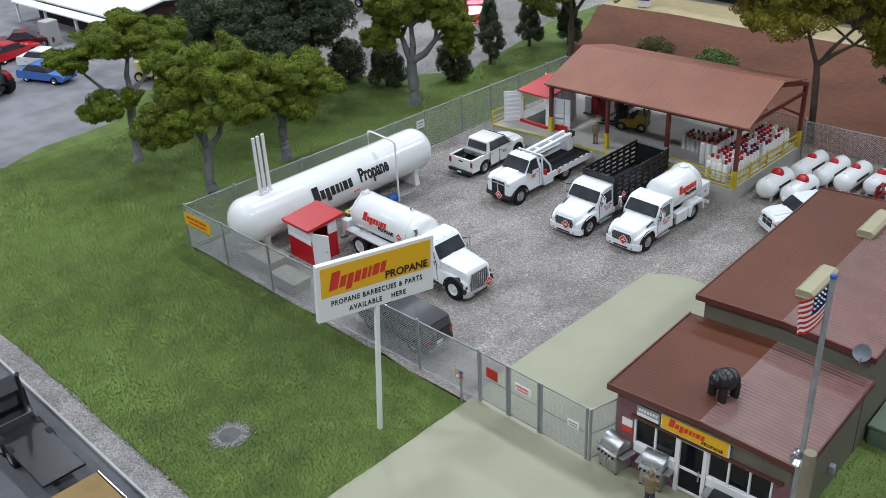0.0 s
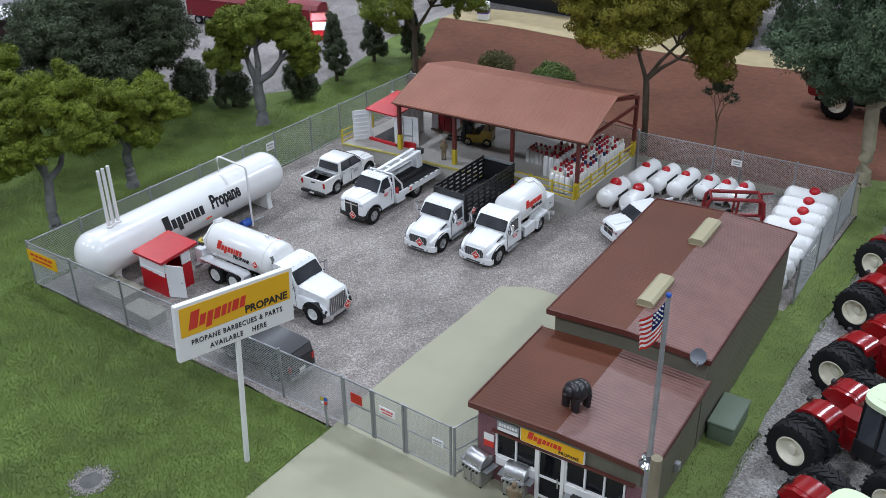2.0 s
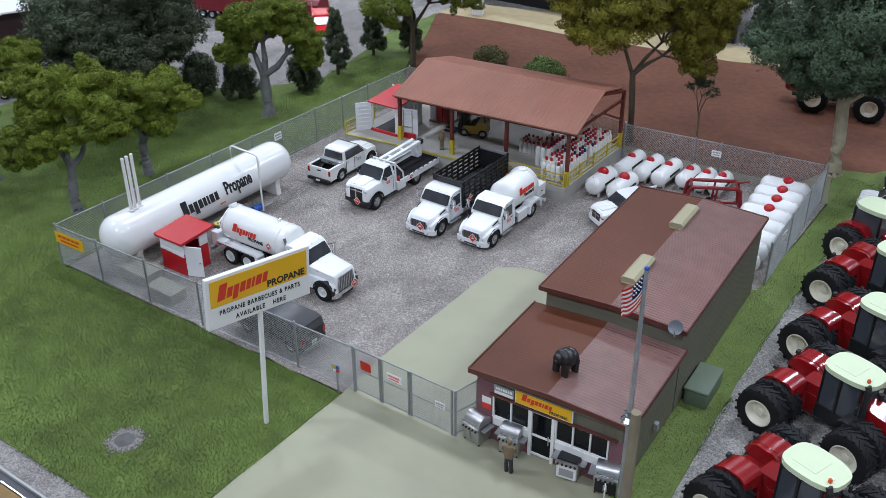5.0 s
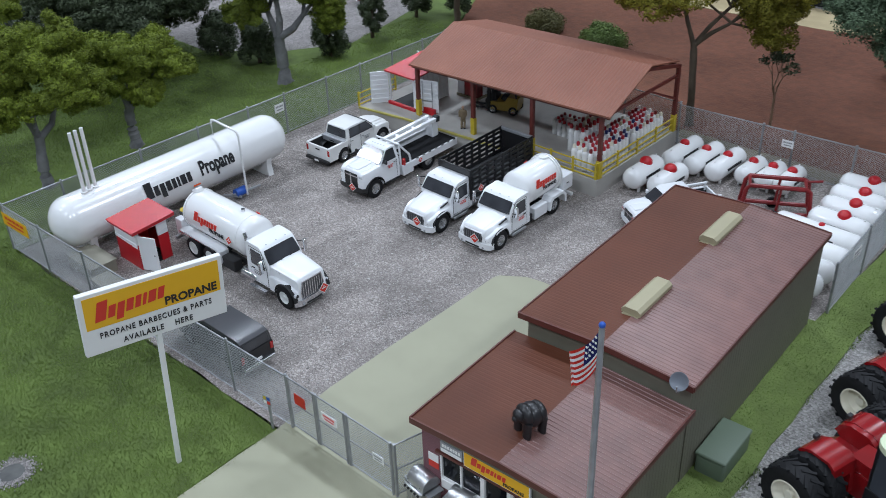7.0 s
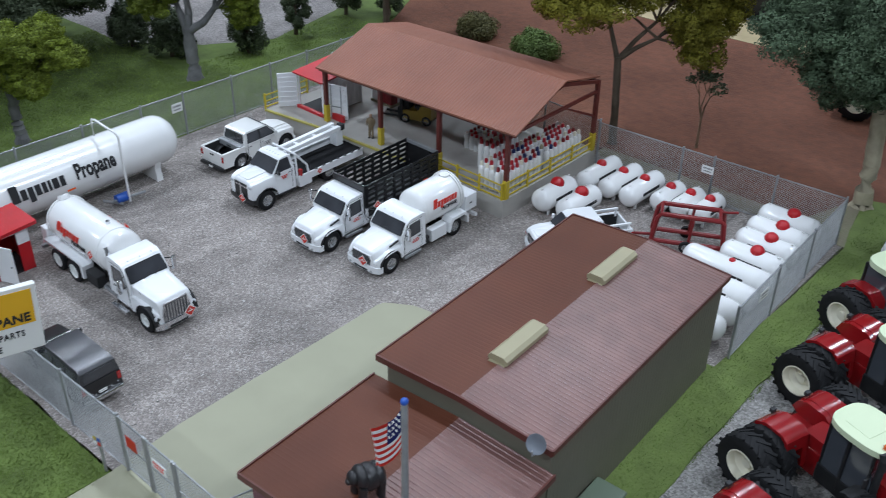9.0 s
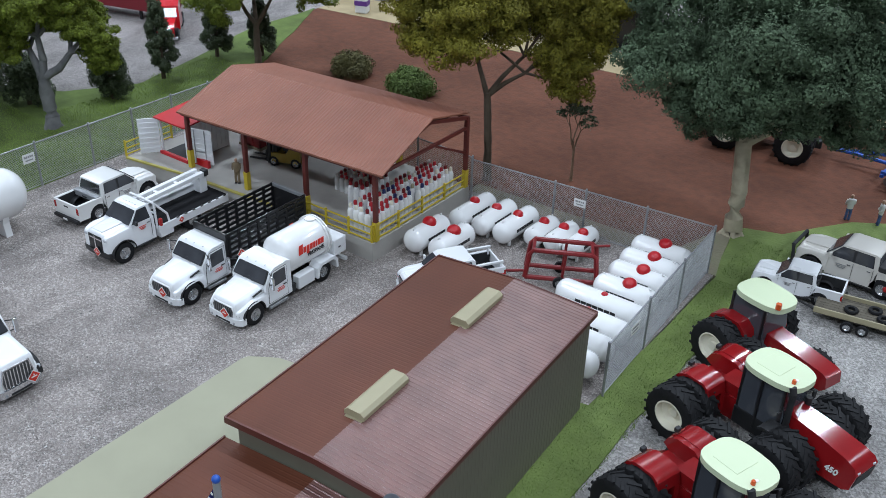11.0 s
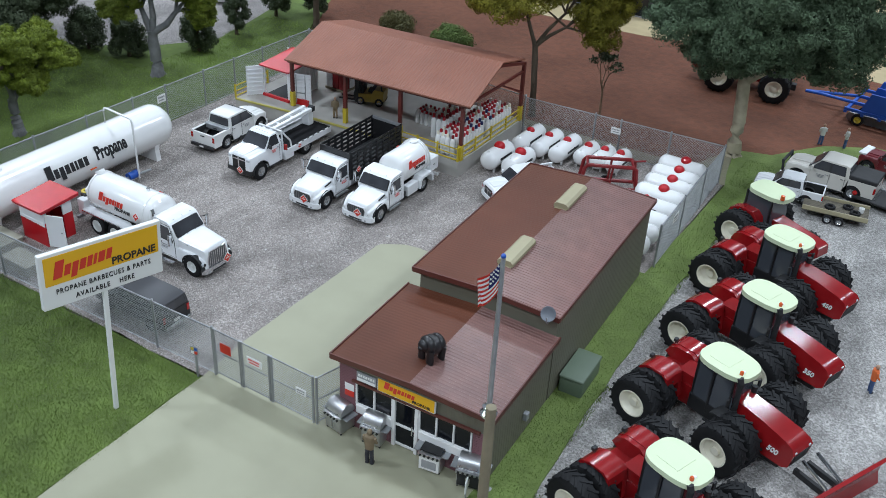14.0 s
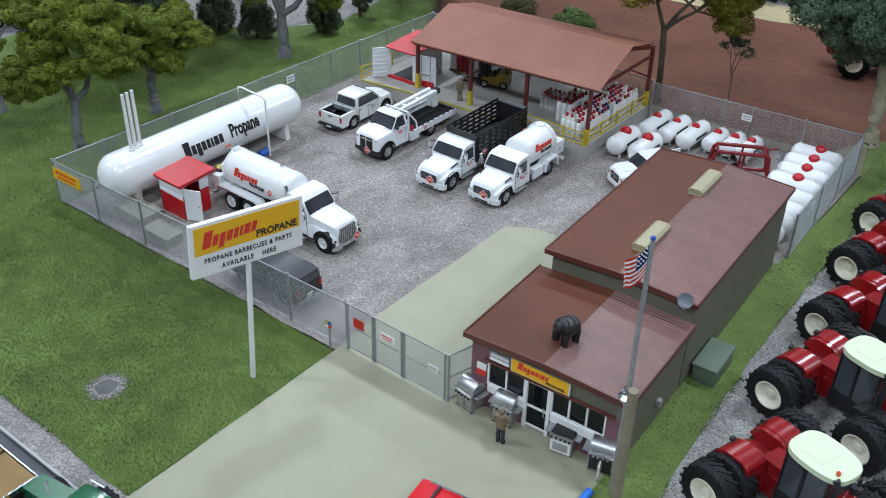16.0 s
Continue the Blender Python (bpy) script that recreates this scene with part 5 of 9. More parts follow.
def pickup_cab(parent, ax, crew, roof, hw, hood_z, paint, f_over=1.35, bumper=None, low=0.62, wr=0.78, arch=0.98, dark_arch=False):
    """Pickup front end and cab; ax is the front axle. Returns the back of the cab."""
    f = ax + f_over
    c0 = ax - 1.15
    r0 = c0 - (3.75 if crew else 2.35)
    lower = shell([(r0, low), (c0 + 0.05, low), (c0 + 0.05, hood_z + 0.1), (r0, hood_z + 0.1)], hw * 0.985, hood_z - 0.9, 0.05, 0.1, 3)
    bodyp = part("body", lower, paint, parent, smooth=True)
    hd = part("hood", front_clip(f, ax, c0, hw, hood_z - 0.05, hood_z + 0.16, hw * 0.62, hw * 0.70, (hood_z - 0.28, hood_z - 0.02), arch, wr, low), paint, parent, smooth=True)
    part("hood_crease", slab(B(), [(f - 0.35, hw * 0.36, hood_z + 0.01), (c0 + 0.2, hw * 0.44, hood_z + 0.17), (c0 + 0.2, -hw * 0.44, hood_z + 0.17), (f - 0.35, -hw * 0.36, hood_z + 0.01)], (0, 0, 0.05)), paint, hd)
    zb = hood_z + 0.05
    k = 0.13
    up = shell([(r0 + 0.02, zb - 0.1), (c0 + 0.3, zb - 0.1), (c0 - 0.8, roof - 0.14), (c0 - 1.15, roof), (r0 + 0.5, roof), (r0 + 0.2, roof - 0.1)], hw * 0.955, zb, k, 0.16, 3)
    cab = part("cab_roof", up, paint, parent, smooth=True)
    part("windscreen", cross_pane((c0 + 0.24, zb + 0.06), (c0 - 0.75, roof - 0.16), hw * 0.88, hw * 0.79, (0.05, 0, 0.05)), GLASS, cab)
    part("rear_window", cross_pane((r0 + 0.02, zb + 0.1), (r0 + 0.2, roof - 0.2), hw * 0.82, hw * 0.76, (-0.05, 0, 0.0)), GLASS, cab)
    for sd in (1, -1):
        part("window_band", side_pane([(r0 + 0.38, zb + 0.06), (c0 + 0.02, zb + 0.06), (c0 - 0.84, roof - 0.15), (r0 + 0.52, roof - 0.15)], hw * 0.955, zb, k, sd, 0.006), MATTBLACK, cab)
        spans = ((c0 - 1.8, c0 - 0.06, c0 - 0.88), (r0 + 0.46, c0 - 1.95, c0 - 1.95)) if crew else ((r0 + 0.46, c0 - 0.06, c0 - 0.88),)
        for a, b, c in spans:
            part("side_window", side_pane([(a, zb + 0.09), (b, zb + 0.09), (c, roof - 0.18), (a + 0.08, roof - 0.18)], hw * 0.955, zb, k, sd, 0.022), GLASS, cab)
            part("door_handle", box(B(), a + 0.05, a + 0.35, sd * hw * 0.975 - 0.03, sd * hw * 0.975 + 0.03, zb - 0.32, zb - 0.24, 0.02), CHROME, bodyp)
            part("door_gap", box(B(), a - 0.11, a - 0.09, sd * hw * 0.98 - 0.03, sd * hw * 0.98 + 0.008, low + 0.2, zb - 0.05), MATTBLACK, bodyp)
        arm = part("mirror", box(B(), c0 - 0.3, c0 - 0.1, sd * (hw + 0.08), sd * (hw + 0.42), zb + 0.06, zb + 0.48, 0.06, 3), BLACK if dark_arch else paint, bodyp)
        part("mirror_stalk", box(B(), c0 - 0.25, c0 - 0.15, sd * hw * 0.9, sd * (hw + 0.12), zb + 0.1, zb + 0.2), BLACK, arm)
        arch_liner(parent, ax, arch, wr, hw * 0.5, hw + (0.07 if dark_arch else -0.015), sd)
        part("headlamp", box(B(), f - 0.36, f + 0.02, sd * hw * 0.70 - 0.24, sd * hw * 0.70 + 0.24, hood_z - 0.66, hood_z - 0.36, 0.08, 3), CLEAR, parent, smooth=True)
        wheel(parent, ax, sd * (hw - 0.2), sd, wr, 0.46, rim_r=0.55)
        part("running_board", box(B(), r0 + 0.2, c0 - 0.1, sd * (hw - 0.12), sd * (hw + 0.12), low - 0.1, low + 0.02, 0.03), BLACK, parent)
        bm = B()
        for zz, ww in ((0.42, 0.8), (0.56, 0.66), (0.68, 0.5)):
            box(bm, c0 - 1.05 - ww / 2, c0 - 1.05 + ww / 2, sd * hw * 0.98, sd * hw * 0.98 + sd * 0.02, zb - zz - 0.03, zb - zz + 0.03)
        part("door_lettering", bm, REDINK if dark_arch else GREYINK, bodyp, "small door lettering as plain bars")
    gr = part("grille", box(B(), f - 0.1, f + 0.05, -hw * 0.5, hw * 0.5, low + 0.3, hood_z - 0.3, 0.07), BLACK, parent)
    part("grille_cross", box(box(B(), f + 0.04, f + 0.08, -hw * 0.48, hw * 0.48, hood_z - 0.62, hood_z - 0.5), f + 0.045, f + 0.085, -0.08, 0.08, low + 0.35, hood_z - 0.34), CHROME, gr)
    part("bumper", bevel_all(prism(B(), [(f - 0.35, -hw), (f + 0.02, -hw * 0.92), (f + 0.16, -hw * 0.5), (f + 0.16, hw * 0.5), (f + 0.02, hw * 0.92), (f - 0.35, hw)], low - 0.12, low + 0.34, "z"), 0.05, 2), bumper or CHROME, parent, smooth=True)
    return r0


def flatbed(x, y, rz):
    t = thing("flatbed_service_truck", x, y, 0, rz, label="white pickup-cab flatbed truck with a black bed and boom", category="truck", group="yard trucks")
    ax, wr = 3.95, 1.0
    r0 = pickup_cab(t, ax, False, 4.5, 1.85, 3.15, WHITE, bumper=BLACK, low=1.1, wr=wr, arch=1.28, dark_arch=True, f_over=1.5)
    chassis(t, -7.6, 3.6, 0.95, 0.45)
    rear_axle(t, -3.9, 1.8, wr)
    zb = 1.72
    bed = part("bed_floor", box(B(), -8.2, r0 - 0.25, -1.9, 1.9, zb, zb + 0.28, 0.03), WHITE, t)
    part("bed_mat", box(B(), -8.15, r0 - 0.3, -1.75, 1.72, zb + 0.282, zb + 0.33, 0.01), BEDBLACK, bed, "black bed mat")
    part("side_rail", box(B(), -8.2, r0 - 0.25, 1.84, 1.98, zb - 0.35, zb + 0.4, 0.03), WHITE, t)
    for k in range(7):
        part("rail_pocket", box(B(), -7.9 + 0.95 * k, -7.6 + 0.95 * k, 1.80, 2.0, zb + 0.36, zb + 0.46, 0.02), MATTBLACK, t)
    placard(t, upright(-2.4, 1.985, zb + 0.05, 90), 0.36)
    part("tool_box", box(B(), r0 - 1.9, r0 - 0.4, 1.2, 1.95, 0.85, zb - 0.05, 0.05), WHITE, t)
    part("corner_lamp", box(B(), r0 - 0.75, r0 - 0.45, 1.7, 1.99, zb + 0.3, zb + 1.0, 0.03), REDLENS, t, "red lamp block on the bed corner")
    xr = r0 - 0.3
    for yy in (-1.7, -0.6, 0.6, 1.7):
        part("rack_post", tube(B(), [(xr, yy, zb + 0.2), (xr, yy * 0.93, 4.35)], 0.11, n=8), WHITE, t, smooth=True)
    part("rack_bar", tube(B(), [(xr, -1.62, 4.35), (xr, 1.62, 4.35)], 0.12, n=8), WHITE, t, smooth=True)
    part("rack_bar", tube(B(), [(xr, -1.66, 3.3), (xr, 1.66, 3.3)], 0.09, n=8), WHITE, t, smooth=True)
    part("rack_brace", tube(B(), [(xr, 1.6, 4.3), (xr - 1.15, 1.8, 2.9), (xr - 1.3, 1.85, zb + 0.3)], 0.11, n=8), WHITE, t, smooth=True)
    bo = part("boom", slab(B(), [(r0 - 0.5, -0.55, 3.55), (-7.3, -0.55, 3.75), (-7.3, -0.55, 4.1), (r0 - 0.5, -0.55, 3.9)], (0, 0.42, 0)), WHITE, t)
    part("boom_arm", slab(B(), [(r0 - 0.4, -1.55, 3.55), (-7.3, -1.55, 3.75), (-7.3, -1.55, 4.1), (r0 - 0.4, -1.55, 3.9)], (0, 0.42, 0)), WHITE, bo)
    for xx in (-7.2, -4.6, -2.2):
        part("boom_tie", box(B(), xx, xx + 0.3, -1.5, -0.2, 3.66, 3.86), WHITE, bo)
    part("boom_tip", box(B(), -7.75, -7.25, -0.75, -0.05, 3.65, 4.25, 0.05), MATTBLACK, bo, "black boom tip")
    part("boom_base", box(B(), -7.6, -6.7, -1.75, -0.2, zb + 0.3, 3.7, 0.08), WHITE, bo)
    part("side_locker", box(B(), -7.9, r0 - 0.3, -1.95, -1.2, zb + 0.3, zb + 1.05, 0.05), WHITE, t, "low white locker along the bed")
    for k in range(5):
        part("roof_lamp", ball(B(), (ax - 2.45, -0.8 + 0.4 * k, 4.5), 0.06, (1.6, 1, 0.6), n=8), CLEAR, t)
    placard(t, upright(ax + 1.68, 0.25, 1.35, 0), 0.5)
    return t


def pickup(x, y, rz, paint=None, label="white crew-cab pickup with an open empty bed", group="yard trucks", size=1.08, toolbox=False):
    paint = paint or WHITE
    t = thing("pickup_truck", x, y, 0, rz, label=label, category="pickup", group=group, size=size)
    ax, rx, hw = 2.72, -2.72, 1.62
    r0 = pickup_cab(t, ax, True, 3.3, hw, 2.12, paint, bumper=paint)
    zt, x1 = 2.15, -4.75
    for sd in (1, -1):
        bm = B()
        prof = [(x1, 0.75), (rx - 0.98, 0.72)] + [(rx + 0.93 * math.cos(q), 0.72 + 0.93 * math.sin(q)) for q in [math.pi - k * math.pi / 10 for k in range(11)]] + [(rx + 0.98, 0.72), (r0 + 0.02, 0.7), (r0 + 0.02, zt), (x1, zt + 0.03)]
        y0, y1 = sorted((sd * (hw - 0.26), sd * hw))
        part("bed_side", bevel_all(prism(bm, prof, y0, y1, "y"), 0.05, 2), paint, t, smooth=True)
        arch_liner(t, rx, 0.93, 0.72, hw * 0.5, hw - 0.02, sd)
        part("tail_lamp", box(B(), x1 - 0.04, x1 + 0.14, sd * (hw - 0.14) - 0.13, sd * (hw - 0.14) + 0.155, 1.35, 1.95, 0.03), REDLENS, t)
        wheel(t, rx, sd * (hw - 0.22), sd, 0.78, 0.44, rim_r=0.55)
    part("bed_floor", box(B(), x1 + 0.05, r0, -hw + 0.25, hw - 0.25, 0.95, 1.1), BEDBLACK, t, "black bed liner")
    part("bed_liner", box(box(box(B(), r0 - 0.08, r0 + 0.0, -hw + 0.27, hw - 0.27, 1.1, zt - 0.05), x1 + 0.16, r0 - 0.08, hw - 0.32, hw - 0.262, 1.1, zt - 0.04), x1 + 0.16, r0 - 0.08, -hw + 0.262, -hw + 0.32, 1.1, zt - 0.04), MATTBLACK, t)
    if toolbox:
        tb = part("tool_box", box(B(), r0 - 0.62, r0 - 0.1, -hw + 0.1, hw - 0.1, 1.75, zt + 0.12, 0.05), STEEL, t, "bright metal tool box across the bed")
        part("box_handle", box(B(), r0 - 0.68, r0 - 0.62, -0.3, 0.3, 1.9, 2.0, 0.02), MATTBLACK, tb)
    part("tailgate", box(B(), x1 - 0.03, x1 + 0.15, -hw + 0.27, hw - 0.27, 0.85, zt, 0.04), paint, t)
    part("gate_handle", box(B(), x1 - 0.05, x1 - 0.02, -0.3, 0.3, 1.72, 1.86, 0.02), MATTBLACK, t)
    part("rear_bumper", box(B(), x1 - 0.3, x1 + 0.02, -hw + 0.05, hw - 0.05, 0.55, 0.85, 0.05), BLACK, t)
    part("number_plate", box(B(), x1 - 0.32, x1 - 0.29, -0.28, 0.28, 0.6, 0.8), SIGNWHITE, t, "blank number plate")
    return t


big_tanker(-49.7, 53.4, 0)
bobtail(-37.6, 74.2, -90)
stake_truck(-43.75, 73.1, -90)
flatbed(-53.3, 73.65, -90)
SILVERW = material("silver_white_paint", (0.76, 0.76, 0.74), 0.3, metal=0.05, coat=0.4, var=0.04, scale=60)
pickup(-61.5, 75.95, 92, paint=SILVERW, label="silver-white crew-cab pickup with a toolbox in its bed", toolbox=True)

# ---- kiosk, pads and pump corner ----
kiosk = thing("kiosk", -60.0, 48.55, 0, 0, label="small red and white pump kiosk with its door open", category="kiosk")
part("lower_wall", box(box(box(B(), -1.85, 1.75, -1.6, -1.45, 0, 2.6), -1.85, -1.7, -1.45, 1.6, 0, 2.6), -1.7, 1.75, 1.45, 1.6, 0, 2.6), RED, kiosk)
part("upper_wall", box(box(box(B(), -1.85, 1.75, -1.6, -1.45, 2.6, 3.9), -1.85, -1.7, -1.45, 1.6, 2.6, 3.92), -1.7, 1.75, 1.45, 1.6, 2.6, 4.05), WHITE, kiosk)
for k in range(4):
    part("drip_board", box(B(), -1.86 + k * 0.9, -0.96 + k * 0.9, -1.64, -1.605, 2.32 - 0.04 * k, 2.62), WHITE, kiosk)
part("jamb", box(B(), 1.6, 1.75, 0.55, 1.45, 0, 2.6), RED, kiosk)
part("jamb_top", box(B(), 1.6, 1.75, 0.55, 1.45, 2.6, 4.0), WHITE, kiosk)
part("lintel", box(B(), 1.6, 1.75, -1.45, 0.55, 3.7, 3.92), WHITE, kiosk)
part("post", box(B(), 1.6, 1.76, -1.46, -1.3, 0, 3.9), WHITE, kiosk)
kd = part("door", box(B(), 0, 1.8, -0.06, 0.06, 0.1, 3.55, 0.03), WHITE, kiosk, "white door standing open", at=(1.8, -1.5, 0, 0, 0, 24))
part("door_frame", box(box(B(), 0.06, 0.14, -0.09, -0.06, 0.2, 3.45), 1.66, 1.74, -0.09, -0.06, 0.2, 3.45), SIGNWHITE, kd)
part("door_knob", ball(B(), (1.55, -0.12, 1.8), 0.08, n=8), STEEL, kd)
part("floor", box(B(), -1.7, 1.7, -1.45, 1.45, 0, 0.1), MATTBLACK, kiosk)
bm = prism(B(), [(-2.05, 3.85), (2.35, 4.1), (2.35, 4.35), (-2.05, 4.1)], -2.0, 2.1, "x")
kr = part("roof", bevel_all(bm, 0.05, 1), RED, kiosk)
for k in range(10):
    y = -1.93 + k * 0.45
    z = 4.1 + (y + 2.05) * 0.057
    part("roof_board", slab(B(), [(-2.03, y - 0.2, z - 0.015), (2.13, y - 0.2, z - 0.015), (2.13, y + 0.22, z + 0.045), (-2.03, y + 0.22, z + 0.045)], (0, 0, 0.05)), RED, kr)

def pad_box(x, y, w, d, h, label):
    t = thing("equipment_box", x, y, 0, 0, label=label, category="box", group="beige boxes")
    part("body", box(B(), -w / 2, w / 2, -d / 2, d / 2, -0.1, h - 0.15, 0.05), PADM, t)
    part("lid", box(B(), -w / 2 - 0.08, w / 2 + 0.08, -d / 2 - 0.08, d / 2 + 0.08, h - 0.15, h + 0.05, 0.05), PADM, t)


pad_box(-62.1, 44.3, 4.1, 2.5, 1.2, "low beige equipment box behind the front fence")
pad_box(-57.1, 43.3, 3.6, 1.9, 1.1, "smaller beige equipment box beside the kiosk")


def wagon(x, y, rz, paint, roof_paint, label, size=1.0, rails=False, name="wagon", group=""):
    """A tall estate or van with glass all round."""
    t = thing(name, x, y, 0, rz, label=label, category="car", group=group, size=size)
    hw, L = 1.5, 8.2
    lower = shell([(-4.1, 0.6), (3.9, 0.6), (4.1, 0.9), (4.05, 1.55), (3.6, 1.8), (1.7, 2.0), (-4.1, 2.0)], hw, 1.2, 0.04, 0.18, 3, nose=(3.0, 0.92))
    bd = part("body", lower, paint, t, smooth=True)
    up = shell([(-4.05, 1.9), (1.9, 1.9), (0.7, 2.95), (0.3, 3.08), (-3.5, 3.08), (-3.95, 2.9)], hw * 0.97, 1.95, 0.13, 0.16, 3)
    cb = part("cabin", up, roof_paint, t, smooth=True)
    part("windscreen", cross_pane((1.83, 2.08), (0.78, 2.92), hw * 0.84, hw * 0.74, (0.04, 0, 0.04)), GLASS, cb)
    part("rear_window", cross_pane((-4.03, 2.15), (-3.96, 2.8), hw * 0.8, hw * 0.74, (-0.05, 0, 0)), GLASS, cb)
    for sd in (1, -1):
        for a, b, c, d in ((-0.6, 1.35, 0.6, -0.6), (-2.2, -0.75, -0.75, -2.2), (-3.7, -2.35, -2.35, -3.6)):
            part("side_window", side_pane([(a, 2.1), (b, 2.1), (c, 2.85), (d, 2.85)], hw * 0.97, 1.95, 0.13, sd, 0.02), GLASS, cb)
        for ax in (2.55, -2.6):
            wheel(t, ax, sd * (hw - 0.2), sd, 0.68, 0.4)
        part("headlamp", box(B(), 3.75, 4.08, sd * 1.05 - 0.25, sd * 1.05 + 0.25, 1.2, 1.5, 0.06), CLEAR, t)
        part("tail_lamp", box(B(), -4.16, -4.0, sd * 1.3 - 0.13, sd * 1.3 + 0.13, 1.3, 1.9, 0.03), REDLENS, t)
        part("mirror", box(B(), 1.25, 1.55, sd * (hw + 0.05), sd * (hw + 0.4), 2.0, 2.3, 0.05), paint, t)
        if rails:
            part("roof_rail", tube(B(), [(-3.3, sd * 1.05, 3.02), (-3.1, sd * 1.05, 3.25), (0.1, sd * 1.05, 3.25), (0.3, sd * 1.05, 3.02)], 0.06, n=6), CHROME, cb)
    if rails:
        for xx in (-0.5, -2.4):
            part("roof_bar", box(B(), xx - 0.1, xx + 0.1, -1.05, 1.05, 3.16, 3.28, 0.03), MATTBLACK, cb)
    part("front_bumper", box(B(), 3.8, 4.25, -1.35, 1.35, 0.55, 0.95, 0.1), CHROME if not rails else paint, t)
    part("rear_bumper", box(B(), -4.4, -4.0, -1.4, 1.4, 0.55, 0.92, 0.1), CHROME if not rails else paint, t)
    part("number_plate", box(B(), -4.2, -4.13, -0.3, 0.3, 1.0, 1.2), SIGNWHITE, t, "blank number plate")
    return t


# Van roof: reflected grey is put into the colour, lighter than the black body.
GREYROOF = material("reflected_grey_roof", (0.045, 0.045, 0.05), 0.3, var=0.15, scale=60)
wagon(-43.2, 44.85, 180, BLACK, GREYROOF, "black van behind the fence, grey reflection in its roof colour", size=1.05, name="van")
REDCAR = material("bright_red_car", (0.60, 0.012, 0.02), 0.2, coat=0.6)
wagon(-12.6, 32.4, 8, REDCAR, REDCAR, "bright red car with a roof rack on the driveway", size=0.95, rails=True, name="car")

# old white and red service pickup behind the warehouse
old = pickup(-26.7, 83.9, -122, label="white service pickup with red stripes and a ladder rack", group="yard trucks", size=1.0)
for sd in (1, -1):
    part("stripe", box(B(), -4.6, 3.6, sd * 1.60, sd * 1.70, 1.35, 1.62), RED, old, "red side stripe")
    part("rack_rail", box(B(), -4.6, -1.3, sd * 1.35 - 0.1, sd * 1.35 + 0.1, 2.55, 2.75, 0.03), WHITE, old)
    for xx in (-4.4, -1.6):
        part("rack_post", box(B(), xx - 0.1, xx + 0.1, sd * 1.35 - 0.08, sd * 1.35 + 0.08, 1.9, 2.6), WHITE, old)
part("hood_stripe", box(B(), 3.9, 4.08, -1.4, 1.4, 1.45, 1.62), RED, old, "red band across the grille")


# ---- small yard tanks ----
def yard_tank(x, y, rz, L, r, z, label, cap_r=0.52, lugs=True, name="propane_tank"):
    t = thing(name, x, y, 0, rz, label=label, category="tank", group="yard tanks")
    b = r * 0.75
    ln = L / 2
    prof = [(0, -ln)] + [(r * math.sin(a), -(ln - b) - b * math.cos(a)) for a in [k * math.pi / 14 for k in range(1, 8)]]
    prof += [(q, -zz) for q, zz in prof[::-1]]
    sh = part("shell", lathe(B(), prof, Matrix.Translation((0, 0, z)) @ Matrix.Rotation(math.pi / 2, 4, "Y"), n=32), TANKWHITE, t, smooth=True)
    bm = ball(B(), (0.25, 0, z + r * 0.93), cap_r, (1, 1, 0.85), n=16)
    cyl(bm, (0.25, 0, z + r * 0.8), (0.25, 0, z + r * 0.98), cap_r * 1.0, n=16)
    part("valve_dome", bm, RED, t, "red valve dome", smooth=True)
    for s in (1, -1):
        for sd in (1, -1):
            part("foot", box(B(), s * ln * 0.58 - 0.14, s * ln * 0.58 + 0.14, sd * r * 0.5 - 0.1, sd * r * 0.5 + 0.1, -0.05, z - r * 0.75, 0.02), TANKWHITE, t)
        if lugs:
            part("lifting_lug", box(B(), s * ln * 0.72 - 0.12, s * ln * 0.72 + 0.12, -0.05, 0.05, z + r * 0.82, z + r * 1.12, 0.02), TANKWHITE, t)
    for sd in (1, -1):
        m = Matrix.Translation((0, 0, z)) @ Matrix.Rotation(sd * 0.15, 4, "X") @ Matrix.Translation((0, sd * r, 0)) @ upright(0, 0, 0, 90 * sd)
        bm = B()
        for k in range(7):
            a = -ln * 0.45 + k * ln * 0.13
            slab(bm, [m @ Vector(p) for p in ((a, -0.14, 0), (a + ln * 0.115, -0.14, 0), (a + ln * 0.115, 0.14, 0), (a, 0.14, 0))], m.to_3x3() @ Vector((0, 0, 0.02)))
        tagged(part("side_writing", bm, INK, sh, "small black writing as plain bars"), label="small black writing as plain bars", kind="stuff")
    return t


NORTH_LABEL = "white horizontal propane tank with a red dome"
for x, y, L, r in ((-32.4, 88.7, 5.4, 1.12), (-29.7, 88.8, 5.4, 1.12), (-31.8, 95.2, 6.2, 1.0), (-29.4, 95.4, 6.0, 1.0), (-27.0, 95.4, 6.0, 1.03), (-24.5, 96.0, 4.5, 0.95), (-22.5, 96.2, 4.5, 0.95), (-20.6, 96.4, 4.6, 0.95)):
    yard_tank(x, y, 88, L, r, r + 0.3, NORTH_LABEL + " beside the shed", cap_r=0.66 if y < 90 else 0.5)
for x, y, L, r in ((-13.8, 99.0, 5.8, 1.08), (-13.6, 96.3, 5.8, 1.08), (-13.4, 93.7, 5.8, 1.08), (-13.3, 90.9, 5.8, 1.1)):
    yard_tank(x, y, 0, L, r, r + 0.3, NORTH_LABEL + " along the side fence", cap_r=0.62)
for x, y, L, r in ((-14.2, 88.2, 8.2, 1.05), (-14.2, 85.4, 8.2, 1.05), (-14.0, 82.7, 7.6, 1.05), (-14.0, 80.2, 7.6, 1.05)):
    yard_tank(x, y, 0, L, r, r + 0.35, "long white propane tank with a small red dome", cap_r=0.3, lugs=False)

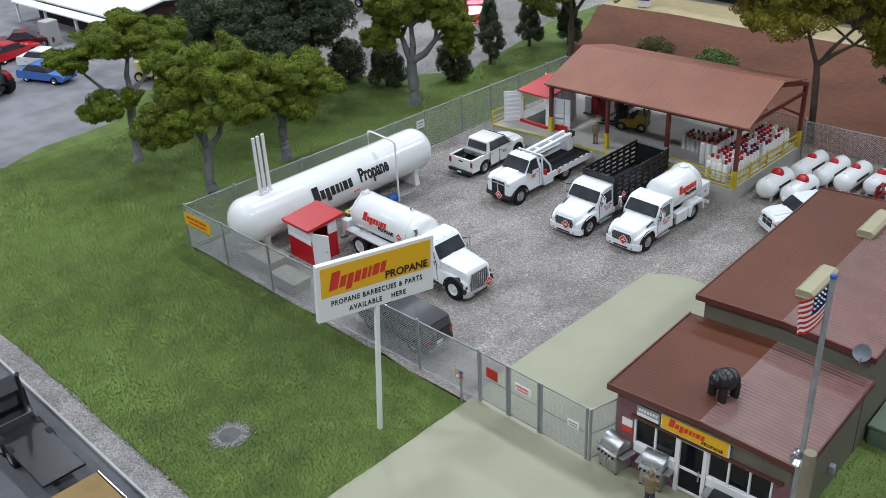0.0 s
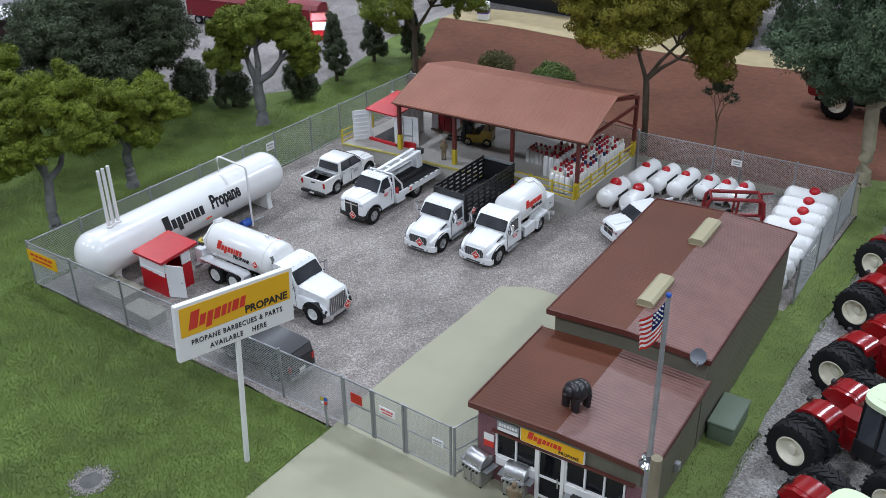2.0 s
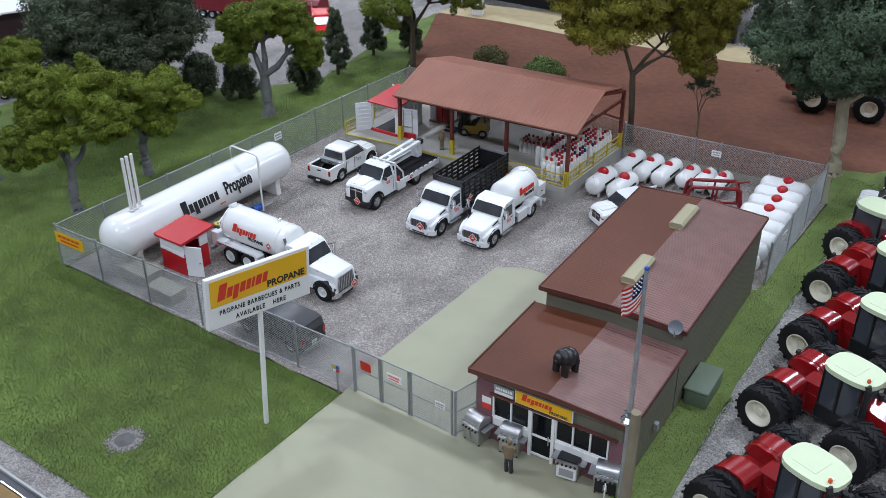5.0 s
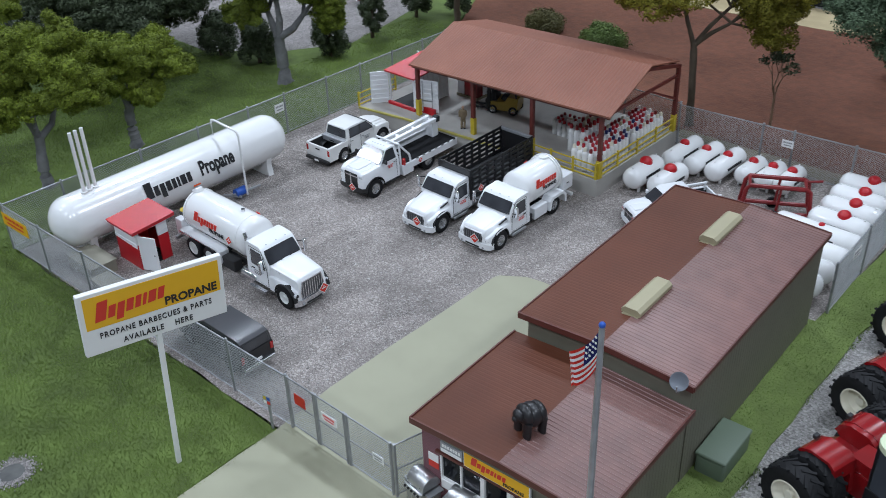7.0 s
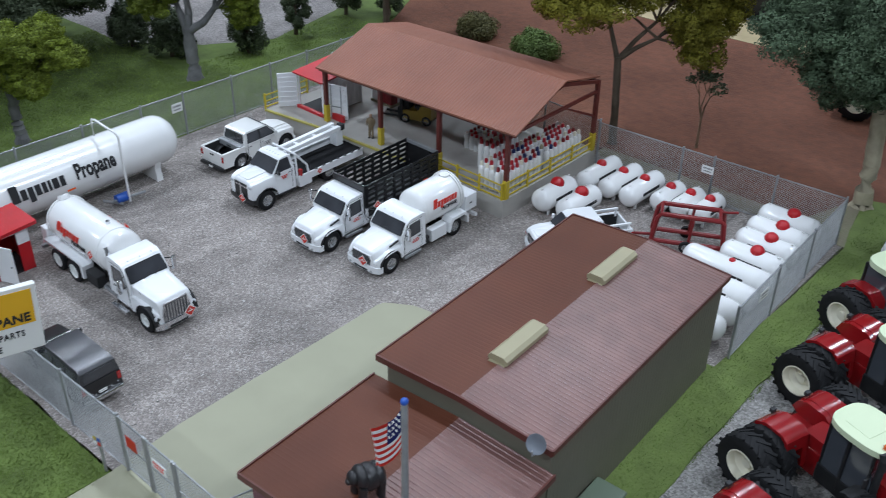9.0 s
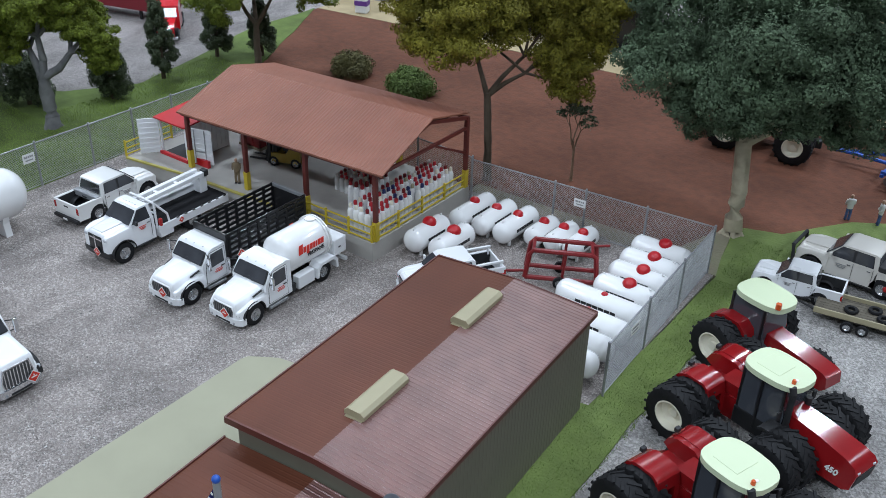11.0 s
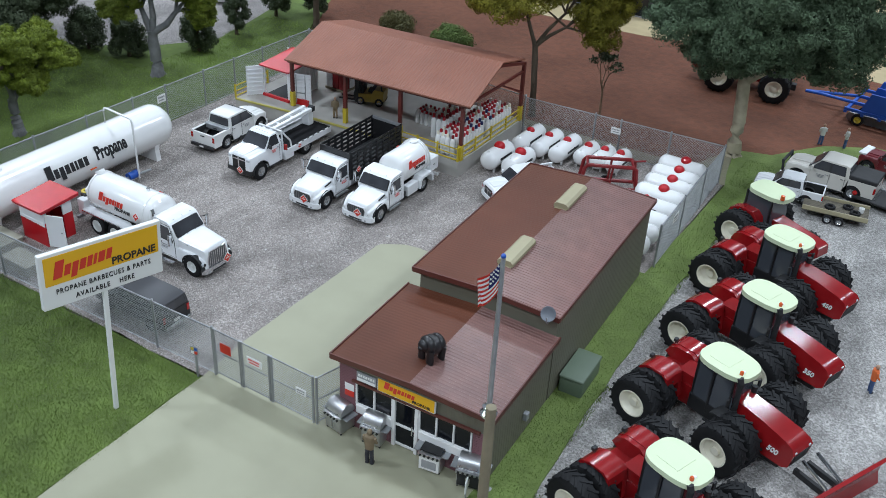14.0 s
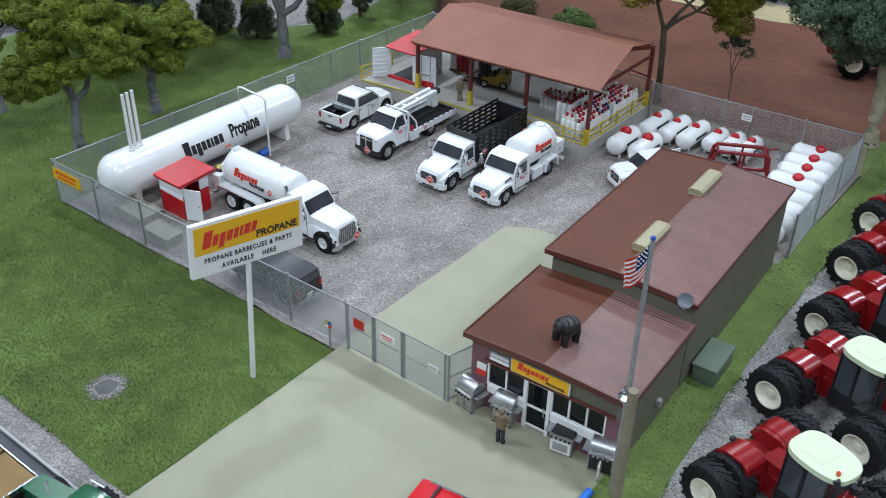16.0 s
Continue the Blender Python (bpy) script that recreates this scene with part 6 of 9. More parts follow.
# red tubular trailer frame between the tanks
fr = thing("tank_trailer", -19.6, 91.3, 0, 28, label="red tubular steel tank trailer standing empty", category="trailer")
for sd in (1, -1):
    part("side_frame", tube(B(), [(-3.2, sd * 1.0, 0.7), (-2.9, sd * 1.0, 3.0), (-2.6, sd * 1.0, 3.4), (2.4, sd * 1.0, 3.4), (2.75, sd * 1.0, 3.15), (3.0, sd * 1.0, 0.7)], 0.22, n=8), DARKREDTUBE, fr, smooth=True)
    part("floor_rail", tube(B(), [(-3.2, sd * 1.0, 0.7), (3.0, sd * 1.0, 0.7)], 0.22, n=8), DARKREDTUBE, fr, smooth=True)
    part("upright", tube(B(), [(0, sd * 1.0, 0.7), (0.2, sd * 1.0, 3.4)], 0.13, n=8), DARKREDTUBE, fr, smooth=True)
    wheel(fr, -0.2, sd * 1.35, sd, 0.55, 0.35)
for xx, z in ((-3.2, 0.7), (3.0, 0.7), (2.4, 3.4), (-2.6, 3.4)):
    part("cross_bar", tube(B(), [(xx, -1.0, z), (xx, 1.0, z)], 0.15, n=8), DARKREDTUBE, fr, smooth=True)
part("draw_bar", tube(B(), [(-3.2, 0, 0.7), (-5.0, 0, 0.5)], 0.14, n=8), DARKREDTUBE, fr, smooth=True)
part("top_arm", tube(B(), [(2.4, 0.6, 3.4), (3.9, 0.6, 3.6)], 0.12, n=8), DARKREDTUBE, fr, smooth=True)

# ---- shed contents ----
CAPRED = material("cap_red", (0.42, 0.02, 0.03), 0.4, var=0.15, scale=90)
CAPS = [CAPRED, CAPRED, CAPRED, DARKREDTUBE, SIGNWHITE, CREAM]
NAVYROW = [BLUECAP, SIGNWHITE, BLUECAP, CAPRED, BEIGE]


def cylinder_template(r, h, cap):
    t = thing("gas_cylinder", 0, 0, PZ, label="white upright gas cylinder with a coloured cap", category="gas cylinder", group="gas cylinders")
    part("body", lathe(B(), [(0, 0), (r * 0.92, 0), (r, 0.06), (r, h * 0.78), (r * 0.8, h * 0.88), (r * 0.4, h * 0.93), (0, h * 0.94)], n=12), TANKWHITE, t, smooth=True)
    part("cap", lathe(B(), [(r * 0.36, h * 0.9), (r * 0.56, h * 0.93), (r * 0.56, h * 1.06), (r * 0.4, h * 1.1), (0, h * 1.1)], n=10), cap, t, smooth=True)
    return t


rnd = random.Random(5)
for h, r, xs, ys in ((2.25, 0.31, [-38.1 + 0.66 * k for k in range(5)], [84.6 + 0.66 * k for k in range(19)]), (2.7, 0.33, [-40.5 + 0.7 * k for k in range(3)], [87.4 + 0.7 * k for k in range(6)]), (1.6, 0.29, [-44.2 + 0.62 * k for k in range(4)], [89.6 + 0.62 * k for k in range(4)])):
    base = {}
    for y in ys:
        for x in xs:
            if rnd.random() < 0.03:
                continue
            cap = rnd.choice(NAVYROW if 87.5 < y < 94 and x > -37.5 and (x * 3 + y) % 3 < 1.6 else CAPS)
            q = (x + rnd.uniform(-0.03, 0.03), y + rnd.uniform(-0.03, 0.03))
            if cap not in base:
                base[cap] = cylinder_template(r, h, cap)
                base[cap].matrix_basis = pose(q[0] * C, q[1] * C, PZ * C)
            else:
                copy_thing(base[cap], pose(q[0] * C, q[1] * C, PZ * C, 0, 0, rnd.uniform(0, 360)))

# red-roofed white container, open at both ends
con = thing("storage_container", -61.6, 84.3, PZ, 0, label="white storage container with red roof, doors standing open", category="container")
part("side_wall", box(B(), 1.5, 1.62, 0.25, 5.8, 0.1, 4.0), WHITE, con)
for k in range(9):
    part("wall_rib", box(B(), 1.62, 1.7, 0.5 + 0.6 * k, 0.8 + 0.6 * k, 0.25, 3.9, 0.02), WHITE, con)
for xx, yy in ((-2.4, 0.1), (1.45, 0.1), (-2.4, 5.6), (1.45, 5.6)):
    part("corner_post", box(B(), xx, xx + 0.2, yy, yy + 0.2, 0.02, 4.0, 0.02), WHITE, con)
part("roof", bevel_all(prism(B(), [(-0.3, 3.95), (6.1, 4.35), (6.1, 4.5), (-0.3, 4.1)], -2.7, 2.0, "x"), 0.03, 1), RED, con, "red container roof")
part("floor", box(B(), -2.3, 1.5, 0.25, 5.7, 0.02, 0.1), MATTBLACK, con, "black floor mat")
part("sill", box(B(), -2.45, 1.75, -0.15, 0.24, 0.0, 0.34, 0.03), RED, con, "red door sill")
part("kerb", box(B(), 1.75, 4.3, 0.4, 0.75, 0.0, 0.75, 0.03), RED, con, "red kerb under the door")


def container_door(at, w):
    d = part("door", box(B(), 0, w, -0.07, 0.07, 0.15, 3.95, 0.02), WHITE, con, "white ribbed container door, open", at=at)
    for k in range(6):
        for f in (-1, 1):
            part("rib", box(B(), 0.15, w - 0.12, f * 0.085 - 0.035, f * 0.085 + 0.035, 0.5 + 0.56 * k, 0.74 + 0.56 * k, 0.03), WHITE, d)
    for xx in (w * 0.35, w * 0.75):
        part("lock_bar", cyl(B(), (xx, -0.16, 0.2), (xx, -0.16, 3.9), 0.05, n=8), STEEL, d)
    part("lock_handle", box(B(), w * 0.35, w * 0.75, -0.2, -0.14, 1.5, 1.6), STEEL, d)


container_door((-2.4, 0.05, 0, 0, 0, 231), 2.1)
container_door((1.65, 0.15, 0, 0, 0, 20), 2.9)
container_door((-2.4, 5.8, 0, 0, 0, 150), 2.0)
yp = thing("yellow_hopper", -64.6, 92.6, PZ, 20, label="bright yellow bin behind the open container", category="bin")
part("body", bevel_all(prism(B(), [(-1.3, 0.3), (1.1, 0.3), (1.6, 1.8), (-1.6, 1.8)], -1.0, 1.0, "y"), 0.08, 2), YELLOW, yp)
part("base", box(B(), -1.1, 1.0, -0.8, 0.8, 0, 0.3), MATTBLACK, yp)
for gx, gy, n in ((-57.9, 92.2, 3), (-57.4, 95.6, 4)):
    pal = thing("stacked_goods", gx, gy, PZ, 0, label="red and white goods stacked on a pallet", category="goods", group="pallet goods")
    part("pallet", box(B(), -1.6, 1.6, -1.2, 1.2, 0, 0.25), WOOD, pal)
    for k in range(3):
        for j in range(2):
            part("crate", box(B(), -1.5 + k * 1.02, -0.55 + k * 1.02, -1.1 + j * 1.1, -0.1 + j * 1.1, 0.25, 2.6 - 0.3 * ((k + j + n) % 2), 0.05), DARKREDTUBE if (k + j + n) % 3 else WHITE, pal)

# Forklift yellow, darkened: the shed roof's shade is in the colour.
FORKYELLOW = material("shaded_fork_yellow", (0.30, 0.20, 0.015), 0.45, var=0.15, scale=90)
fl = thing("forklift", -52.2, 90.8, PZ, 200, label="yellow and black forklift parked in the shed", category="forklift", size=1.2)
part("body", bevel_all(prism(B(), [(-1.6, 0.4), (1.0, 0.4), (1.0, 1.2), (-0.4, 1.3), (-0.7, 1.8), (-1.7, 1.7)], -0.9, 0.9, "y"), 0.12, 2), FORKYELLOW, fl, smooth=True)
part("engine_cover", box(B(), -1.2, -0.2, -0.75, 0.75, 1.25, 1.75, 0.1), MATTBLACK, fl)
part("dash", box(B(), 0.5, 1.0, -0.7, 0.7, 1.15, 2.1, 0.08), MATTBLACK, fl)
part("seat", box(B(), -0.6, 0.1, -0.5, 0.5, 1.3, 1.6, 0.08), MATTBLACK, fl)
part("mast", box(box(B(), 1.1, 1.4, -0.75, -0.5, 0.1, 4.2), 1.1, 1.4, 0.5, 0.75, 0.1, 4.2), MATTBLACK, fl)
part("carriage", box(B(), 1.4, 1.55, -0.8, 0.8, 0.3, 1.3), MATTBLACK, fl)
for sd in (1, -1):
    part("fork", box(B(), 1.5, 3.2, sd * 0.45 - 0.1, sd * 0.45 + 0.1, 0.25, 0.35), MATTBLACK, fl)
    part("roof_post", tube(B(), [(0.9, sd * 0.8, 1.2), (0.6, sd * 0.75, 3.3), (-1.2, sd * 0.75, 3.4), (-1.5, sd * 0.8, 1.7)], 0.08, n=6), MATTBLACK, fl)
    for ax in (0.8, -1.2):
        wheel(fl, ax, sd * 0.8, sd, 0.45, 0.3)
part("roof_guard", box(B(), -1.2, 0.6, -0.75, 0.75, 3.33, 3.42), MATTBLACK, fl)


def figure(x, y, z, rz, mats, label, h=2.85):
    """A small standing model figure as one plain mesh: legs, torso, arms and head as smooth blobs."""
    bm = B()
    s = h / 2.85
    for sd in (1, -1):
        tube(bm, [(0.05, sd * 0.17, 0.0), (0, sd * 0.17, 0.7), (0, sd * 0.13, 1.35)], [0.13, 0.14, 0.17], n=8, mi=0)
        ball(bm, (0.1, sd * 0.18, 0.07), 0.13, (1.7, 1, 0.6), n=8, mi=2)
        tube(bm, [(0, sd * 0.36, 2.25), (0.08, sd * 0.43, 1.85), (0.3, sd * 0.36, 1.6)], [0.11, 0.1, 0.08], n=8, mi=1)
    lathe(bm, [(0, 1.25), (0.28, 1.3), (0.3, 1.6), (0.36, 2.1), (0.3, 2.32), (0.1, 2.42), (0, 2.42)], Matrix.Diagonal((0.75, 1.1, 1, 1)), n=14, mi=1)
    ball(bm, (0.02, 0, 2.62), 0.2, (0.95, 0.85, 1.15), n=10, mi=3)
    bm.transform(Matrix.Scale(s, 4))
    ob = part("figurine", bm, mats, smooth=True, at=(x, y, z, 0, 0, rz))
    return tagged(ob, label, "figurine", "model figures")


TANCLOTH = material("tan_cloth", (0.20, 0.15, 0.09), 0.8, var=0.2, scale=200)
DARKCLOTH = material("dark_cloth", (0.035, 0.035, 0.045), 0.8, var=0.2, scale=200)
JEANS = material("blue_cloth", (0.05, 0.09, 0.20), 0.8, var=0.2, scale=200)
PALECLOTH = material("pale_cloth", (0.55, 0.55, 0.52), 0.8, var=0.1, scale=200)
ORANGECLOTH = material("orange_cloth", (0.62, 0.13, 0.03), 0.8, var=0.1, scale=200)
PLAINTAN = material("plain_tan", (0.40, 0.24, 0.16), 0.6)
figure(-16.0, 41.4, 0.06, 100, [DARKCLOTH, TANCLOTH, MATTBLACK, TANCLOTH], "small figurine in a tan coat facing the grills", 3.3)
figure(-52.7, 84.4, PZ, -60, [TANCLOTH, TANCLOTH, MATTBLACK, PLAINTAN], "small tan figurine on the platform edge", 2.7)
figure(-2.9, 119.2, -0.06, 120, [JEANS, PALECLOTH, MATTBLACK, PLAINTAN], "small figurine in jeans and a white shirt")
figure(-0.1, 119.9, -0.06, 200, [JEANS, PALECLOTH, MATTBLACK, PLAINTAN], "small figurine in jeans and a grey shirt")
figure(12.9, 72.2, -0.08, 30, [JEANS, ORANGECLOTH, MATTBLACK, PLAINTAN], "small figurine in jeans and an orange shirt")

# black animal statue on the office roof
bm = B()
ball(bm, (0.1, 0, 1.3), 0.82, (1.3, 0.95, 0.95), n=18)
ball(bm, (0.75, 0, 1.45), 0.72, (0.95, 1.0, 1.0), n=16)
ball(bm, (-0.65, 0, 1.25), 0.74, (0.95, 1.0, 1.0), n=16)
ball(bm, (1.45, 0, 1.6), 0.44, (1.05, 0.95, 0.95), n=14)
ball(bm, (1.8, 0, 1.45), 0.24, (1.2, 0.9, 0.8), n=10)
for xx in (0.9, -0.75):
    for sd in (1, -1):
        tube(bm, [(xx, sd * 0.42, 1.2), (xx + 0.05, sd * 0.45, 0.5), (xx + 0.1, sd * 0.45, 0.0)], [0.38, 0.32, 0.33], n=12)
st = part("statue", bm, STATUEM, smooth=True, at=(-14.6, 47.2, 6.78, 0, 0, -108))
st.scale = (0.66, 1.05, 0.98)
tagged(st, "black animal statue standing on the office roof", "statue")

# ---- flagpole, post and small things in front ----
pole = thing("flagpole", -7.15, 42.3, 0, 0, label="slim grey flagpole with a hanging striped flag", category="flagpole")
part("mast", cyl(B(), (0, 0, -0.2), (0, 0, 20.9), 0.22, 0.14, n=12), STEEL, pole, smooth=True)
part("finial", ball(B(), (0, 0, 20.95), 0.17, n=10), BLUE, pole, "blue pole tip", smooth=True)
part("lamp_ring", lathe(B(), [(0.2, 8.7), (0.55, 8.75), (0.6, 8.95), (0.35, 9.2), (0.45, 9.45), (0.2, 9.6)], n=14), CHROME, pole, smooth=True)


def flag_strip(u0, u1, v0, v1, mat, name, off=0.0):
    """A piece of the drooping flag; u along the fly, v down the hoist."""
    bm = B()
    nu = 10
    grid = []
    for k in range(nu + 1):
        u = u0 + (u1 - u0) * k / nu
        row = []
        for v in (v0, v1):
            x = -1.15 * u * (1 - 0.12 * v)
            y = 0.32 * math.sin(u * 7.0 + v * 1.1) * u + off - 0.8 * u
            z = 20.5 - 2.1 * v - 1.55 * u - 0.22 * math.sin(u * 5)
            row.append(bm.verts.new((x - 0.15, y, z)))
        grid.append(row)
    for a, b in zip(grid, grid[1:]):
        bm.faces.new((a[0], b[0], b[1], a[1]))
    bmesh.ops.solidify(bm, geom=bm.faces[:], thickness=0.03)
    return part(name, bm, mat, pole, smooth=True)


for k in range(13):
    flag_strip(0.0 if k > 6 else 0.42, 1.0, k / 13, (k + 1) / 13, REDINK if k % 2 == 0 else SIGNWHITE, "stripe")
flag_strip(0.0, 0.42, 0.0, 7 / 13, NAVY, "canton")
for k in range(12):
    u, v = 0.06 + 0.1 * (k % 4), 0.07 + 0.15 * (k // 4)
    for off in (-0.05, 0.05):
        x = -1.15 * u * (1 - 0.12 * v) - 0.15
        y = 0.32 * math.sin(u * 7.0 + v * 1.1) * u - 0.8 * u + off
        z = 20.5 - 2.1 * v - 1.55 * u - 0.22 * math.sin(u * 5)
        part("star", ball(B(), (x, y, z), 0.07, (1, 0.4, 1), n=6), SIGNWHITE, pole)

wp = thing("timber_post", -5.75, 39.8, 0, 0, label="weathered round timber post on the grass edge", category="post")
part("shaft", cyl(B(), (0, 0, -0.3), (0, 0, 11.9), 0.38, 0.33, n=14), WOOD, wp, smooth=True)
bt = thing("parking_stop", -8.25, 39.5, 0.36, 0, label="round bright blue parking stop on the concrete edge", category="parking stop")
part("bar", bevel_all(cyl(B(), (0.05, -1.8, 0), (-0.05, 1.8, 0), 0.3, n=14), 0.05, 1, 40), BLUEBAR, bt, smooth=True)
ws = thing("stake_sign", -8.5, 42.6, 0, 20, label="small white sign on a thin stake", category="sign")
part("stake", cyl(B(), (0, 0, -0.1), (0, 0, 1.7), 0.05, n=6), STEEL, ws)
part("plate", box(B(), -0.05, 0.05, -0.35, 0.35, 0.7, 1.75, 0.02), SIGNWHITE, ws)


def grill(x, y, rz, label, wide=2.6, oven=False, dark=False):
    t = thing("barbecue_grill", x, y, 0.06, rz, label=label, category="grill", group="barbecue grills")
    w = wide / 2
    cab = part("cabinet", box(B(), -w * 0.62, w * 0.62, -0.75, 0.75, 0.15, 1.5, 0.06), GRILLSTEEL, t)
    for sd in (1, -1):
        part("cabinet_door", box(B(), sd * w * 0.31 - w * 0.27, sd * w * 0.31 + w * 0.27, -0.8, -0.76, 0.25, 1.4, 0.02), MATTBLACK if dark else GRILLSTEEL, cab)
        part("door_handle", box(B(), sd * 0.12 - 0.03, sd * 0.12 + 0.03, -0.86, -0.8, 0.5, 1.1), CHROME, cab)
        part("side_shelf", box(B(), sd * w * 0.66 - w * 0.34 * (sd < 0), sd * w * 0.66 + w * 0.34 * (sd > 0), -0.6, 0.6, 1.55, 1.65, 0.02), STEEL, t)
    part("control_panel", box(B(), -w * 0.66, w * 0.66, -0.95, -0.7, 1.45, 1.75, 0.04), GRILLSTEEL, t)
    for k in range(5):
        xx = -w * 0.5 + k * w * 0.25
        part("knob", cyl(B(), (xx, -1.05, 1.6), (xx, -0.93, 1.6), 0.09, n=8), MATTBLACK, t)
    pr = [(-0.75, 1.75)] + [(-0.75 + 0.75 - 0.75 * math.cos(a), 1.75 + 0.85 * math.sin(a)) for a in [k * math.pi / 10 for k in range(1, 10)]] + [(0.75, 1.75)]
    if oven:
        part("grate", box(B(), -w * 0.6, w * 0.6, -0.65, 0.7, 1.74, 1.8), MATTBLACK, t)
        od = part("oven_door", box(B(), -w * 0.58, w * 0.58, -0.9, -0.82, 0.22, 1.42, 0.03), SIGNWHITE, t, "white oven door with a window")
        part("oven_window", box(B(), -w * 0.42, w * 0.42, -0.93, -0.89, 0.45, 1.15, 0.01), GREY, od)
        part("back_lid", box(B(), -w * 0.62, w * 0.62, 0.6, 0.85, 1.7, 2.7, 0.1), GRILLSTEEL, t)
    else:
        ld = part("lid", bevel_all(prism(B(), pr, -w * 0.62, w * 0.62, "x"), 0.04, 1), GRILLSTEEL, t, smooth=True)
        part("lid_handle", tube(B(), [(-w * 0.45, -0.75, 2.1), (-w * 0.45, -0.95, 2.1), (w * 0.45, -0.95, 2.1), (w * 0.45, -0.75, 2.1)], 0.045, n=6), CHROME, ld)
    for sx in (1, -1):
        for sy in (1, -1):
            part("leg", box(B(), sx * w * 0.55 - 0.06, sx * w * 0.55 + 0.06, sy * 0.65 - 0.06, sy * 0.65 + 0.06, -0.02, 0.2), MATTBLACK, t)
    return t


grill(-20.1, 43.3, -8, "stainless steel barbecue grill with its lid closed beside the gate")
grill(-17.1, 43.7, 6, "stainless steel barbecue grill with a curved lid")
grill(-12.1, 43.95, 10, "stainless steel cooking range with a white oven door", 2.7, True)
grill(-9.0, 44.1, 14, "stainless steel barbecue grill with a dark cabinet", 2.8, dark=True)

# small signs on the fence
def fence_sign(x, y, z, rz, w, h, mat, label, bars=None):
    t = thing("fence_sign", x, y, z, rz, label=label, category="sign", group="fence signs")
    part("plate", box(B(), -w / 2, w / 2, -0.16, -0.11, -h / 2, h / 2, 0.01), mat, t)
    part("wire_tie", box(B(), -w * 0.3, w * 0.3, -0.11, 0.02, h * 0.25, h * 0.35), STEEL, t)
    if bars:
        bm = B()
        for k in range(5):
            box(bm, -w * 0.38 + k * w * 0.155, -w * 0.38 + k * w * 0.155 + w * 0.12, -0.18, -0.155, h * 0.08, h * 0.28)
        box(bm, -w * 0.32, w * 0.32, -0.18, -0.155, -h * 0.25, -h * 0.12)
        part("writing", bm, bars, t, "unreadable writing as plain bars")


fence_sign(-30.5, 42.25, 3.4, 0, 1.1, 0.9, REDINK, "small solid red warning sign wired to the gate")
fence_sign(-27.5, 42.25, 3.5, 0, 1.5, 0.7, SIGNWHITE, "small white sign with red writing on the gate", REDINK)
fence_sign(-22.9, 42.25, 2.9, 0, 1.0, 0.6, SIGNWHITE, "small white sign low on the gate", GREYINK)
fence_sign(-68.7, 41.2, 3.5, 1.6, 4.4, 1.3, AMBER, "long amber sign with a red mark on the front fence", REDINK)
fence_sign(-70.15, 73.0, 3.5, 90, 1.3, 1.0, SIGNWHITE, "small white sign on the fence below the trees", GREYINK)
fence_sign(-22.6, 99.5, 3.4, 4, 1.2, 0.8, SIGNWHITE, "small white sign on the back fence", GREYINK)
fence_sign(-9.4, 84.0, 3.4, 90, 1.5, 0.9, SIGNWHITE, "small white sign on the side fence", GREYINK)
wsn = thing("sign_stand", -33.0, 41.3, 0, 10, label="small hazard sign on a short post by the gate", category="sign")
part("post", cyl(B(), (0, 0, -0.2), (0, 0, 2.6), 0.1, n=8), STEEL, wsn, smooth=True)
part("plate", box(B(), -0.36, 0.36, -0.16, -0.1, 2.36, 3.16, 0.02), GREYINK, wsn)
for k, m in enumerate((SIGNWHITE, REDINK, YELLOW, BLUE)):
    part("symbol", bevel_all(box(B(), -0.3 + 0.32 * (k % 2), -0.02 + 0.32 * (k % 2), -0.19, -0.15, 2.44 + 0.36 * (k // 2), 2.72 + 0.36 * (k // 2)), 0.04, 1), m, wsn)

# manhole in the lawn
RINGM = vary_pieces(material("ring_stones", (0.27, 0.25, 0.24), 0.9), 0.5)
COVERM = material("cast_cover", (0.09, 0.09, 0.085), 0.7, var=0.3, scale=120, bump=0.4)
mh = thing("manhole", -43.2, 26.9, 0.02, 0, label="round grey manhole cover ringed with pale gravel", category="manhole")
part("cover", lathe(B(), [(0, 0.05), (0.8, 0.05), (0.88, 0.03), (0.88, 0), (0, 0)], n=28), COVERM, mh)
bm = B()
rnd = random.Random(3)
for k in range(900):
    a, r = rnd.uniform(0, 2 * math.pi), 0.85 + abs(rnd.gauss(0, 0.38))
    s = rnd.uniform(0.02, 0.055)
    box(bm, -s, s, -s, s, -s, s * 0.8, m=Matrix.Translation((r * math.cos(a), r * math.sin(a), 0.045)) @ Euler((rnd.random() * 3, rnd.random() * 3, rnd.random() * 3)).to_matrix().to_4x4())
tagged(part("gravel_ring", bm, RINGM, mh), kind="stuff")

# ---- articulated tractors on the gravel ----
def lug_wheel(parent, x, y, side, r, w, rim, name="wheel", deep=0.35):
    return wheel(parent, x, y, side, r, w, rim=rim, rim_r=0.56, lugs=18, deep=deep, name=name)


BADGE = material("badge_white", (0.75, 0.75, 0.73), 0.4)
CABGLASS = material("cab_glass", (0.058, 0.064, 0.075), 0.08, coat=0.5)


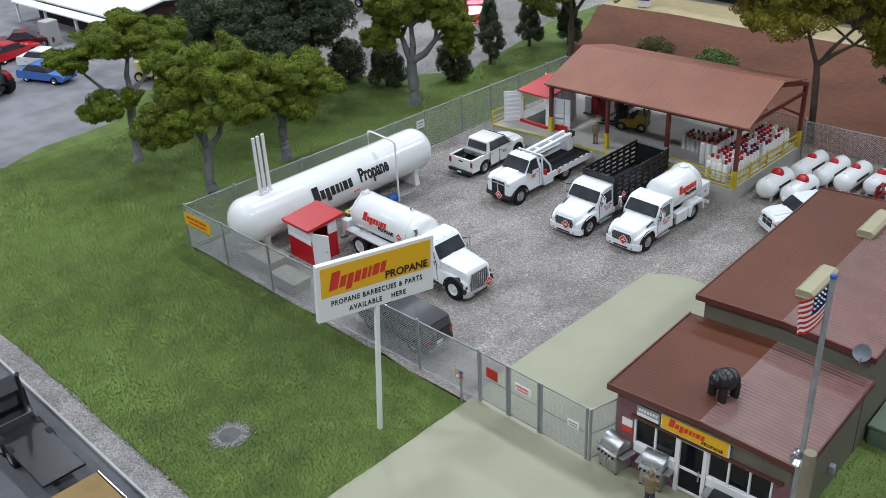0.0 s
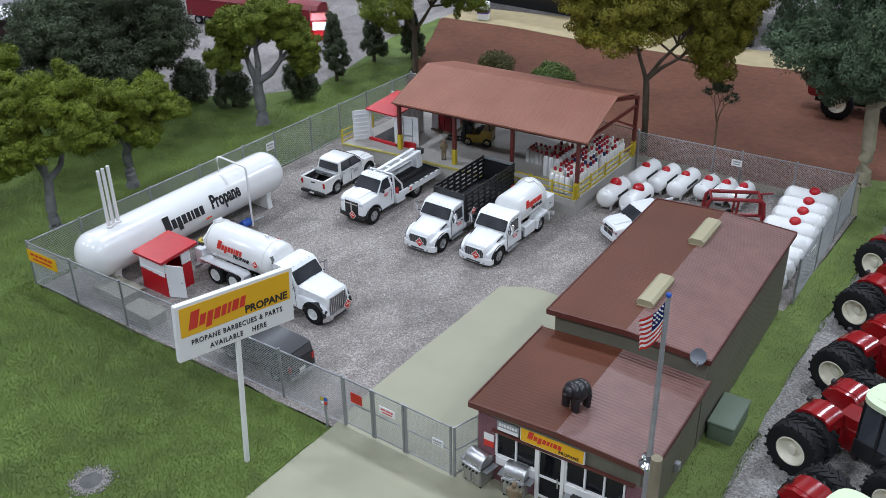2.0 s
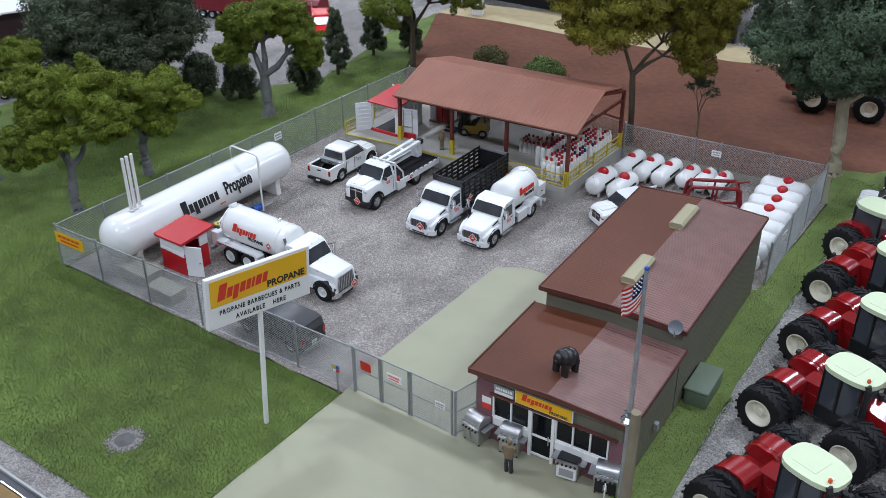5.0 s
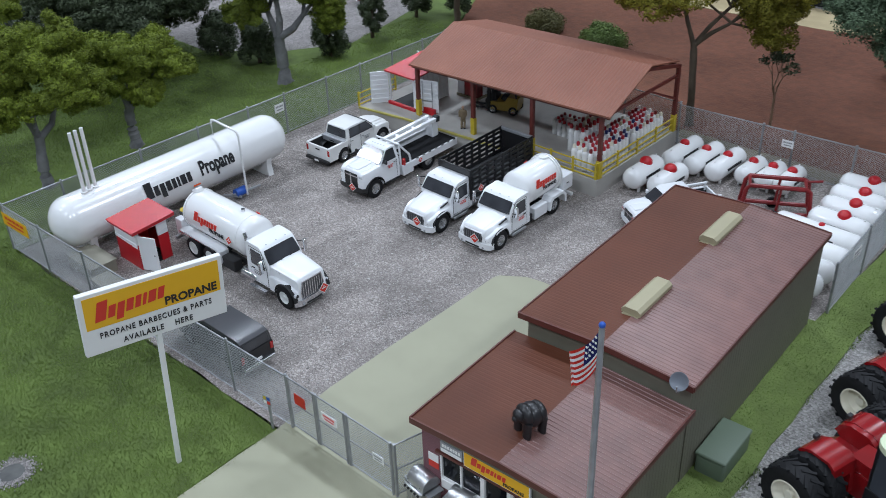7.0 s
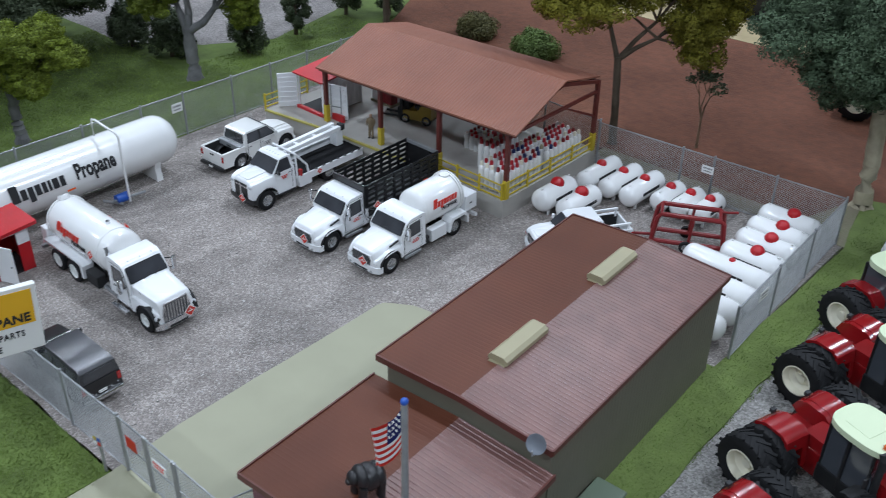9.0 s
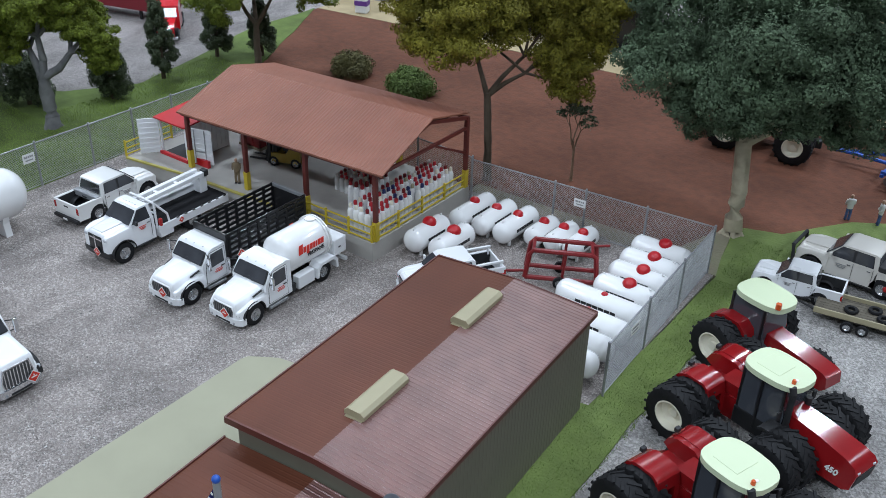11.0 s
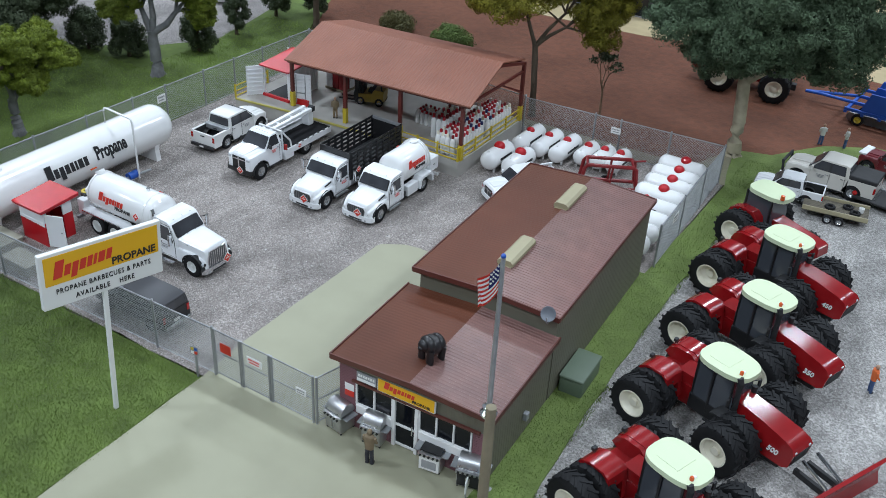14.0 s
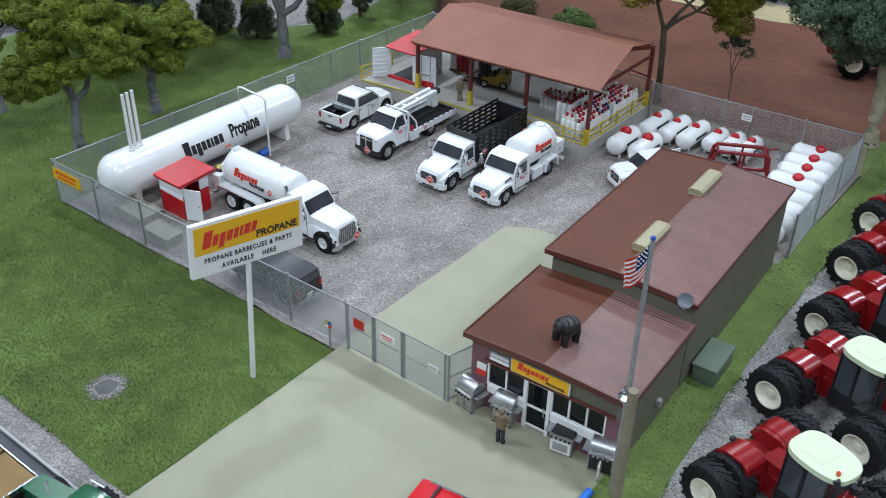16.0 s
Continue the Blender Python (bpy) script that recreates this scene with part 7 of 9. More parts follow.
def articulated_tractor(x, y, rz, bend, number, duals="black", label="", z=-0.08, beacon=True):
    """A four-wheel-drive tractor hinged behind the cab. rz turns the front half; bend turns the rear half."""
    t = thing("tractor", x, y, z, rz, label=label, category="tractor", group="row of tractors")
    R, W = 2.05, 1.45
    # front half: hood, cab
    hd = part("hood", shell([(1.6, 1.7), (6.7, 1.75), (7.15, 2.05), (7.35, 3.2), (7.1, 3.62), (6.4, 3.9), (4.0, 4.3), (1.6, 4.5)], 1.27, 3.0, 0.18, 0.38, 5), TRACTORRED, t, smooth=True)
    part("grille", bevel_all(prism(B(), [(6.7, 1.95), (7.18, 2.05), (7.36, 3.05), (6.9, 3.1)], -1.0, 1.0, "y"), 0.08, 2), MATTBLACK, hd)
    for sd in (1, -1):
        part("side_vent", slab(B(), [(1.7, sd * 1.285, 1.75), (5.0, sd * 1.285, 1.75), (3.2, sd * 1.285, 2.6), (1.7, sd * 1.285, 3.0)], (0, -sd * 0.05, 0)), MATTBLACK, hd)
        m = upright(3.3, sd * 1.25, 3.15, 90 * sd) @ Matrix.Rotation(sd * 0.14, 4, "Z")
        mark("maker_mark", ROW, 0.3, 2.1, BADGE, hd, m, slant=0.2, depth=0.03, label="white maker mark as plain bars")
        words("model_number", number, 0.62, BADGE, hd, upright(5.7, sd * 1.275, 2.65, 90 * sd), slant=0.2, bold=0.015, depth=0.03)
        part("head_lamp", box(B(), 7.0, 7.34, sd * 0.85 - 0.14, sd * 0.85 + 0.14, 3.18, 3.34, 0.03), CLEAR, hd)
        part("front_fender", bevel_all(prism(B(), [(2.4, 2.9), (2.2, 3.6), (1.9, 3.72), (1.2, 3.72), (0.9, 3.5), (0.9, 3.35), (1.3, 3.55), (1.85, 3.55), (2.1, 3.4), (2.25, 2.9)], *sorted((sd * 1.4, sd * 2.7)), "y"), 0.05, 1), MATTBLACK, t, smooth=True)
        part("step_ladder", box(box(B(), -0.1, 0.5, sd * 1.9 - 0.1, sd * 1.9 + 0.1, 0.9, 1.0), 0.0, 0.4, sd * 1.75 - 0.1, sd * 1.75 + 0.1, 1.7, 1.8), MATTBLACK, t)
    part("frame", box(B(), -1.4, 6.2, -0.75, 0.75, 0.9, 1.7, 0.1), MATTBLACK, t)
    cb = part("cab", shell([(-1.75, 2.0), (1.7, 2.0), (1.75, 4.2), (1.35, 6.3), (-1.65, 6.3), (-1.85, 4.2)], 1.3, 3.8, 0.02, 0.12), CABGLASS, t, smooth=True)
    for xx, yy in ((1.5, 1.22), (1.5, -1.22), (-1.72, 1.22), (-1.72, -1.22), (-0.2, 1.3), (-0.2, -1.3)):
        part("cab_pillar", box(B(), xx - 0.1, xx + 0.1, yy - 0.09, yy + 0.09, 2.0, 6.35, 0.03), BLACK, cb)
    part("cab_base", box(B(), -1.9, 1.8, -1.38, 1.38, 1.5, 2.9, 0.1), BLACK, cb)
    ring = []
    for k in range(28):
        a = 2 * math.pi * k / 28
        c, q = math.cos(a), math.sin(a)
        ring.append((0.1 + 2.2 * math.copysign(abs(c) ** 0.72, c), (1.66 - 0.12 * c) * math.copysign(abs(q) ** 0.62, q)))
    rf = bevel_all(prism(B(), ring, 6.27, 6.68, "z"), 0.14, 3, 50)
    rp = part("cab_roof", rf, CABROOF, cb, "pale green-white cab roof", smooth=True)
    part("roof_hatch", box(B(), -1.2, 0.6, -0.9, 0.9, 6.67, 6.71, 0.035), CABROOF, rp)
    if beacon:
        part("beacon", lathe(B(), [(0, 0.32), (0.1, 0.3), (0.15, 0.22), (0.15, 0), (0, 0)], Matrix.Translation((1.6, -0.75, 6.66)), n=12), ORANGELENS, rp, smooth=True)
        part("antenna_dome", ball(B(), (1.55, -0.35, 6.69), 0.14, (1, 1, 0.5), n=10), SIGNWHITE, rp)
    part("exhaust", tube(B(), [(2.0, -1.2, 3.0), (2.0, -1.2, 6.3), (1.85, -1.2, 6.7)], 0.24, n=10), MATTBLACK, t, smooth=True)
    part("air_cleaner", cyl(B(), (2.0, 1.0, 3.4), (2.0, 1.0, 5.0), 0.22, n=10), MATTBLACK, t, smooth=True)
    for sd in (1, -1):
        part("mirror", box(B(), 1.7, 1.85, sd * 1.95 - 0.18, sd * 1.95 + 0.18, 4.3, 5.0, 0.04), MATTBLACK, t)
        part("mirror_arm", tube(B(), [(1.5, sd * 1.3, 5.0), (1.75, sd * 1.9, 5.0)], 0.04, n=6), MATTBLACK, t)
    rimc = CREAM
    for sd in (1, -1):
        lug_wheel(t, 3.0, sd * 2.15, sd, R, W, rimc, deep=0.6)
        lug_wheel(t, 3.0, sd * 3.85, sd, R, W, rimc, name="outer_wheel")
    part("axle", cyl(B(), (3.0, -3.8, R), (3.0, 3.8, R), 0.3, n=12), MATTBLACK, t, smooth=True)
    # rear half, hinged
    hinge = Matrix.Translation((-1.9, 0, 0)) @ Matrix.Rotation(radians(bend), 4, "Z")
    def rear(bm):
        bm.transform(hinge)
        return bm
    part("rear_frame", rear(shell([(0.2, 1.2), (-4.2, 1.2), (-4.4, 2.4), (-3.7, 3.0), (0.1, 3.0)], 0.95, 9, 0, 0.14)), TRACTORRED, t, smooth=True)
    part("rear_tank", rear(shell([(-0.1, 2.8), (-1.9, 2.8), (-2.1, 3.3), (-1.7, 3.95), (-0.2, 3.95)], 0.85, 9, 0, 0.18)), TRACTORRED, t, smooth=True)
    for sd in (1, -1):
        pr = [(x - 0.55, z + 0.5) for x, z in ((-0.6, 2.7), (-0.75, 3.5), (-1.2, 3.85), (-2.6, 3.85), (-3.3, 3.5), (-3.6, 2.9), (-3.45, 2.85), (-3.1, 3.35), (-2.5, 3.65), (-1.3, 3.65), (-0.95, 3.4), (-0.75, 2.7))]
        part("rear_fender", rear(bevel_all(prism(B(), pr, *sorted((sd * 1.3, sd * 2.9)), "y"), 0.06, 2)), TRACTORRED, t, smooth=True)
        part("fender_body", rear(bevel_all(prism(B(), [(a, b - 0.06) for a, b in pr[:6]] + [(-1.0, 1.6)], *sorted((sd * 0.9, sd * 1.4)), "y"), 0.1, 2)), TRACTORRED, t, smooth=True)
        part("work_lamp", rear(box(B(), -3.9, -3.6, sd * 1.6 - 0.2, sd * 1.6 + 0.2, 4.2, 4.5, 0.04)), MATTBLACK, t)
        for yy, nm, dp in ((2.75, "rear_wheel", 0.6), (4.5 if duals == "black" else 4.4, "outer_rear_wheel", 0.3 if duals == "black" else 0.75)):
            wh = lug_wheel(t, -2.65, sd * yy, sd, R, W, rimc, name=nm, deep=dp)
            for o in (wh, *wh.children):
                o.data.transform(Matrix.Scale(C, 4) @ hinge @ Matrix.Scale(1 / C, 4))
    part("rear_axle", rear(cyl(B(), (-2.65, -4.0, R), (-2.65, 4.0, R), 0.3, n=12)), MATTBLACK, t, smooth=True)
    part("hitch", rear(box(B(), -5.3, -4.2, -0.5, 0.5, 0.7, 1.6, 0.08)), MATTBLACK, t)
    return t


articulated_tractor(4.2, 47.95, -19, 2, "550", label="big red articulated tractor with black dual wheels")
articulated_tractor(3.5, 60.35, -19, 4, "500", label="big red articulated tractor with a dozer blade")
articulated_tractor(3.35, 71.0, -19, 2, "350", "wide", label="red articulated tractor with spaced cream dual wheels")
articulated_tractor(2.1, 81.5, -17, 3, "450", "wide", label="red articulated tractor with a pale roof")

bl = thing("dozer_blade", 13.5, 57.6, -0.08, -25, label="red dozer blade on a black push frame", category="blade")
part("push_frame", box(box(B(), -3.2, 0, -0.9, -0.6, 0.6, 1.1), -3.2, 0, 0.6, 0.9, 0.6, 1.1), MATTBLACK, bl)
part("moldboard", bevel_all(prism(B(), [(0.0, 0.0), (0.35, 0.0), (0.05, 0.9), (0.1, 1.7), (0.5, 2.4), (0.2, 2.45), (-0.25, 1.7), (-0.3, 0.9)], -4.6, 4.6, "y"), 0.04, 1), TRACTORRED, bl, smooth=True)
for k in range(9):
    part("stiffener", box(B(), -0.42, -0.2, -4.4 + k * 1.1 - 0.07, -4.4 + k * 1.1 + 0.07, 0.3, 1.45), TRACTORRED, bl)
for sd in (1, -1):
    part("lift_cylinder", cyl(B(), (-2.8, sd * 0.8, 2.2), (-0.3, sd * 0.8, 1.3), 0.14, n=8), CHROME, bl, smooth=True)


def row_tractor(x, y, rz, z, label, size=1.0, outer=False):
    """A smaller conventional tractor with large rear wheels."""
    t = thing("tractor", x, y, z, rz, label=label, category="tractor", group="row of tractors", size=size)
    part("hood", shell([(0.6, 1.5), (4.9, 1.4), (5.2, 1.7), (5.1, 2.4), (4.8, 2.55), (0.6, 2.95)], 0.78, 2.2, 0.15, 0.16, 3, nose=(3.9, 0.88)), TRACTORRED, t, smooth=True)
    part("frame", box(B(), -2.2, 4.3, -0.5, 0.5, 0.9, 1.6, 0.1), MATTBLACK, t)
    cb = part("cab", shell([(-1.9, 1.8), (0.7, 1.8), (0.8, 3.0), (0.5, 4.6), (-1.7, 4.6), (-1.95, 3.0)], 1.05, 3.0, 0.02, 0.12), CABGLASS, t, smooth=True)
    for xx, yy in ((0.6, 1.0), (0.6, -1.0), (-1.75, 1.0), (-1.75, -1.0)):
        part("cab_pillar", box(B(), xx - 0.09, xx + 0.09, yy - 0.09, yy + 0.09, 1.8, 4.65, 0.03), BLACK, cb)
    rp = part("cab_roof", bevel_all(prism(B(), [(-0.22 + 1.7 * math.copysign(abs(math.cos(a)) ** 0.7, math.cos(a)), (1.28 - 0.1 * math.cos(a)) * math.copysign(abs(math.sin(a)) ** 0.62, math.sin(a))) for a in [2 * math.pi * k / 28 for k in range(28)]], 4.6, 4.95, "z"), 0.12, 3, 50), CABROOF, cb, "pale green-white cab roof", smooth=True)
    part("beacon", lathe(B(), [(0, 0.45), (0.17, 0.35), (0.18, 0), (0, 0)], Matrix.Translation((1.2, -0.8, 4.93)), n=10), ORANGELENS, rp, smooth=True)
    for sd in (1, -1):
        lug_wheel(t, -1.2, sd * 1.6, sd, 1.62, 1.0, CREAM, name="rear_wheel")
        if outer:
            lug_wheel(t, -1.2, sd * 2.6, sd, 1.62, 1.0, CREAM, name="outer_wheel")
        lug_wheel(t, 3.2, sd * 1.3, sd, 1.15, 0.7, CREAM, name="front_wheel")
        pr = [(0.3, 2.2), (0.1, 3.0), (-0.4, 3.4), (-1.6, 3.4), (-2.4, 3.0), (-2.7, 2.3), (-2.55, 2.3), (-2.2, 2.85), (-1.5, 3.2), (-0.5, 3.2), (-0.1, 2.9), (0.1, 2.2)]
        part("fender", bevel_all(prism(B(), pr, *sorted((sd * 1.0, sd * 1.95)), "y"), 0.05, 2), TRACTORRED, t, smooth=True)
    return t


row_tractor(-1.64, 90.4, -20, -0.08, "smaller red tractor with cream dual wheels beside the grass", 1.27, True)

# tractor and blue implement on the red field
ft = articulated_tractor(-17.2, 132.6, 189, 0, "500", label="red articulated tractor working on the red soil", z=-0.06)
ft["group"] = "field machines"
imp = thing("field_implement", -0.2, 132.6, -0.06, -4, label="blue folding field implement with yellow-hubbed wheels", category="implement", group="field machines")
for yy in (-0.8, 0.8):
    part("draw_beam", tube(B(), [(-8.4, 0, 1.2), (-6.0, yy * 0.5, 1.5), (-1.5, yy * 1.8, 1.9)], 0.22, n=8), BLUE, imp, smooth=True)
for k in range(5):
    part("cross_beam", box(B(), -2.0 + k * 2.2, -1.6 + k * 2.2, -4.5, 4.5, 1.4, 1.8, 0.05), BLUE, imp)
for yy in (-4.2, -1.4, 1.4, 4.2):
    part("long_beam", box(B(), -2.0, 7.6, yy - 0.18, yy + 0.18, 1.7, 2.1, 0.05), BLUE, imp)
    part("wing", slab(B(), [(0, yy, 2.1), (6, yy, 2.1), (5.2, yy, 4.6), (0.8, yy, 4.6)], (0, 0.25, 0)), BLUE, imp)
    for xx in (0.0, 5.5):
        wheel(imp, xx, yy, 1 if yy > 0 else -1, 0.8, 0.5, rim=YELLOW)
for k in range(12):
    part("disc", cyl(B(), (-1.0 + 0.7 * k, -3.5, 0.7), (-1.0 + 0.7 * k, -3.3, 0.75), 0.7, n=14), STEEL, imp)

# vehicles east of the yard
DARKPLANK = material("dark_plank", (0.11, 0.095, 0.07), 0.8, var=0.3, scale=120)
SILVER = material("silver_paint", (0.66, 0.63, 0.57), 0.3, metal=0.1, coat=0.4)
MAROON = material("maroon_paint", (0.14, 0.012, 0.018), 0.3, coat=0.5)
sv = pickup(0.6, 107.9, 177, SILVER, "silver crew-cab pickup with a black bed cover", "parked vehicles", 1.15)
part("bed_cover", box(B(), -4.8, -2.1, -1.55, 1.55, 2.1, 2.6, 0.12), MATTBLACK, sv, "black bed cover")
part("push_bar", tube(B(), [(4.2, -1.4, 0.8), (4.35, -1.4, 2.0), (4.35, 1.4, 2.0), (4.2, 1.4, 0.8)], 0.16, n=8), MATTBLACK, sv, "black push bar", smooth=True)
lowb = thing("flat_trailer", 8.6, 106.6, -0.08, 170, label="dark flat trailer parked behind the silver pickup", category="trailer", group="parked vehicles")
part("deck", box(B(), -4.5, 4.5, -1.9, 1.9, 0.75, 1.0, 0.04), MATTBLACK, lowb)
part("side_rail", box(B(), -4.5, 4.5, -2.0, -1.9, 0.7, 1.15, 0.02), STEEL, lowb)
for sd in (1, -1):
    part("tail_lamp", ball(B(), (4.4, sd * 1.5, 1.2), 0.3, n=10), REDLENS, lowb)
    for ax in (-1.0, -2.2):
        wheel(lowb, ax, sd * 1.6, sd, 0.5, 0.35)
tw = pickup(6.6, 115.3, 168, MAROON, "maroon pickup with white trim parked by the field", "parked vehicles", 1.0)
part("hood_trim", box(B(), 3.3, 4.2, -1.4, 1.4, 2.02, 2.3, 0.1), WHITE, tw, "white hood trim")
pickup(-2.7, 102.4, 186, WHITE, "white and blue pickup hitched to a flat trailer", "parked vehicles", 0.85)
ftr = thing("flat_trailer", 3.1, 101.0, -0.08, 188, label="wooden flat trailer carrying small tools and tyres", category="trailer", group="parked vehicles")
part("deck", box(B(), -3.4, 3.4, -1.6, 1.6, 0.9, 1.1, 0.03), DARKPLANK, ftr)
for k in range(8):
    part("plank", box(B(), -3.35, 3.35, -1.55 + k * 0.39, -1.2 + k * 0.39, 1.102, 1.15, 0.01), DARKPLANK, ftr)
for sd in (1, -1):
    part("side_rail", box(B(), -3.4, 3.4, sd * 1.6 - 0.08, sd * 1.6 + 0.08, 1.0, 1.5, 0.03), BEIGE, ftr)
    for ax in (-0.6, 0.6):
        wheel(ftr, ax, sd * 1.85, sd, 0.5, 0.35)
part("draw_bar", tube(B(), [(3.4, 1.0, 0.9), (5.2, 0, 0.8), (3.4, -1.0, 0.9)], 0.1, n=6), MATTBLACK, ftr)
for k, (px, py) in enumerate(((-2.0, 0.5), (-1.2, -0.6), (0.6, 0.3))):
    tl = thing("spare_tyre", 3.1, 101.0, 1.08, 188, label="black spare tyre lying on the wooden trailer", category="tyre", group="trailer load")
    part("tyre", lathe(B(), [(0.3, 0), (0.55, 0), (0.6, 0.12), (0.55, 0.25), (0.3, 0.25), (0.3, 0)], Matrix.Translation((px, py, 0)), n=18), RUBBER, tl, smooth=True)
tlb = thing("bucket", 5.6, 101.6, 1.03, 0, label="small white bucket on the trailer deck", category="bucket")
part("pail", lathe(B(), [(0, 0), (0.25, 0), (0.3, 0.6), (0.26, 0.6), (0.22, 0.06), (0, 0.06)], n=14), SIGNWHITE, tlb, smooth=True)

# ---- road: black truck, flat trailer and green tractor at the front ----
rt = thing("flatbed_semi_truck", -56.6, 16.0, -0.3, 180, label="black truck hauling a wood-decked flat trailer", category="truck")
part("cab", shell([(-0.6, 0.9), (2.4, 0.9), (2.4, 2.7), (1.8, 3.6), (-0.6, 3.7)], 1.75, 2.5, 0.05, 0.15), BLACK, rt, smooth=True)
part("hood", shell([(2.3, 0.9), (5.2, 0.9), (5.3, 2.0), (4.9, 2.3), (2.3, 2.55)], 1.4, 1.6, 0.08, 0.18, nose=(4.5, 0.9)), BLACK, rt, smooth=True)
part("windscreen", cross_pane((2.42, 2.75), (1.85, 3.5), 1.5, 1.35, (0.05, 0, 0.04)), GLASS, rt)
part("rear_window", box(B(), -0.66, -0.58, -0.9, 0.9, 2.5, 3.3), GLASS, rt)
for sd in (1, -1):
    part("exhaust_pipe", tube(B(), [(-0.9, sd * 1.3, 0.9), (-0.9, sd * 1.3, 5.0), (-1.2, sd * 1.3, 5.4)], 0.17, n=8), BLACK, rt, smooth=True)
    wheel(rt, 3.9, sd * 1.5, sd, 0.82, 0.48)
    for ax in (-2.2, -4.0):
        wheel(rt, ax, sd * 1.5, sd, 0.82, 0.48)
part("chassis_frame", box(B(), -5.0, 5.0, -0.6, 0.6, 0.8, 1.2), MATTBLACK, rt)
part("deck_plate", box(B(), -9.5, -1.2, -1.6, 1.6, 1.3, 1.5, 0.05), BLACK, rt)
part("tool_locker", box(B(), -1.9, -1.0, -1.5, 1.5, 1.5, 2.3, 0.06), CHROME, rt)
TANDECK = material("tan_deck", (0.22, 0.135, 0.045), 0.7, var=0.15, scale=80, bump=0.2)
dk = thing("flat_trailer", -41.3, 15.7, -0.3, 180, label="flat trailer with a varnished tan wooden deck", category="trailer")
part("frame", box(B(), -4.4, 3.6, -1.8, 1.8, 1.7, 2.0, 0.04), BLACK, dk)
for k in range(2):
    part("deck_board", box(B(), -4.2 + k * 4.0, -0.5 + k * 4.0, -1.7, 1.7, 2.0, 2.25, 0.03), TANDECK, dk)
part("edge_rail", box(B(), -4.4, -4.25, -1.8, 1.8, 2.0, 2.4, 0.02), CHROME, dk)
for sd in (1, -1):
    part("side_rail", box(B(), -4.4, 3.6, sd * 1.8 - 0.06, sd * 1.8 + 0.06, 1.8, 2.32, 0.02), CHROME, dk)
    for ax in (-3.0, -1.2):
        wheel(dk, ax, sd * 1.5, sd, 0.8, 0.5)
gt = thing("green_tractor", -33.3, 17.4, -0.3, 185, label="glossy dark green tractor standing on the road", category="tractor")
part("hood", shell([(-0.2, 1.2), (3.6, 1.1), (3.9, 1.5), (3.7, 2.3), (-0.2, 2.7)], 0.95, 2.0, 0.1, 0.2, 3, nose=(3.0, 0.85)), DEEPGREEN, gt, smooth=True)
part("body", shell([(-3.0, 1.0), (0.2, 1.0), (0.2, 2.7), (-0.6, 3.1), (-2.6, 3.1), (-3.1, 2.5)], 1.6, 2.3, 0.08, 0.25, 3), DEEPGREEN, gt, smooth=True)
part("exhaust", tube(B(), [(1.4, 0.3, 2.3), (1.4, 0.3, 3.7)], 0.13, n=8), CHROME, gt, smooth=True)
part("grab_rail", tube(B(), [(-0.4, -1.5, 2.7), (-0.5, -1.6, 3.4), (-1.8, -1.6, 3.5)], 0.07, n=6), SIGNWHITE, gt)
for sd in (1, -1):
    lug_wheel(gt, -1.7, sd * 1.7, sd, 1.5, 0.8, YELLOW, name="rear_wheel")
    lug_wheel(gt, 2.7, sd * 1.3, sd, 0.9, 0.5, YELLOW, name="front_wheel")

kb = thing("kerb", 0, 0, 0, label="low pale kerb between road and gravel verge", category="kerb", kind="structure")
part("kerb_stone", box(B(), -200, -32.5, 19.25, 19.45, -0.5, -0.02, 0.03), GREYCONC, kb)

# ---- far side: parking lot, barn and red truck ----
SKYBLUE = material("sky_blue_car", (0.05, 0.16, 0.50), 0.3, coat=0.5)


def small_car(x, y, rz, paint, label):
    t = thing("car", x, y, -0.25, rz, label=label, category="car", group="cars in the lot", size=1.3)
    bd = part("body", shell([(-3.4, 0.45), (3.3, 0.45), (3.5, 0.8), (3.35, 1.15), (1.6, 1.35), (-3.3, 1.4), (-3.45, 0.9)], 1.35, 0.9, 0.06, 0.18, 3, nose=(2.6, 0.9)), paint, t, smooth=True)
    cb = part("cabin", shell([(-2.6, 1.3), (1.5, 1.3), (0.4, 2.05), (-1.6, 2.1)], 1.22, 1.3, 0.22, 0.14), GLASS, t, smooth=True)
    part("roof", shell([(-1.65, 2.02), (0.45, 1.98), (0.2, 2.16), (-1.4, 2.2)], 1.02, 9, 0, 0.05), paint, t, smooth=True)
    for sd in (1, -1):
        for ax in (2.1, -2.1):
            wheel(t, ax, sd * 1.15, sd, 0.5, 0.34)
        part("headlamp", box(B(), 3.1, 3.42, sd * 0.95 - 0.2, sd * 0.95 + 0.2, 0.85, 1.05, 0.05), CLEAR, t)
        part("tail_lamp", box(B(), -3.48, -3.3, sd * 1.0 - 0.2, sd * 1.0 + 0.2, 0.95, 1.2, 0.03), REDLENS, t)
    return t


small_car(-141.4, 59.2, 28, WHITE, "white saloon car in the parking lot")
small_car(-134.6, 56.0, 22, SKYBLUE, "blue car parked beside the white one")
small_car(-150.2, 57.5, 100, REDCAR, "red car parked in the lot")
small_car(-154.5, 62.0, 60, MAROON, "dark red car parked in the lot")
row_tractor(-134.8, 47.6, 200, -0.25, "dark red tractor standing on the lot")
br = thing("barn", -157.4, 80.2, -0.3, 5, label="dark red barn with a broad low-pitched white roof", category="building")
part("wall", box(B(), -14, 14, -7.5, -7.2, 0, 4.3), BARNWALL, br)
part("wall", box(B(), -14, 14, 7.2, 7.5, 0, 4.3), BARNWALL, br)
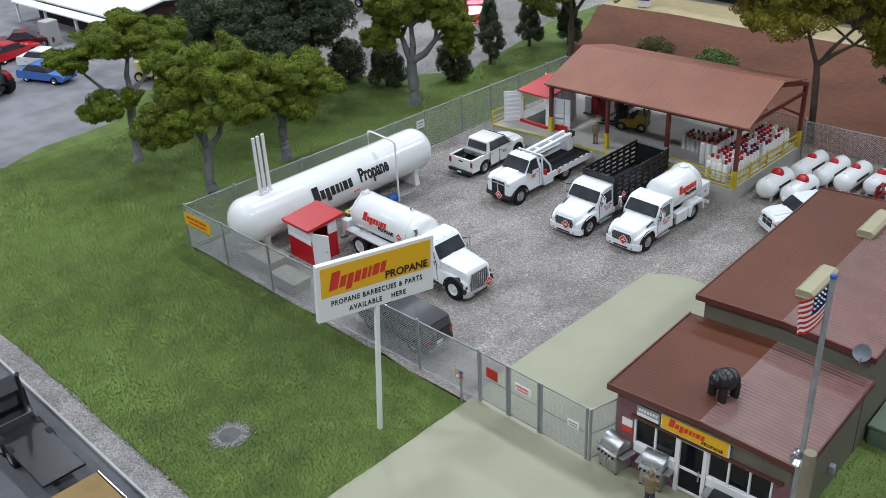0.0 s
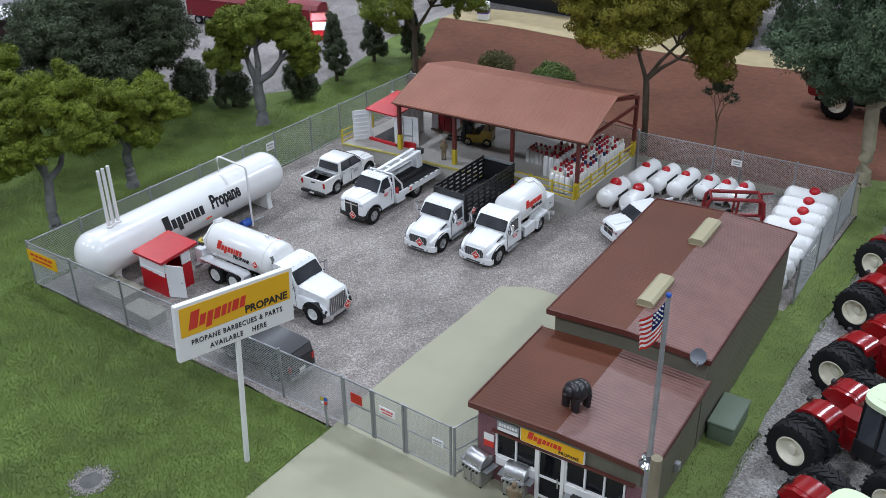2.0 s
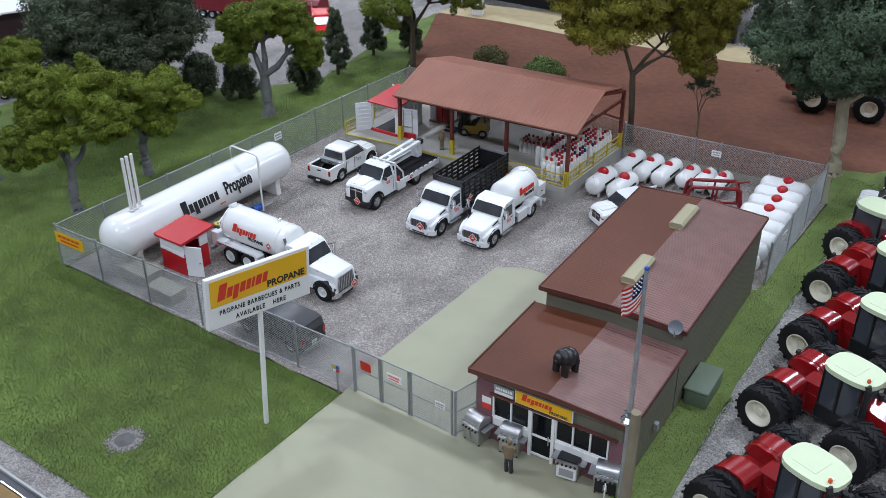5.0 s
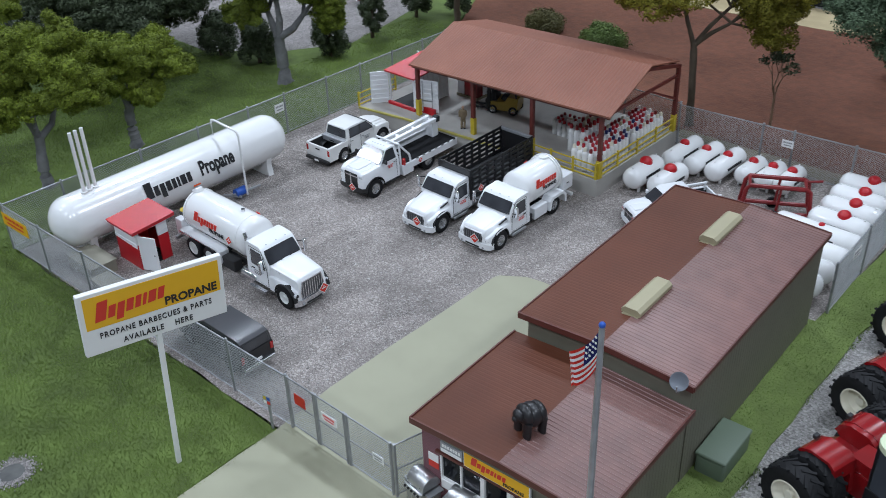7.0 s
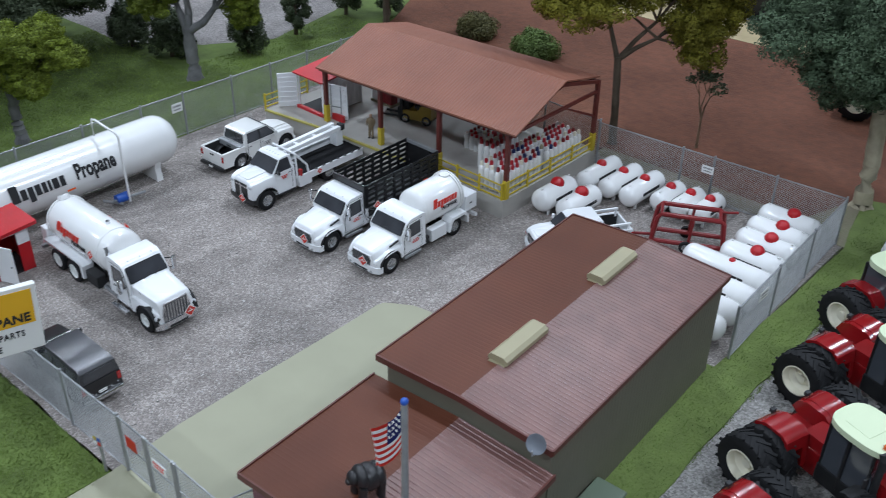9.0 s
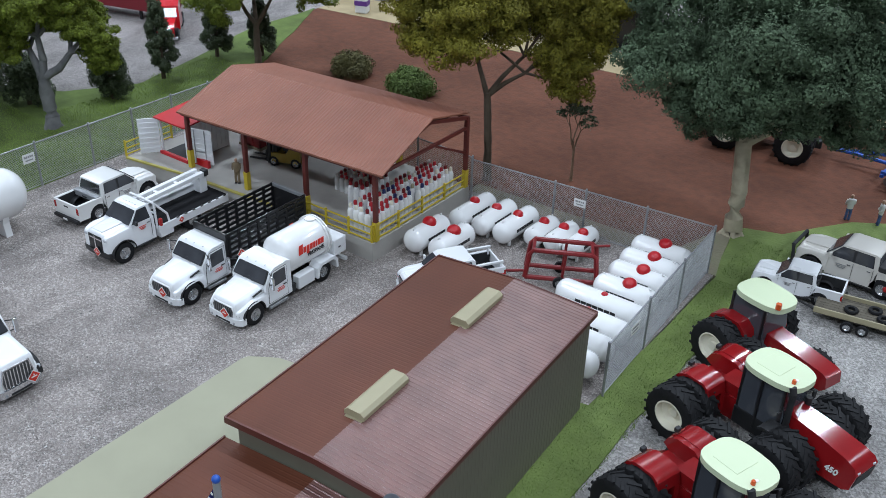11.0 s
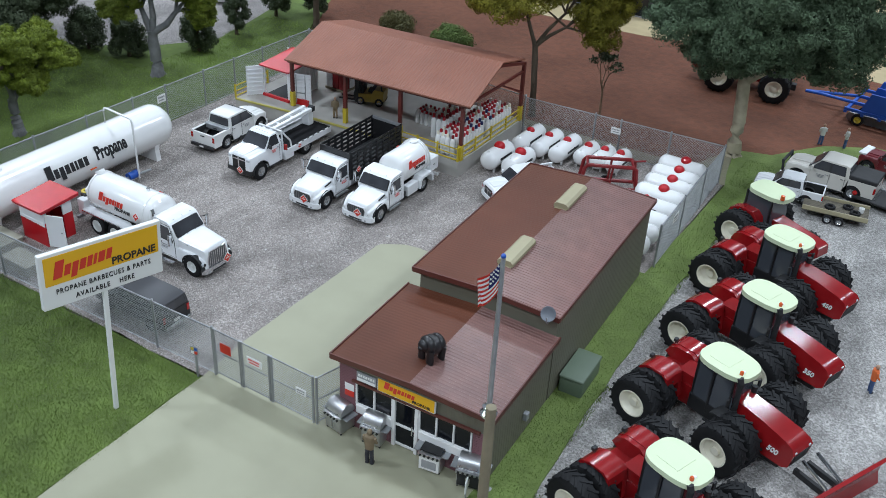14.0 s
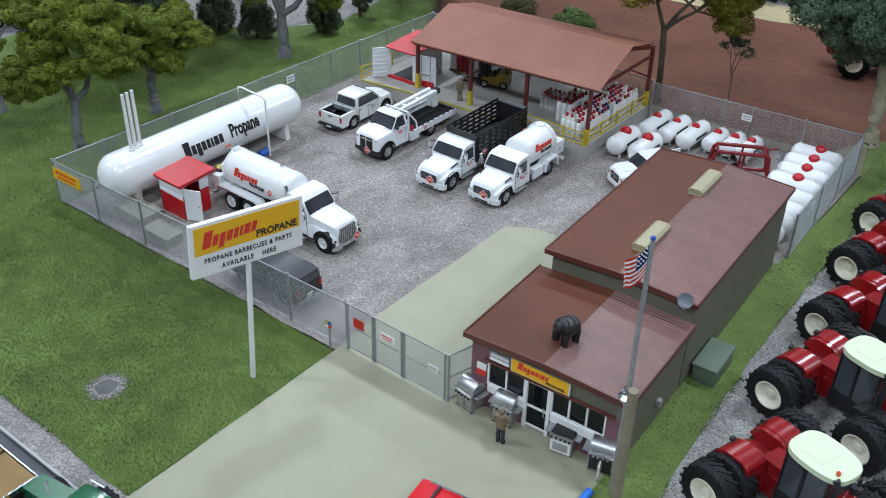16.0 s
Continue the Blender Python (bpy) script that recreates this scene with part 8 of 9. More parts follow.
for gx in (-14, 13.7):
    part("gable_wall", prism(B(), [(-7.5, 0), (7.5, 0), (7.5, 4.3), (0, 5.3), (-7.5, 4.3)], gx, gx + 0.3, "x"), BARNWALL, br)
for s in (1, -1):
    part("roof", slab(B(), [(-15.5, s * 9.2, 4.2), (15.5, s * 9.2, 4.2), (15.5, 0, 5.4), (-15.5, 0, 5.4)], (0, 0, 0.3)), SIGNWHITE, br, "white sheet roof")
part("porch_roof", slab(B(), [(-15.5, -11.6, 3.7), (15.2, -11.6, 3.7), (15.2, -9.7, 4.0), (-15.5, -9.7, 4.0)], (0, 0, 0.22)), SIGNWHITE, br, "narrow white porch roof")
part("barn_door", box(B(), -4, 4, -7.62, -7.5, 0, 3.8), MATTBLACK, br)
for k in range(4):
    part("porch_post", box(B(), -14.9 + 9.8 * k, -14.5 + 9.8 * k, -11.2, -10.8, 0, 3.75), SIGNWHITE, br)
mc = thing("vending_box", -152.4, 65.2, -0.3, 10, label="tall white cabinet standing before the barn", category="cabinet")
part("case", box(B(), -1.2, 1.2, -1.2, 1.2, 0, 4.2, 0.15), GREYCONC, mc)
yb = thing("yellow_machine", -121.5, 66.5, -0.3, 30, label="pale yellow machine behind the lawn trees", category="machine")
part("body", box(B(), -2.2, 2.2, -1.2, 1.2, 0.8, 3.2, 0.3), YELLOWPALE, yb)
part("cab", box(B(), -0.8, 0.9, -1.0, 1.0, 3.2, 4.8, 0.2), GLASS, yb)
for sd in (1, -1):
    for ax in (-1.5, 1.5):
        wheel(yb, ax, sd * 1.3, sd, 0.8, 0.5, rim=YELLOWPALE)

rs2 = thing("red_semi_truck", -100.6, 115.8, -0.55, -45, label="bright red semi truck with chrome trim", category="truck", group="red rig")
part("cab", shell([(-2.6, 0.9), (1.0, 0.9), (1.0, 2.6), (0.4, 4.2), (-2.6, 4.6)], 1.8, 2.5, 0.04, 0.15), REDCAR, rs2, smooth=True)
part("hood", shell([(0.9, 0.9), (4.3, 0.9), (4.4, 2.0), (4.0, 2.3), (0.9, 2.6)], 1.4, 1.6, 0.08, 0.18, nose=(3.6, 0.9)), REDCAR, rs2, smooth=True)
part("windscreen", cross_pane((1.02, 2.65), (0.45, 3.9), 1.5, 1.4, (0.05, 0, 0.03)), CHROME, rs2)
part("grille", box(B(), 4.25, 4.5, -0.9, 0.9, 0.9, 2.0, 0.05), CHROME, rs2)
part("bumper", box(B(), 4.2, 4.7, -1.7, 1.7, 0.4, 0.9, 0.08), CHROME, rs2)
for sd in (1, -1):
    part("exhaust_pipe", cyl(B(), (-2.8, sd * 1.5, 0.9), (-2.8, sd * 1.5, 5.6), 0.16, n=8), CHROME, rs2, smooth=True)
    for ax in (3.1, -3.4, -5.0):
        wheel(rs2, ax, sd * 1.5, sd, 0.85, 0.5)
part("chassis_frame", box(B(), -6.0, 4.0, -0.6, 0.6, 0.8, 1.2), MATTBLACK, rs2)
tr2 = thing("grain_trailer", -116.1, 117.0, -0.55, 14, label="long dark red tarped grain trailer", category="trailer", group="red rig")
part("hopper", bevel_all(prism(B(), [(-14, 1.6), (12, 1.6), (12.5, 2.4), (12.5, 4.6), (-14, 4.6)], -2.0, 2.0, "y"), 0.1, 1), TARPRED, tr2)
part("tarp", bevel_all(prism(B(), [(-2.1, 4.6), (2.1, 4.6), (1.5, 5.3), (0, 5.6), (-1.5, 5.3)], -14, 12.5, "x"), 0.1, 2), TARPRED, tr2, smooth=True)
for sd in (1, -1):
    for ax in (-12.0, -10.0):
        wheel(tr2, ax, sd * 1.6, sd, 0.85, 0.5)
    part("landing_leg", box(B(), 6.8, 7.2, sd * 1.2 - 0.15, sd * 1.2 + 0.15, 0, 1.8), MATTBLACK, tr2)
gs = thing("grain_bin", -128.5, 129.0, -0.55, 0, label="grey corrugated round steel grain bin", category="bin")
bm = B()
for k in range(12):
    lathe(bm, [(8.0, k * 1.2), (8.12, k * 1.2 + 0.3), (8.12, k * 1.2 + 0.9), (8.0, k * 1.2 + 1.2)], n=40)
part("shell", bm, STEEL, gs, smooth=True)
part("cone_roof", lathe(B(), [(8.4, 14.3), (0.8, 18.5), (0, 18.6)], n=40), STEEL, gs)
dc = thing("dark_counter", -40, 163, -0.6, 0, label="long black display counter beyond the fields", category="counter")
part("top", box(B(), -150, 2, -12, 12, 8.0, 9.0), BEDBLACK, dc)
part("front", box(B(), -148, 0, -10, -9, 0, 8.0), BLACK, dc)
# White bucket with a purple band, shaped as a plain box.
vs = thing("vehicle_sign", -84.9, 141.4, -0.1, 20, label="small white bucket with a purple band on the straw field", category="stand")
part("panel", box(B(), -1.0, 1.0, -0.8, 0.8, 0, 3.2, 0.2), SIGNWHITE, vs)
part("band", box(B(), -1.05, 1.05, -0.85, 0.85, 1.2, 2.0, 0.1), PURPLE, vs)


# ---- trees and shrubs ----
def leaf_cloud(clumps, count, size, rng):
    """Many tiny leaf flakes on a set of lumpy foam clumps; returns vertices and faces (centimetres)."""
    weights = np.array([c[3] * c[4] for c in clumps], float)
    weights /= weights.sum()
    pick = rng.choice(len(clumps), count, p=weights)
    cen = np.array([c[:3] for c in clumps])[pick]
    rad = np.array([(c[3], c[3], c[4]) for c in clumps])[pick]
    d = rng.normal(size=(count, 3))
    d /= np.linalg.norm(d, axis=1)[:, None]
    q = cen + d * rad
    lump = 1 + 0.26 * np.sin(2.3 * q[:, 0] + 1.1 * q[:, 2]) * np.sin(2.1 * q[:, 1] - 0.9 * q[:, 0]) + 0.15 * np.sin(5.3 * q[:, 0] - 2 * q[:, 1]) * np.sin(4.9 * q[:, 2] + q[:, 1])
    r = rng.uniform(0.25, 1.0, count) ** 0.16 * lump
    p = cen + d * rad * r[:, None] + rng.normal(size=(count, 3)) * 0.085
    n = d + rng.normal(size=(count, 3)) * 0.42
    n /= np.linalg.norm(n, axis=1)[:, None]
    a = np.cross(n, rng.normal(size=(count, 3)))
    a /= np.linalg.norm(a, axis=1)[:, None]
    b = np.cross(n, a)
    s = size * rng.uniform(0.6, 1.5, count)[:, None]
    tri = np.stack([p - a * s, p + a * s * 0.5 - b * s * 0.7, p + a * s * 0.6 + b * s * 0.7], 1).reshape(-1, 3)
    faces = np.arange(count * 3).reshape(-1, 3)
    return tri, faces


def cloud_part(name, quad, faces, mat, parent):
    me = bpy.data.meshes.new(name)
    me.from_pydata((quad * C).tolist(), [], faces.tolist())
    me.materials.append(mat)
    ob = new(name, me)
    ob.parent = parent
    return tagged(ob, kind="stuff")


def tree(x, y, height, spread, base, mat, bark, label, seed, leaves, leaf=0.32, clumps=16, trunk=0.7, lobes=None, squat=0.75, name="tree", zbase=0.0, fork=0.5, tip=None, turn=0.0, full=False):
    """A model tree: gnarled tapering trunk, boughs that divide into limbs, and a leafy crown of uneven clumps with gaps."""
    rng = np.random.default_rng(seed)
    t = thing(name, x, y, zbase, turn, label=label, category="tree", group="model trees")
    zf = base * fork + base * 0.5
    lean = np.array(tip) if tip else rng.uniform(-0.04, 0.04, 2) * height
    pts, radii = [(0, 0, -0.4), (0.03, 0, 0.1), (0.05, 0, 0.5)], [trunk * 1.4, trunk * 1.18, trunk * 1.04]
    for k in range(1, 8):
        f = k / 7
        w = trunk * 0.16 * (1 - f)
        pts.append((lean[0] * f * f + rng.uniform(-w, w), lean[1] * f * f + rng.uniform(-w, w), 0.5 + (zf - 0.5) * f))
        radii.append(trunk * (1.0 - 0.24 * f) * rng.uniform(0.93, 1.07))
    bm = tube(B(), pts, radii, n=12)
    for v in bm.verts:
        v.co.x += trunk * 0.05 * math.sin(5.1 * v.co.z + 3 * v.co.y / trunk)
        v.co.y += trunk * 0.05 * math.sin(4.3 * v.co.z - 3 * v.co.x / trunk)
    for k in range(5):
        a = k * 1.256 + rng.uniform(-0.3, 0.3)
        tube(bm, [(math.cos(a) * trunk * 1.5, math.sin(a) * trunk * 1.5, -0.35), (math.cos(a) * trunk * 0.85, math.sin(a) * trunk * 0.85, 0.2), (math.cos(a) * trunk * 0.5, math.sin(a) * trunk * 0.5, 1.1)], [trunk * 0.28, trunk * 0.3, trunk * 0.15], n=6)
    part("trunk", bm, bark, t, smooth=True)
    cs = []
    if lobes:
        cs = [list(c) for c in lobes]
    else:
        for k in range(clumps):
            if not full and k > 3 and rng.random() < 0.16:
                continue
            a = k * 2.4 + rng.uniform(-0.4, 0.4)
            f = math.sqrt((k + 0.5) / clumps)
            rr = spread * 0.72 * f
            zz = base + (height - base) * (0.32 + 0.52 * (1 - f * f * 0.75) + rng.uniform(-0.2, 0.2))
            q = spread * rng.uniform(0.20, 0.31) * (1.15 if full else 1.0)
            cs.append([lean[0] + rr * math.cos(a), lean[1] + rr * math.sin(a), zz, q, q * squat])
    # boughs: neighbouring clumps share one bough, which divides into a limb for each
    order = sorted(cs, key=lambda c: math.atan2(c[1] - lean[1], c[0] - lean[0]))
    groups = 3 if len(cs) > 5 else 2
    for g in range(groups):
        share = order[g * len(order) // groups:(g + 1) * len(order) // groups]
        m = np.mean([c[:3] for c in share], axis=0)
        low = min(c[2] for c in share)
        end = Vector((lean[0] + (m[0] - lean[0]) * 0.6, lean[1] + (m[1] - lean[1]) * 0.6, max(zf + 0.6, zf + (min(m[2], low + 2) - zf) * 0.55)))
        start = Vector((lean[0], lean[1], zf - 0.35))
        mid = start.lerp(end, 0.5) + Vector((rng.uniform(-0.35, 0.35), rng.uniform(-0.35, 0.35), rng.uniform(-0.5, 0.1)))
        part("bough", tube(B(), [tuple(start), tuple(start.lerp(mid, 0.5)), tuple(mid), tuple(mid.lerp(end, 0.5)), tuple(end)], [trunk * 0.66, trunk * 0.55, trunk * 0.52, trunk * 0.42, trunk * 0.36], n=10), bark, t, smooth=True)
        for c in share[:6]:
            tipv = Vector((c[0] * 0.95, c[1] * 0.95, c[2]))
            elbow = end.lerp(tipv, 0.5) + Vector((rng.uniform(-0.3, 0.3), rng.uniform(-0.3, 0.3), rng.uniform(-0.5, 0.2)))
            part("limb", tube(B(), [tuple(end), tuple(elbow), tuple(tipv)], [trunk * 0.34, trunk * 0.24, trunk * 0.1], n=8), bark, t, smooth=True)
    small = []
    for c in cs:
        for j in range(20):
            d = rng.normal(size=3)
            d /= np.linalg.norm(d)
            o = rng.uniform(0.72, 1.1)
            small.append([c[0] + d[0] * c[3] * o, c[1] + d[1] * c[3] * o, c[2] + d[2] * c[4] * o, c[3] * rng.uniform(0.16, 0.44), c[4] * rng.uniform(0.14, 0.38)])
    core = [[c[0], c[1], c[2], c[3] * 0.78, c[4] * 0.78] for c in cs]
    quad, faces = leaf_cloud(core + small, int(leaves * 3.4), leaf * 0.52, rng)
    cloud_part("crown", quad, faces, mat, t)
    return t


OLIVE_L = "olive-green foam tree with clumped foliage on crooked limbs"
tree(-80.0, 49.6, 15.5, 9.2, 5.8, LEAF_OLIVE, BARK, OLIVE_L + " behind the fence", 11, 60000, 0.2, trunk=0.62, tip=(0.4, 0), turn=60.6,
     lobes=[(4.6, 0, 11.2, 3.3, 2.4), (2.2, 1, 13.2, 3.2, 2.2), (4.6, 2.4, 14.6, 2.3, 2.2), (-3.8, -1, 8.8, 2.5, 1.8), (-2.4, 0.5, 11.2, 2.5, 1.9), (-0.8, 2.6, 14.6, 3.0, 2.0), (-2.6, 3.2, 15.0, 2.2, 1.5), (0.4, -1.2, 9.6, 1.9, 1.4), (6.0, 2.5, 9.4, 2.4, 1.7)])
tree(-81.2, 61.0, 15.0, 7.6, 4.4, LEAF_OLIVE, BARK, OLIVE_L + " beside the tank", 23, 46000, 0.2, trunk=0.68, tip=(-0.1, 0), turn=56,
     lobes=[(1.1, 0, 10.2, 2.9, 2.0), (5.4, 0.5, 9.0, 2.2, 1.6), (1.9, -1.5, 6.9, 1.9, 1.4), (-1.8, 1, 11.2, 2.7, 1.9), (3.4, 1.6, 10.8, 2.5, 1.7), (-2.6, -1, 8.6, 2.3, 1.7)])
tree(-95.2, 49.0, 16.0, 9.0, 9.0, LEAF_OLIVE, BARK, OLIVE_L + " on the lawn", 37, 44000, 0.2, trunk=0.62, tip=(0.8, 0), turn=64,
     lobes=[(-1.1, 0, 15.2, 3.3, 1.8), (-5.2, -0.5, 13.6, 2.3, 1.4), (-2.9, -1.5, 8.1, 2.2, 1.7), (0.6, -1.2, 8.4, 1.4, 1.1), (3.3, 1, 14.6, 3.0, 1.8), (6.0, 2, 15.2, 2.4, 1.5), (2.0, 2.5, 16.4, 2.4, 1.4)])
tree(-82.5, 83.7, 16.5, 7.8, 6.2, LEAF_MID, BARK, "green foam tree with a thick forked grey trunk", 41, 46000, 0.24, trunk=0.85, tip=(-0.1, 0), turn=47.4,
     lobes=[(0.8, 0, 14.2, 4.0, 2.5), (4.4, 0.5, 12.8, 3.0, 2.2), (-4.4, 0, 9.4, 2.1, 1.7), (6.2, 0.5, 8.6, 2.4, 2.0), (6.0, 0, 10.8, 2.3, 1.8), (-2.6, 1, 12.2, 2.5, 2.2), (-3.6, -0.5, 13.6, 1.9, 1.6), (1.5, 3, 12.8, 3.0, 2.2), (3.8, -0.5, 15.2, 2.3, 1.6)])
DARK_L = "large dark green foam tree with a dense round crown"
tree(-97.9, 71.6, 19.0, 12.6, 2.6, LEAF_DARK, DARKBARK, DARK_L, 53, 70000, 0.28, 26, 1.1, full=True)
tree(-107.0, 77.0, 19.0, 12.8, 2.0, LEAF_DARK, DARKBARK, DARK_L, 59, 50000, 0.28, 24, 1.1, full=True)
tree(-77.8, 111.7, 18.0, 11.5, 6.5, LEAF_MID, DARKBARK, "tall green foam tree with a slender double trunk", 61, 44000, 0.26, 18, 0.5)
tree(-36.1, 104.1, 27.0, 13.0, 9.6, LEAF_GOLD, DARKBARK, "tall golden-olive foam tree with a slim dark trunk", 71, 90000, 0.25, trunk=0.46, turn=24, tip=(-0.4, 0),
     lobes=[(-6.0, 0.5, 16.8, 4.0, 3.6), (-3.0, -1, 17.0, 4.2, 3.6), (-7.0, 2, 20.0, 4.2, 3.8), (-2.5, 2.5, 20.5, 5.0, 4.0), (1.0, 3.5, 20.5, 4.4, 4.0), (0.8, 1, 17.6, 3.2, 2.8), (-4.5, 3, 23.0, 5.0, 3.6),
            (6.2, 2.5, 17.4, 3.9, 4.4), (7.0, 2.5, 14.2, 3.0, 3.8), (7.6, 1.8, 11.4, 2.1, 2.6), (7.4, 3.5, 20.5, 4.0, 4.0), (4.2, 4, 22.5, 4.4, 3.6), (9.2, 3, 18.4, 3.8, 3.8), (8.4, 2.6, 15.4, 3.0, 3.2)])
tree(-11.0, 109.2, 27.0, 13.0, 10.2, LEAF_TEAL, PALEBARK, "broad grey-green foam tree with a thick pale trunk", 83, 105000, 0.25, trunk=0.9, fork=0.45, tip=(-0.5, 0), turn=12,
     lobes=[(-7.6, 0, 15.6, 5.0, 4.0), (0, -2, 18.0, 6.0, 5.2), (6, 0, 17.5, 6.0, 5.2), (-8.4, 2.4, 19.5, 5.0, 4.4), (-3, 4, 22.0, 6.0, 5.0), (4, 4, 22.0, 6.5, 5.2), (10.5, 2, 17.0, 4.8, 4.4), (-4.0, -0.6, 12.9, 3.6, 2.6), (4.5, -1, 13.8, 3.6, 2.8), (0, -4, 15.4, 4.2, 3.2), (9.5, 0, 13.6, 3.6, 2.8)])
tree(-28.9, 109.4, 9.0, 2.6, 4.6, LEAF_DARK, TWIG, "thin bare sapling with a few dark leaves", 91, 260, 0.3, 7, 0.16, zbase=-0.06, fork=0.3)


def shrub(x, y, h, w, mat, label, seed, leaves, cone=False, z=0.0):
    rng = np.random.default_rng(seed)
    t = thing("shrub", x, y, z, 0, label=label, category="shrub", group="model shrubs")
    part("stem", tube(B(), [(0, 0, -0.3), (0.1, 0, h * 0.4), (0, 0.1, h * 0.8)], [0.3, 0.22, 0.08], n=8), DARKBARK, t, smooth=True)
    cs = []
    for k in range(26):
        f = (k + 0.5) / 26
        a = k * 2.4 + rng.uniform(-0.5, 0.5)
        r = w * rng.uniform(0.75, 1.15) * (0.62 * (1 - f * 0.75) if cone else 0.55 * math.sin(math.pi * min(0.95, 0.25 + f * 0.7)))
        cs.append([r * math.cos(a), r * math.sin(a), h * (0.18 + 0.74 * f), w * rng.uniform(0.18, 0.34) * (1 - 0.35 * f if cone else 1), w * rng.uniform(0.2, 0.36)])
    quad, faces = leaf_cloud(cs, int(leaves * 3.4), 0.13, rng)
    cloud_part("foliage", quad, faces, mat, t)


shrub(-85.2, 102.0, 11.0, 2.6, LEAF_DARK, "tall narrow dark evergreen shrub by the lawn edge", 3, 4200, True)
shrub(-86.3, 112.2, 8.5, 2.6, LEAF_DARK, "narrow dark evergreen shrub by the lawn edge", 4, 3600, True)
shrub(-82.0, 116.5, 8.0, 2.6, LEAF_DARK, "narrow dark evergreen shrub beside the tall tree", 14, 3400, True)
shrub(-90.5, 86.0, 6.0, 3.6, LEAF_DARK, "bushy dark shrub under the green tree", 5, 4200)
shrub(-84.5, 93.5, 6.2, 3.2, LEAF_DARK, "bushy dark shrub under the green tree", 6, 3800)
shrub(-97.0, 84.5, 6.0, 3.6, LEAF_DARK, "bushy dark shrub at the gravel edge", 7, 3800)
shrub(-67.6, 118.8, 2.4, 3.9, LEAF_BROWN, "low olive-brown bush on the red soil", 8, 4600, z=-0.06)
shrub(-57.6, 118.2, 2.7, 4.2, LEAF_BUSH, "low rounded green bush on the red soil", 9, 5200, z=-0.06)


# ---- grass: short fibres over the lawns ----
def grass(name, areas, label, blade):
    rng = np.random.default_rng(77)
    vs, fs = [], []
    base = 0
    for x0, x1, y0, y1, dens, h, inside in areas:
        n = int((x1 - x0) * (y1 - y0) * dens)
        px, py = rng.uniform(x0, x1, n), rng.uniform(y0, y1, n)
        if inside is not None:
            keep = inside(px, py)
            px, py = px[keep], py[keep]
        n = len(px)
        a = rng.uniform(0, 2 * np.pi, n)
        w = rng.uniform(0.02, 0.045, n)
        hh = h * rng.uniform(0.5, 1.3, n)
        lx, ly = rng.normal(0, 0.5, n) * hh, rng.normal(0, 0.5, n) * hh
        z0 = np.full(n, -0.04)
        tri = np.stack([np.stack([px - np.cos(a) * w, py - np.sin(a) * w, z0], 1), np.stack([px + np.cos(a) * w, py + np.sin(a) * w, z0], 1), np.stack([px + lx, py + ly, z0 + hh], 1)], 1).reshape(-1, 3)
        vs.append(tri)
        fs.append(np.arange(base, base + 3 * n).reshape(-1, 3))
        base += 3 * n
    me = bpy.data.meshes.new(name)
    me.from_pydata((np.concatenate(vs) * C).tolist(), [], np.concatenate(fs).tolist())
    me.materials.append(blade)
    return tagged(new(name, me), label, "grass", kind="stuff")


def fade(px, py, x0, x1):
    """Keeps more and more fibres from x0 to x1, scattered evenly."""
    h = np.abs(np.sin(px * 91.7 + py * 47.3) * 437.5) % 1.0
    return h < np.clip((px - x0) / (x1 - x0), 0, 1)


def off_manhole(px, py):
    return (px + 43.2) ** 2 + (py - 26.9) ** 2 > 1.9


grass("lawn_grass", [(-32.75, -32.4, 21.3, 41.2, 70, 0.16, None), (-72, -32.6, 21.15, 41.4, 115, 0.2, lambda px, py: off_manhole(px, py) & fade(px, py, -86, -56)), (-86, -72, 21.2, 41.4, 75, 0.22, lambda px, py: fade(px, py, -86, -56))], "short bright green model grass fibres on the lawn", GRASSBLADE)
# Fibres with the brighter light in their colour take over westwards.
grass("west_lawn_grass", [(-72, -56, 21.15, 41.4, 115, 0.2, lambda px, py: ~fade(px, py, -86, -56)), (-106, -72, 21.2, 41.4, 75, 0.22, lambda px, py: ~fade(px, py, -86, -56)), (-106, -70.6, 41.4, 84, 45, 0.25, None), (-86, -70.6, 84, 101, 30, 0.28, None), (-87, -76, 101, 112, 24, 0.28, lambda px, py: px < -70.5 - (py - 101) * 0.62)], "short model grass fibres on the west lawn, brighter light in their green", LITBLADE)
grass("strip_grass", [(-8.35, -4.1, 37, 46, 75, 0.24, None), (-9.2, -4.9, 46, 60, 70, 0.26, lambda px, py: (px > -6.4) | (py < 56.7) | (px < -8.65)), (-10.4, -5.6, 60, 77.4, 60, 0.24, lambda px, py: (py > 61.3) | (px > -6.3) | (px < -8.7)), (-9.2, -5.6, 77.4, 100, 60, 0.24, None), (-9, 2, 101, 109, 40, 0.28, lambda px, py: px < -6.5 + (py - 100) * 0.8)], "short green model grass fibres beside the building", STRIPBLADE)


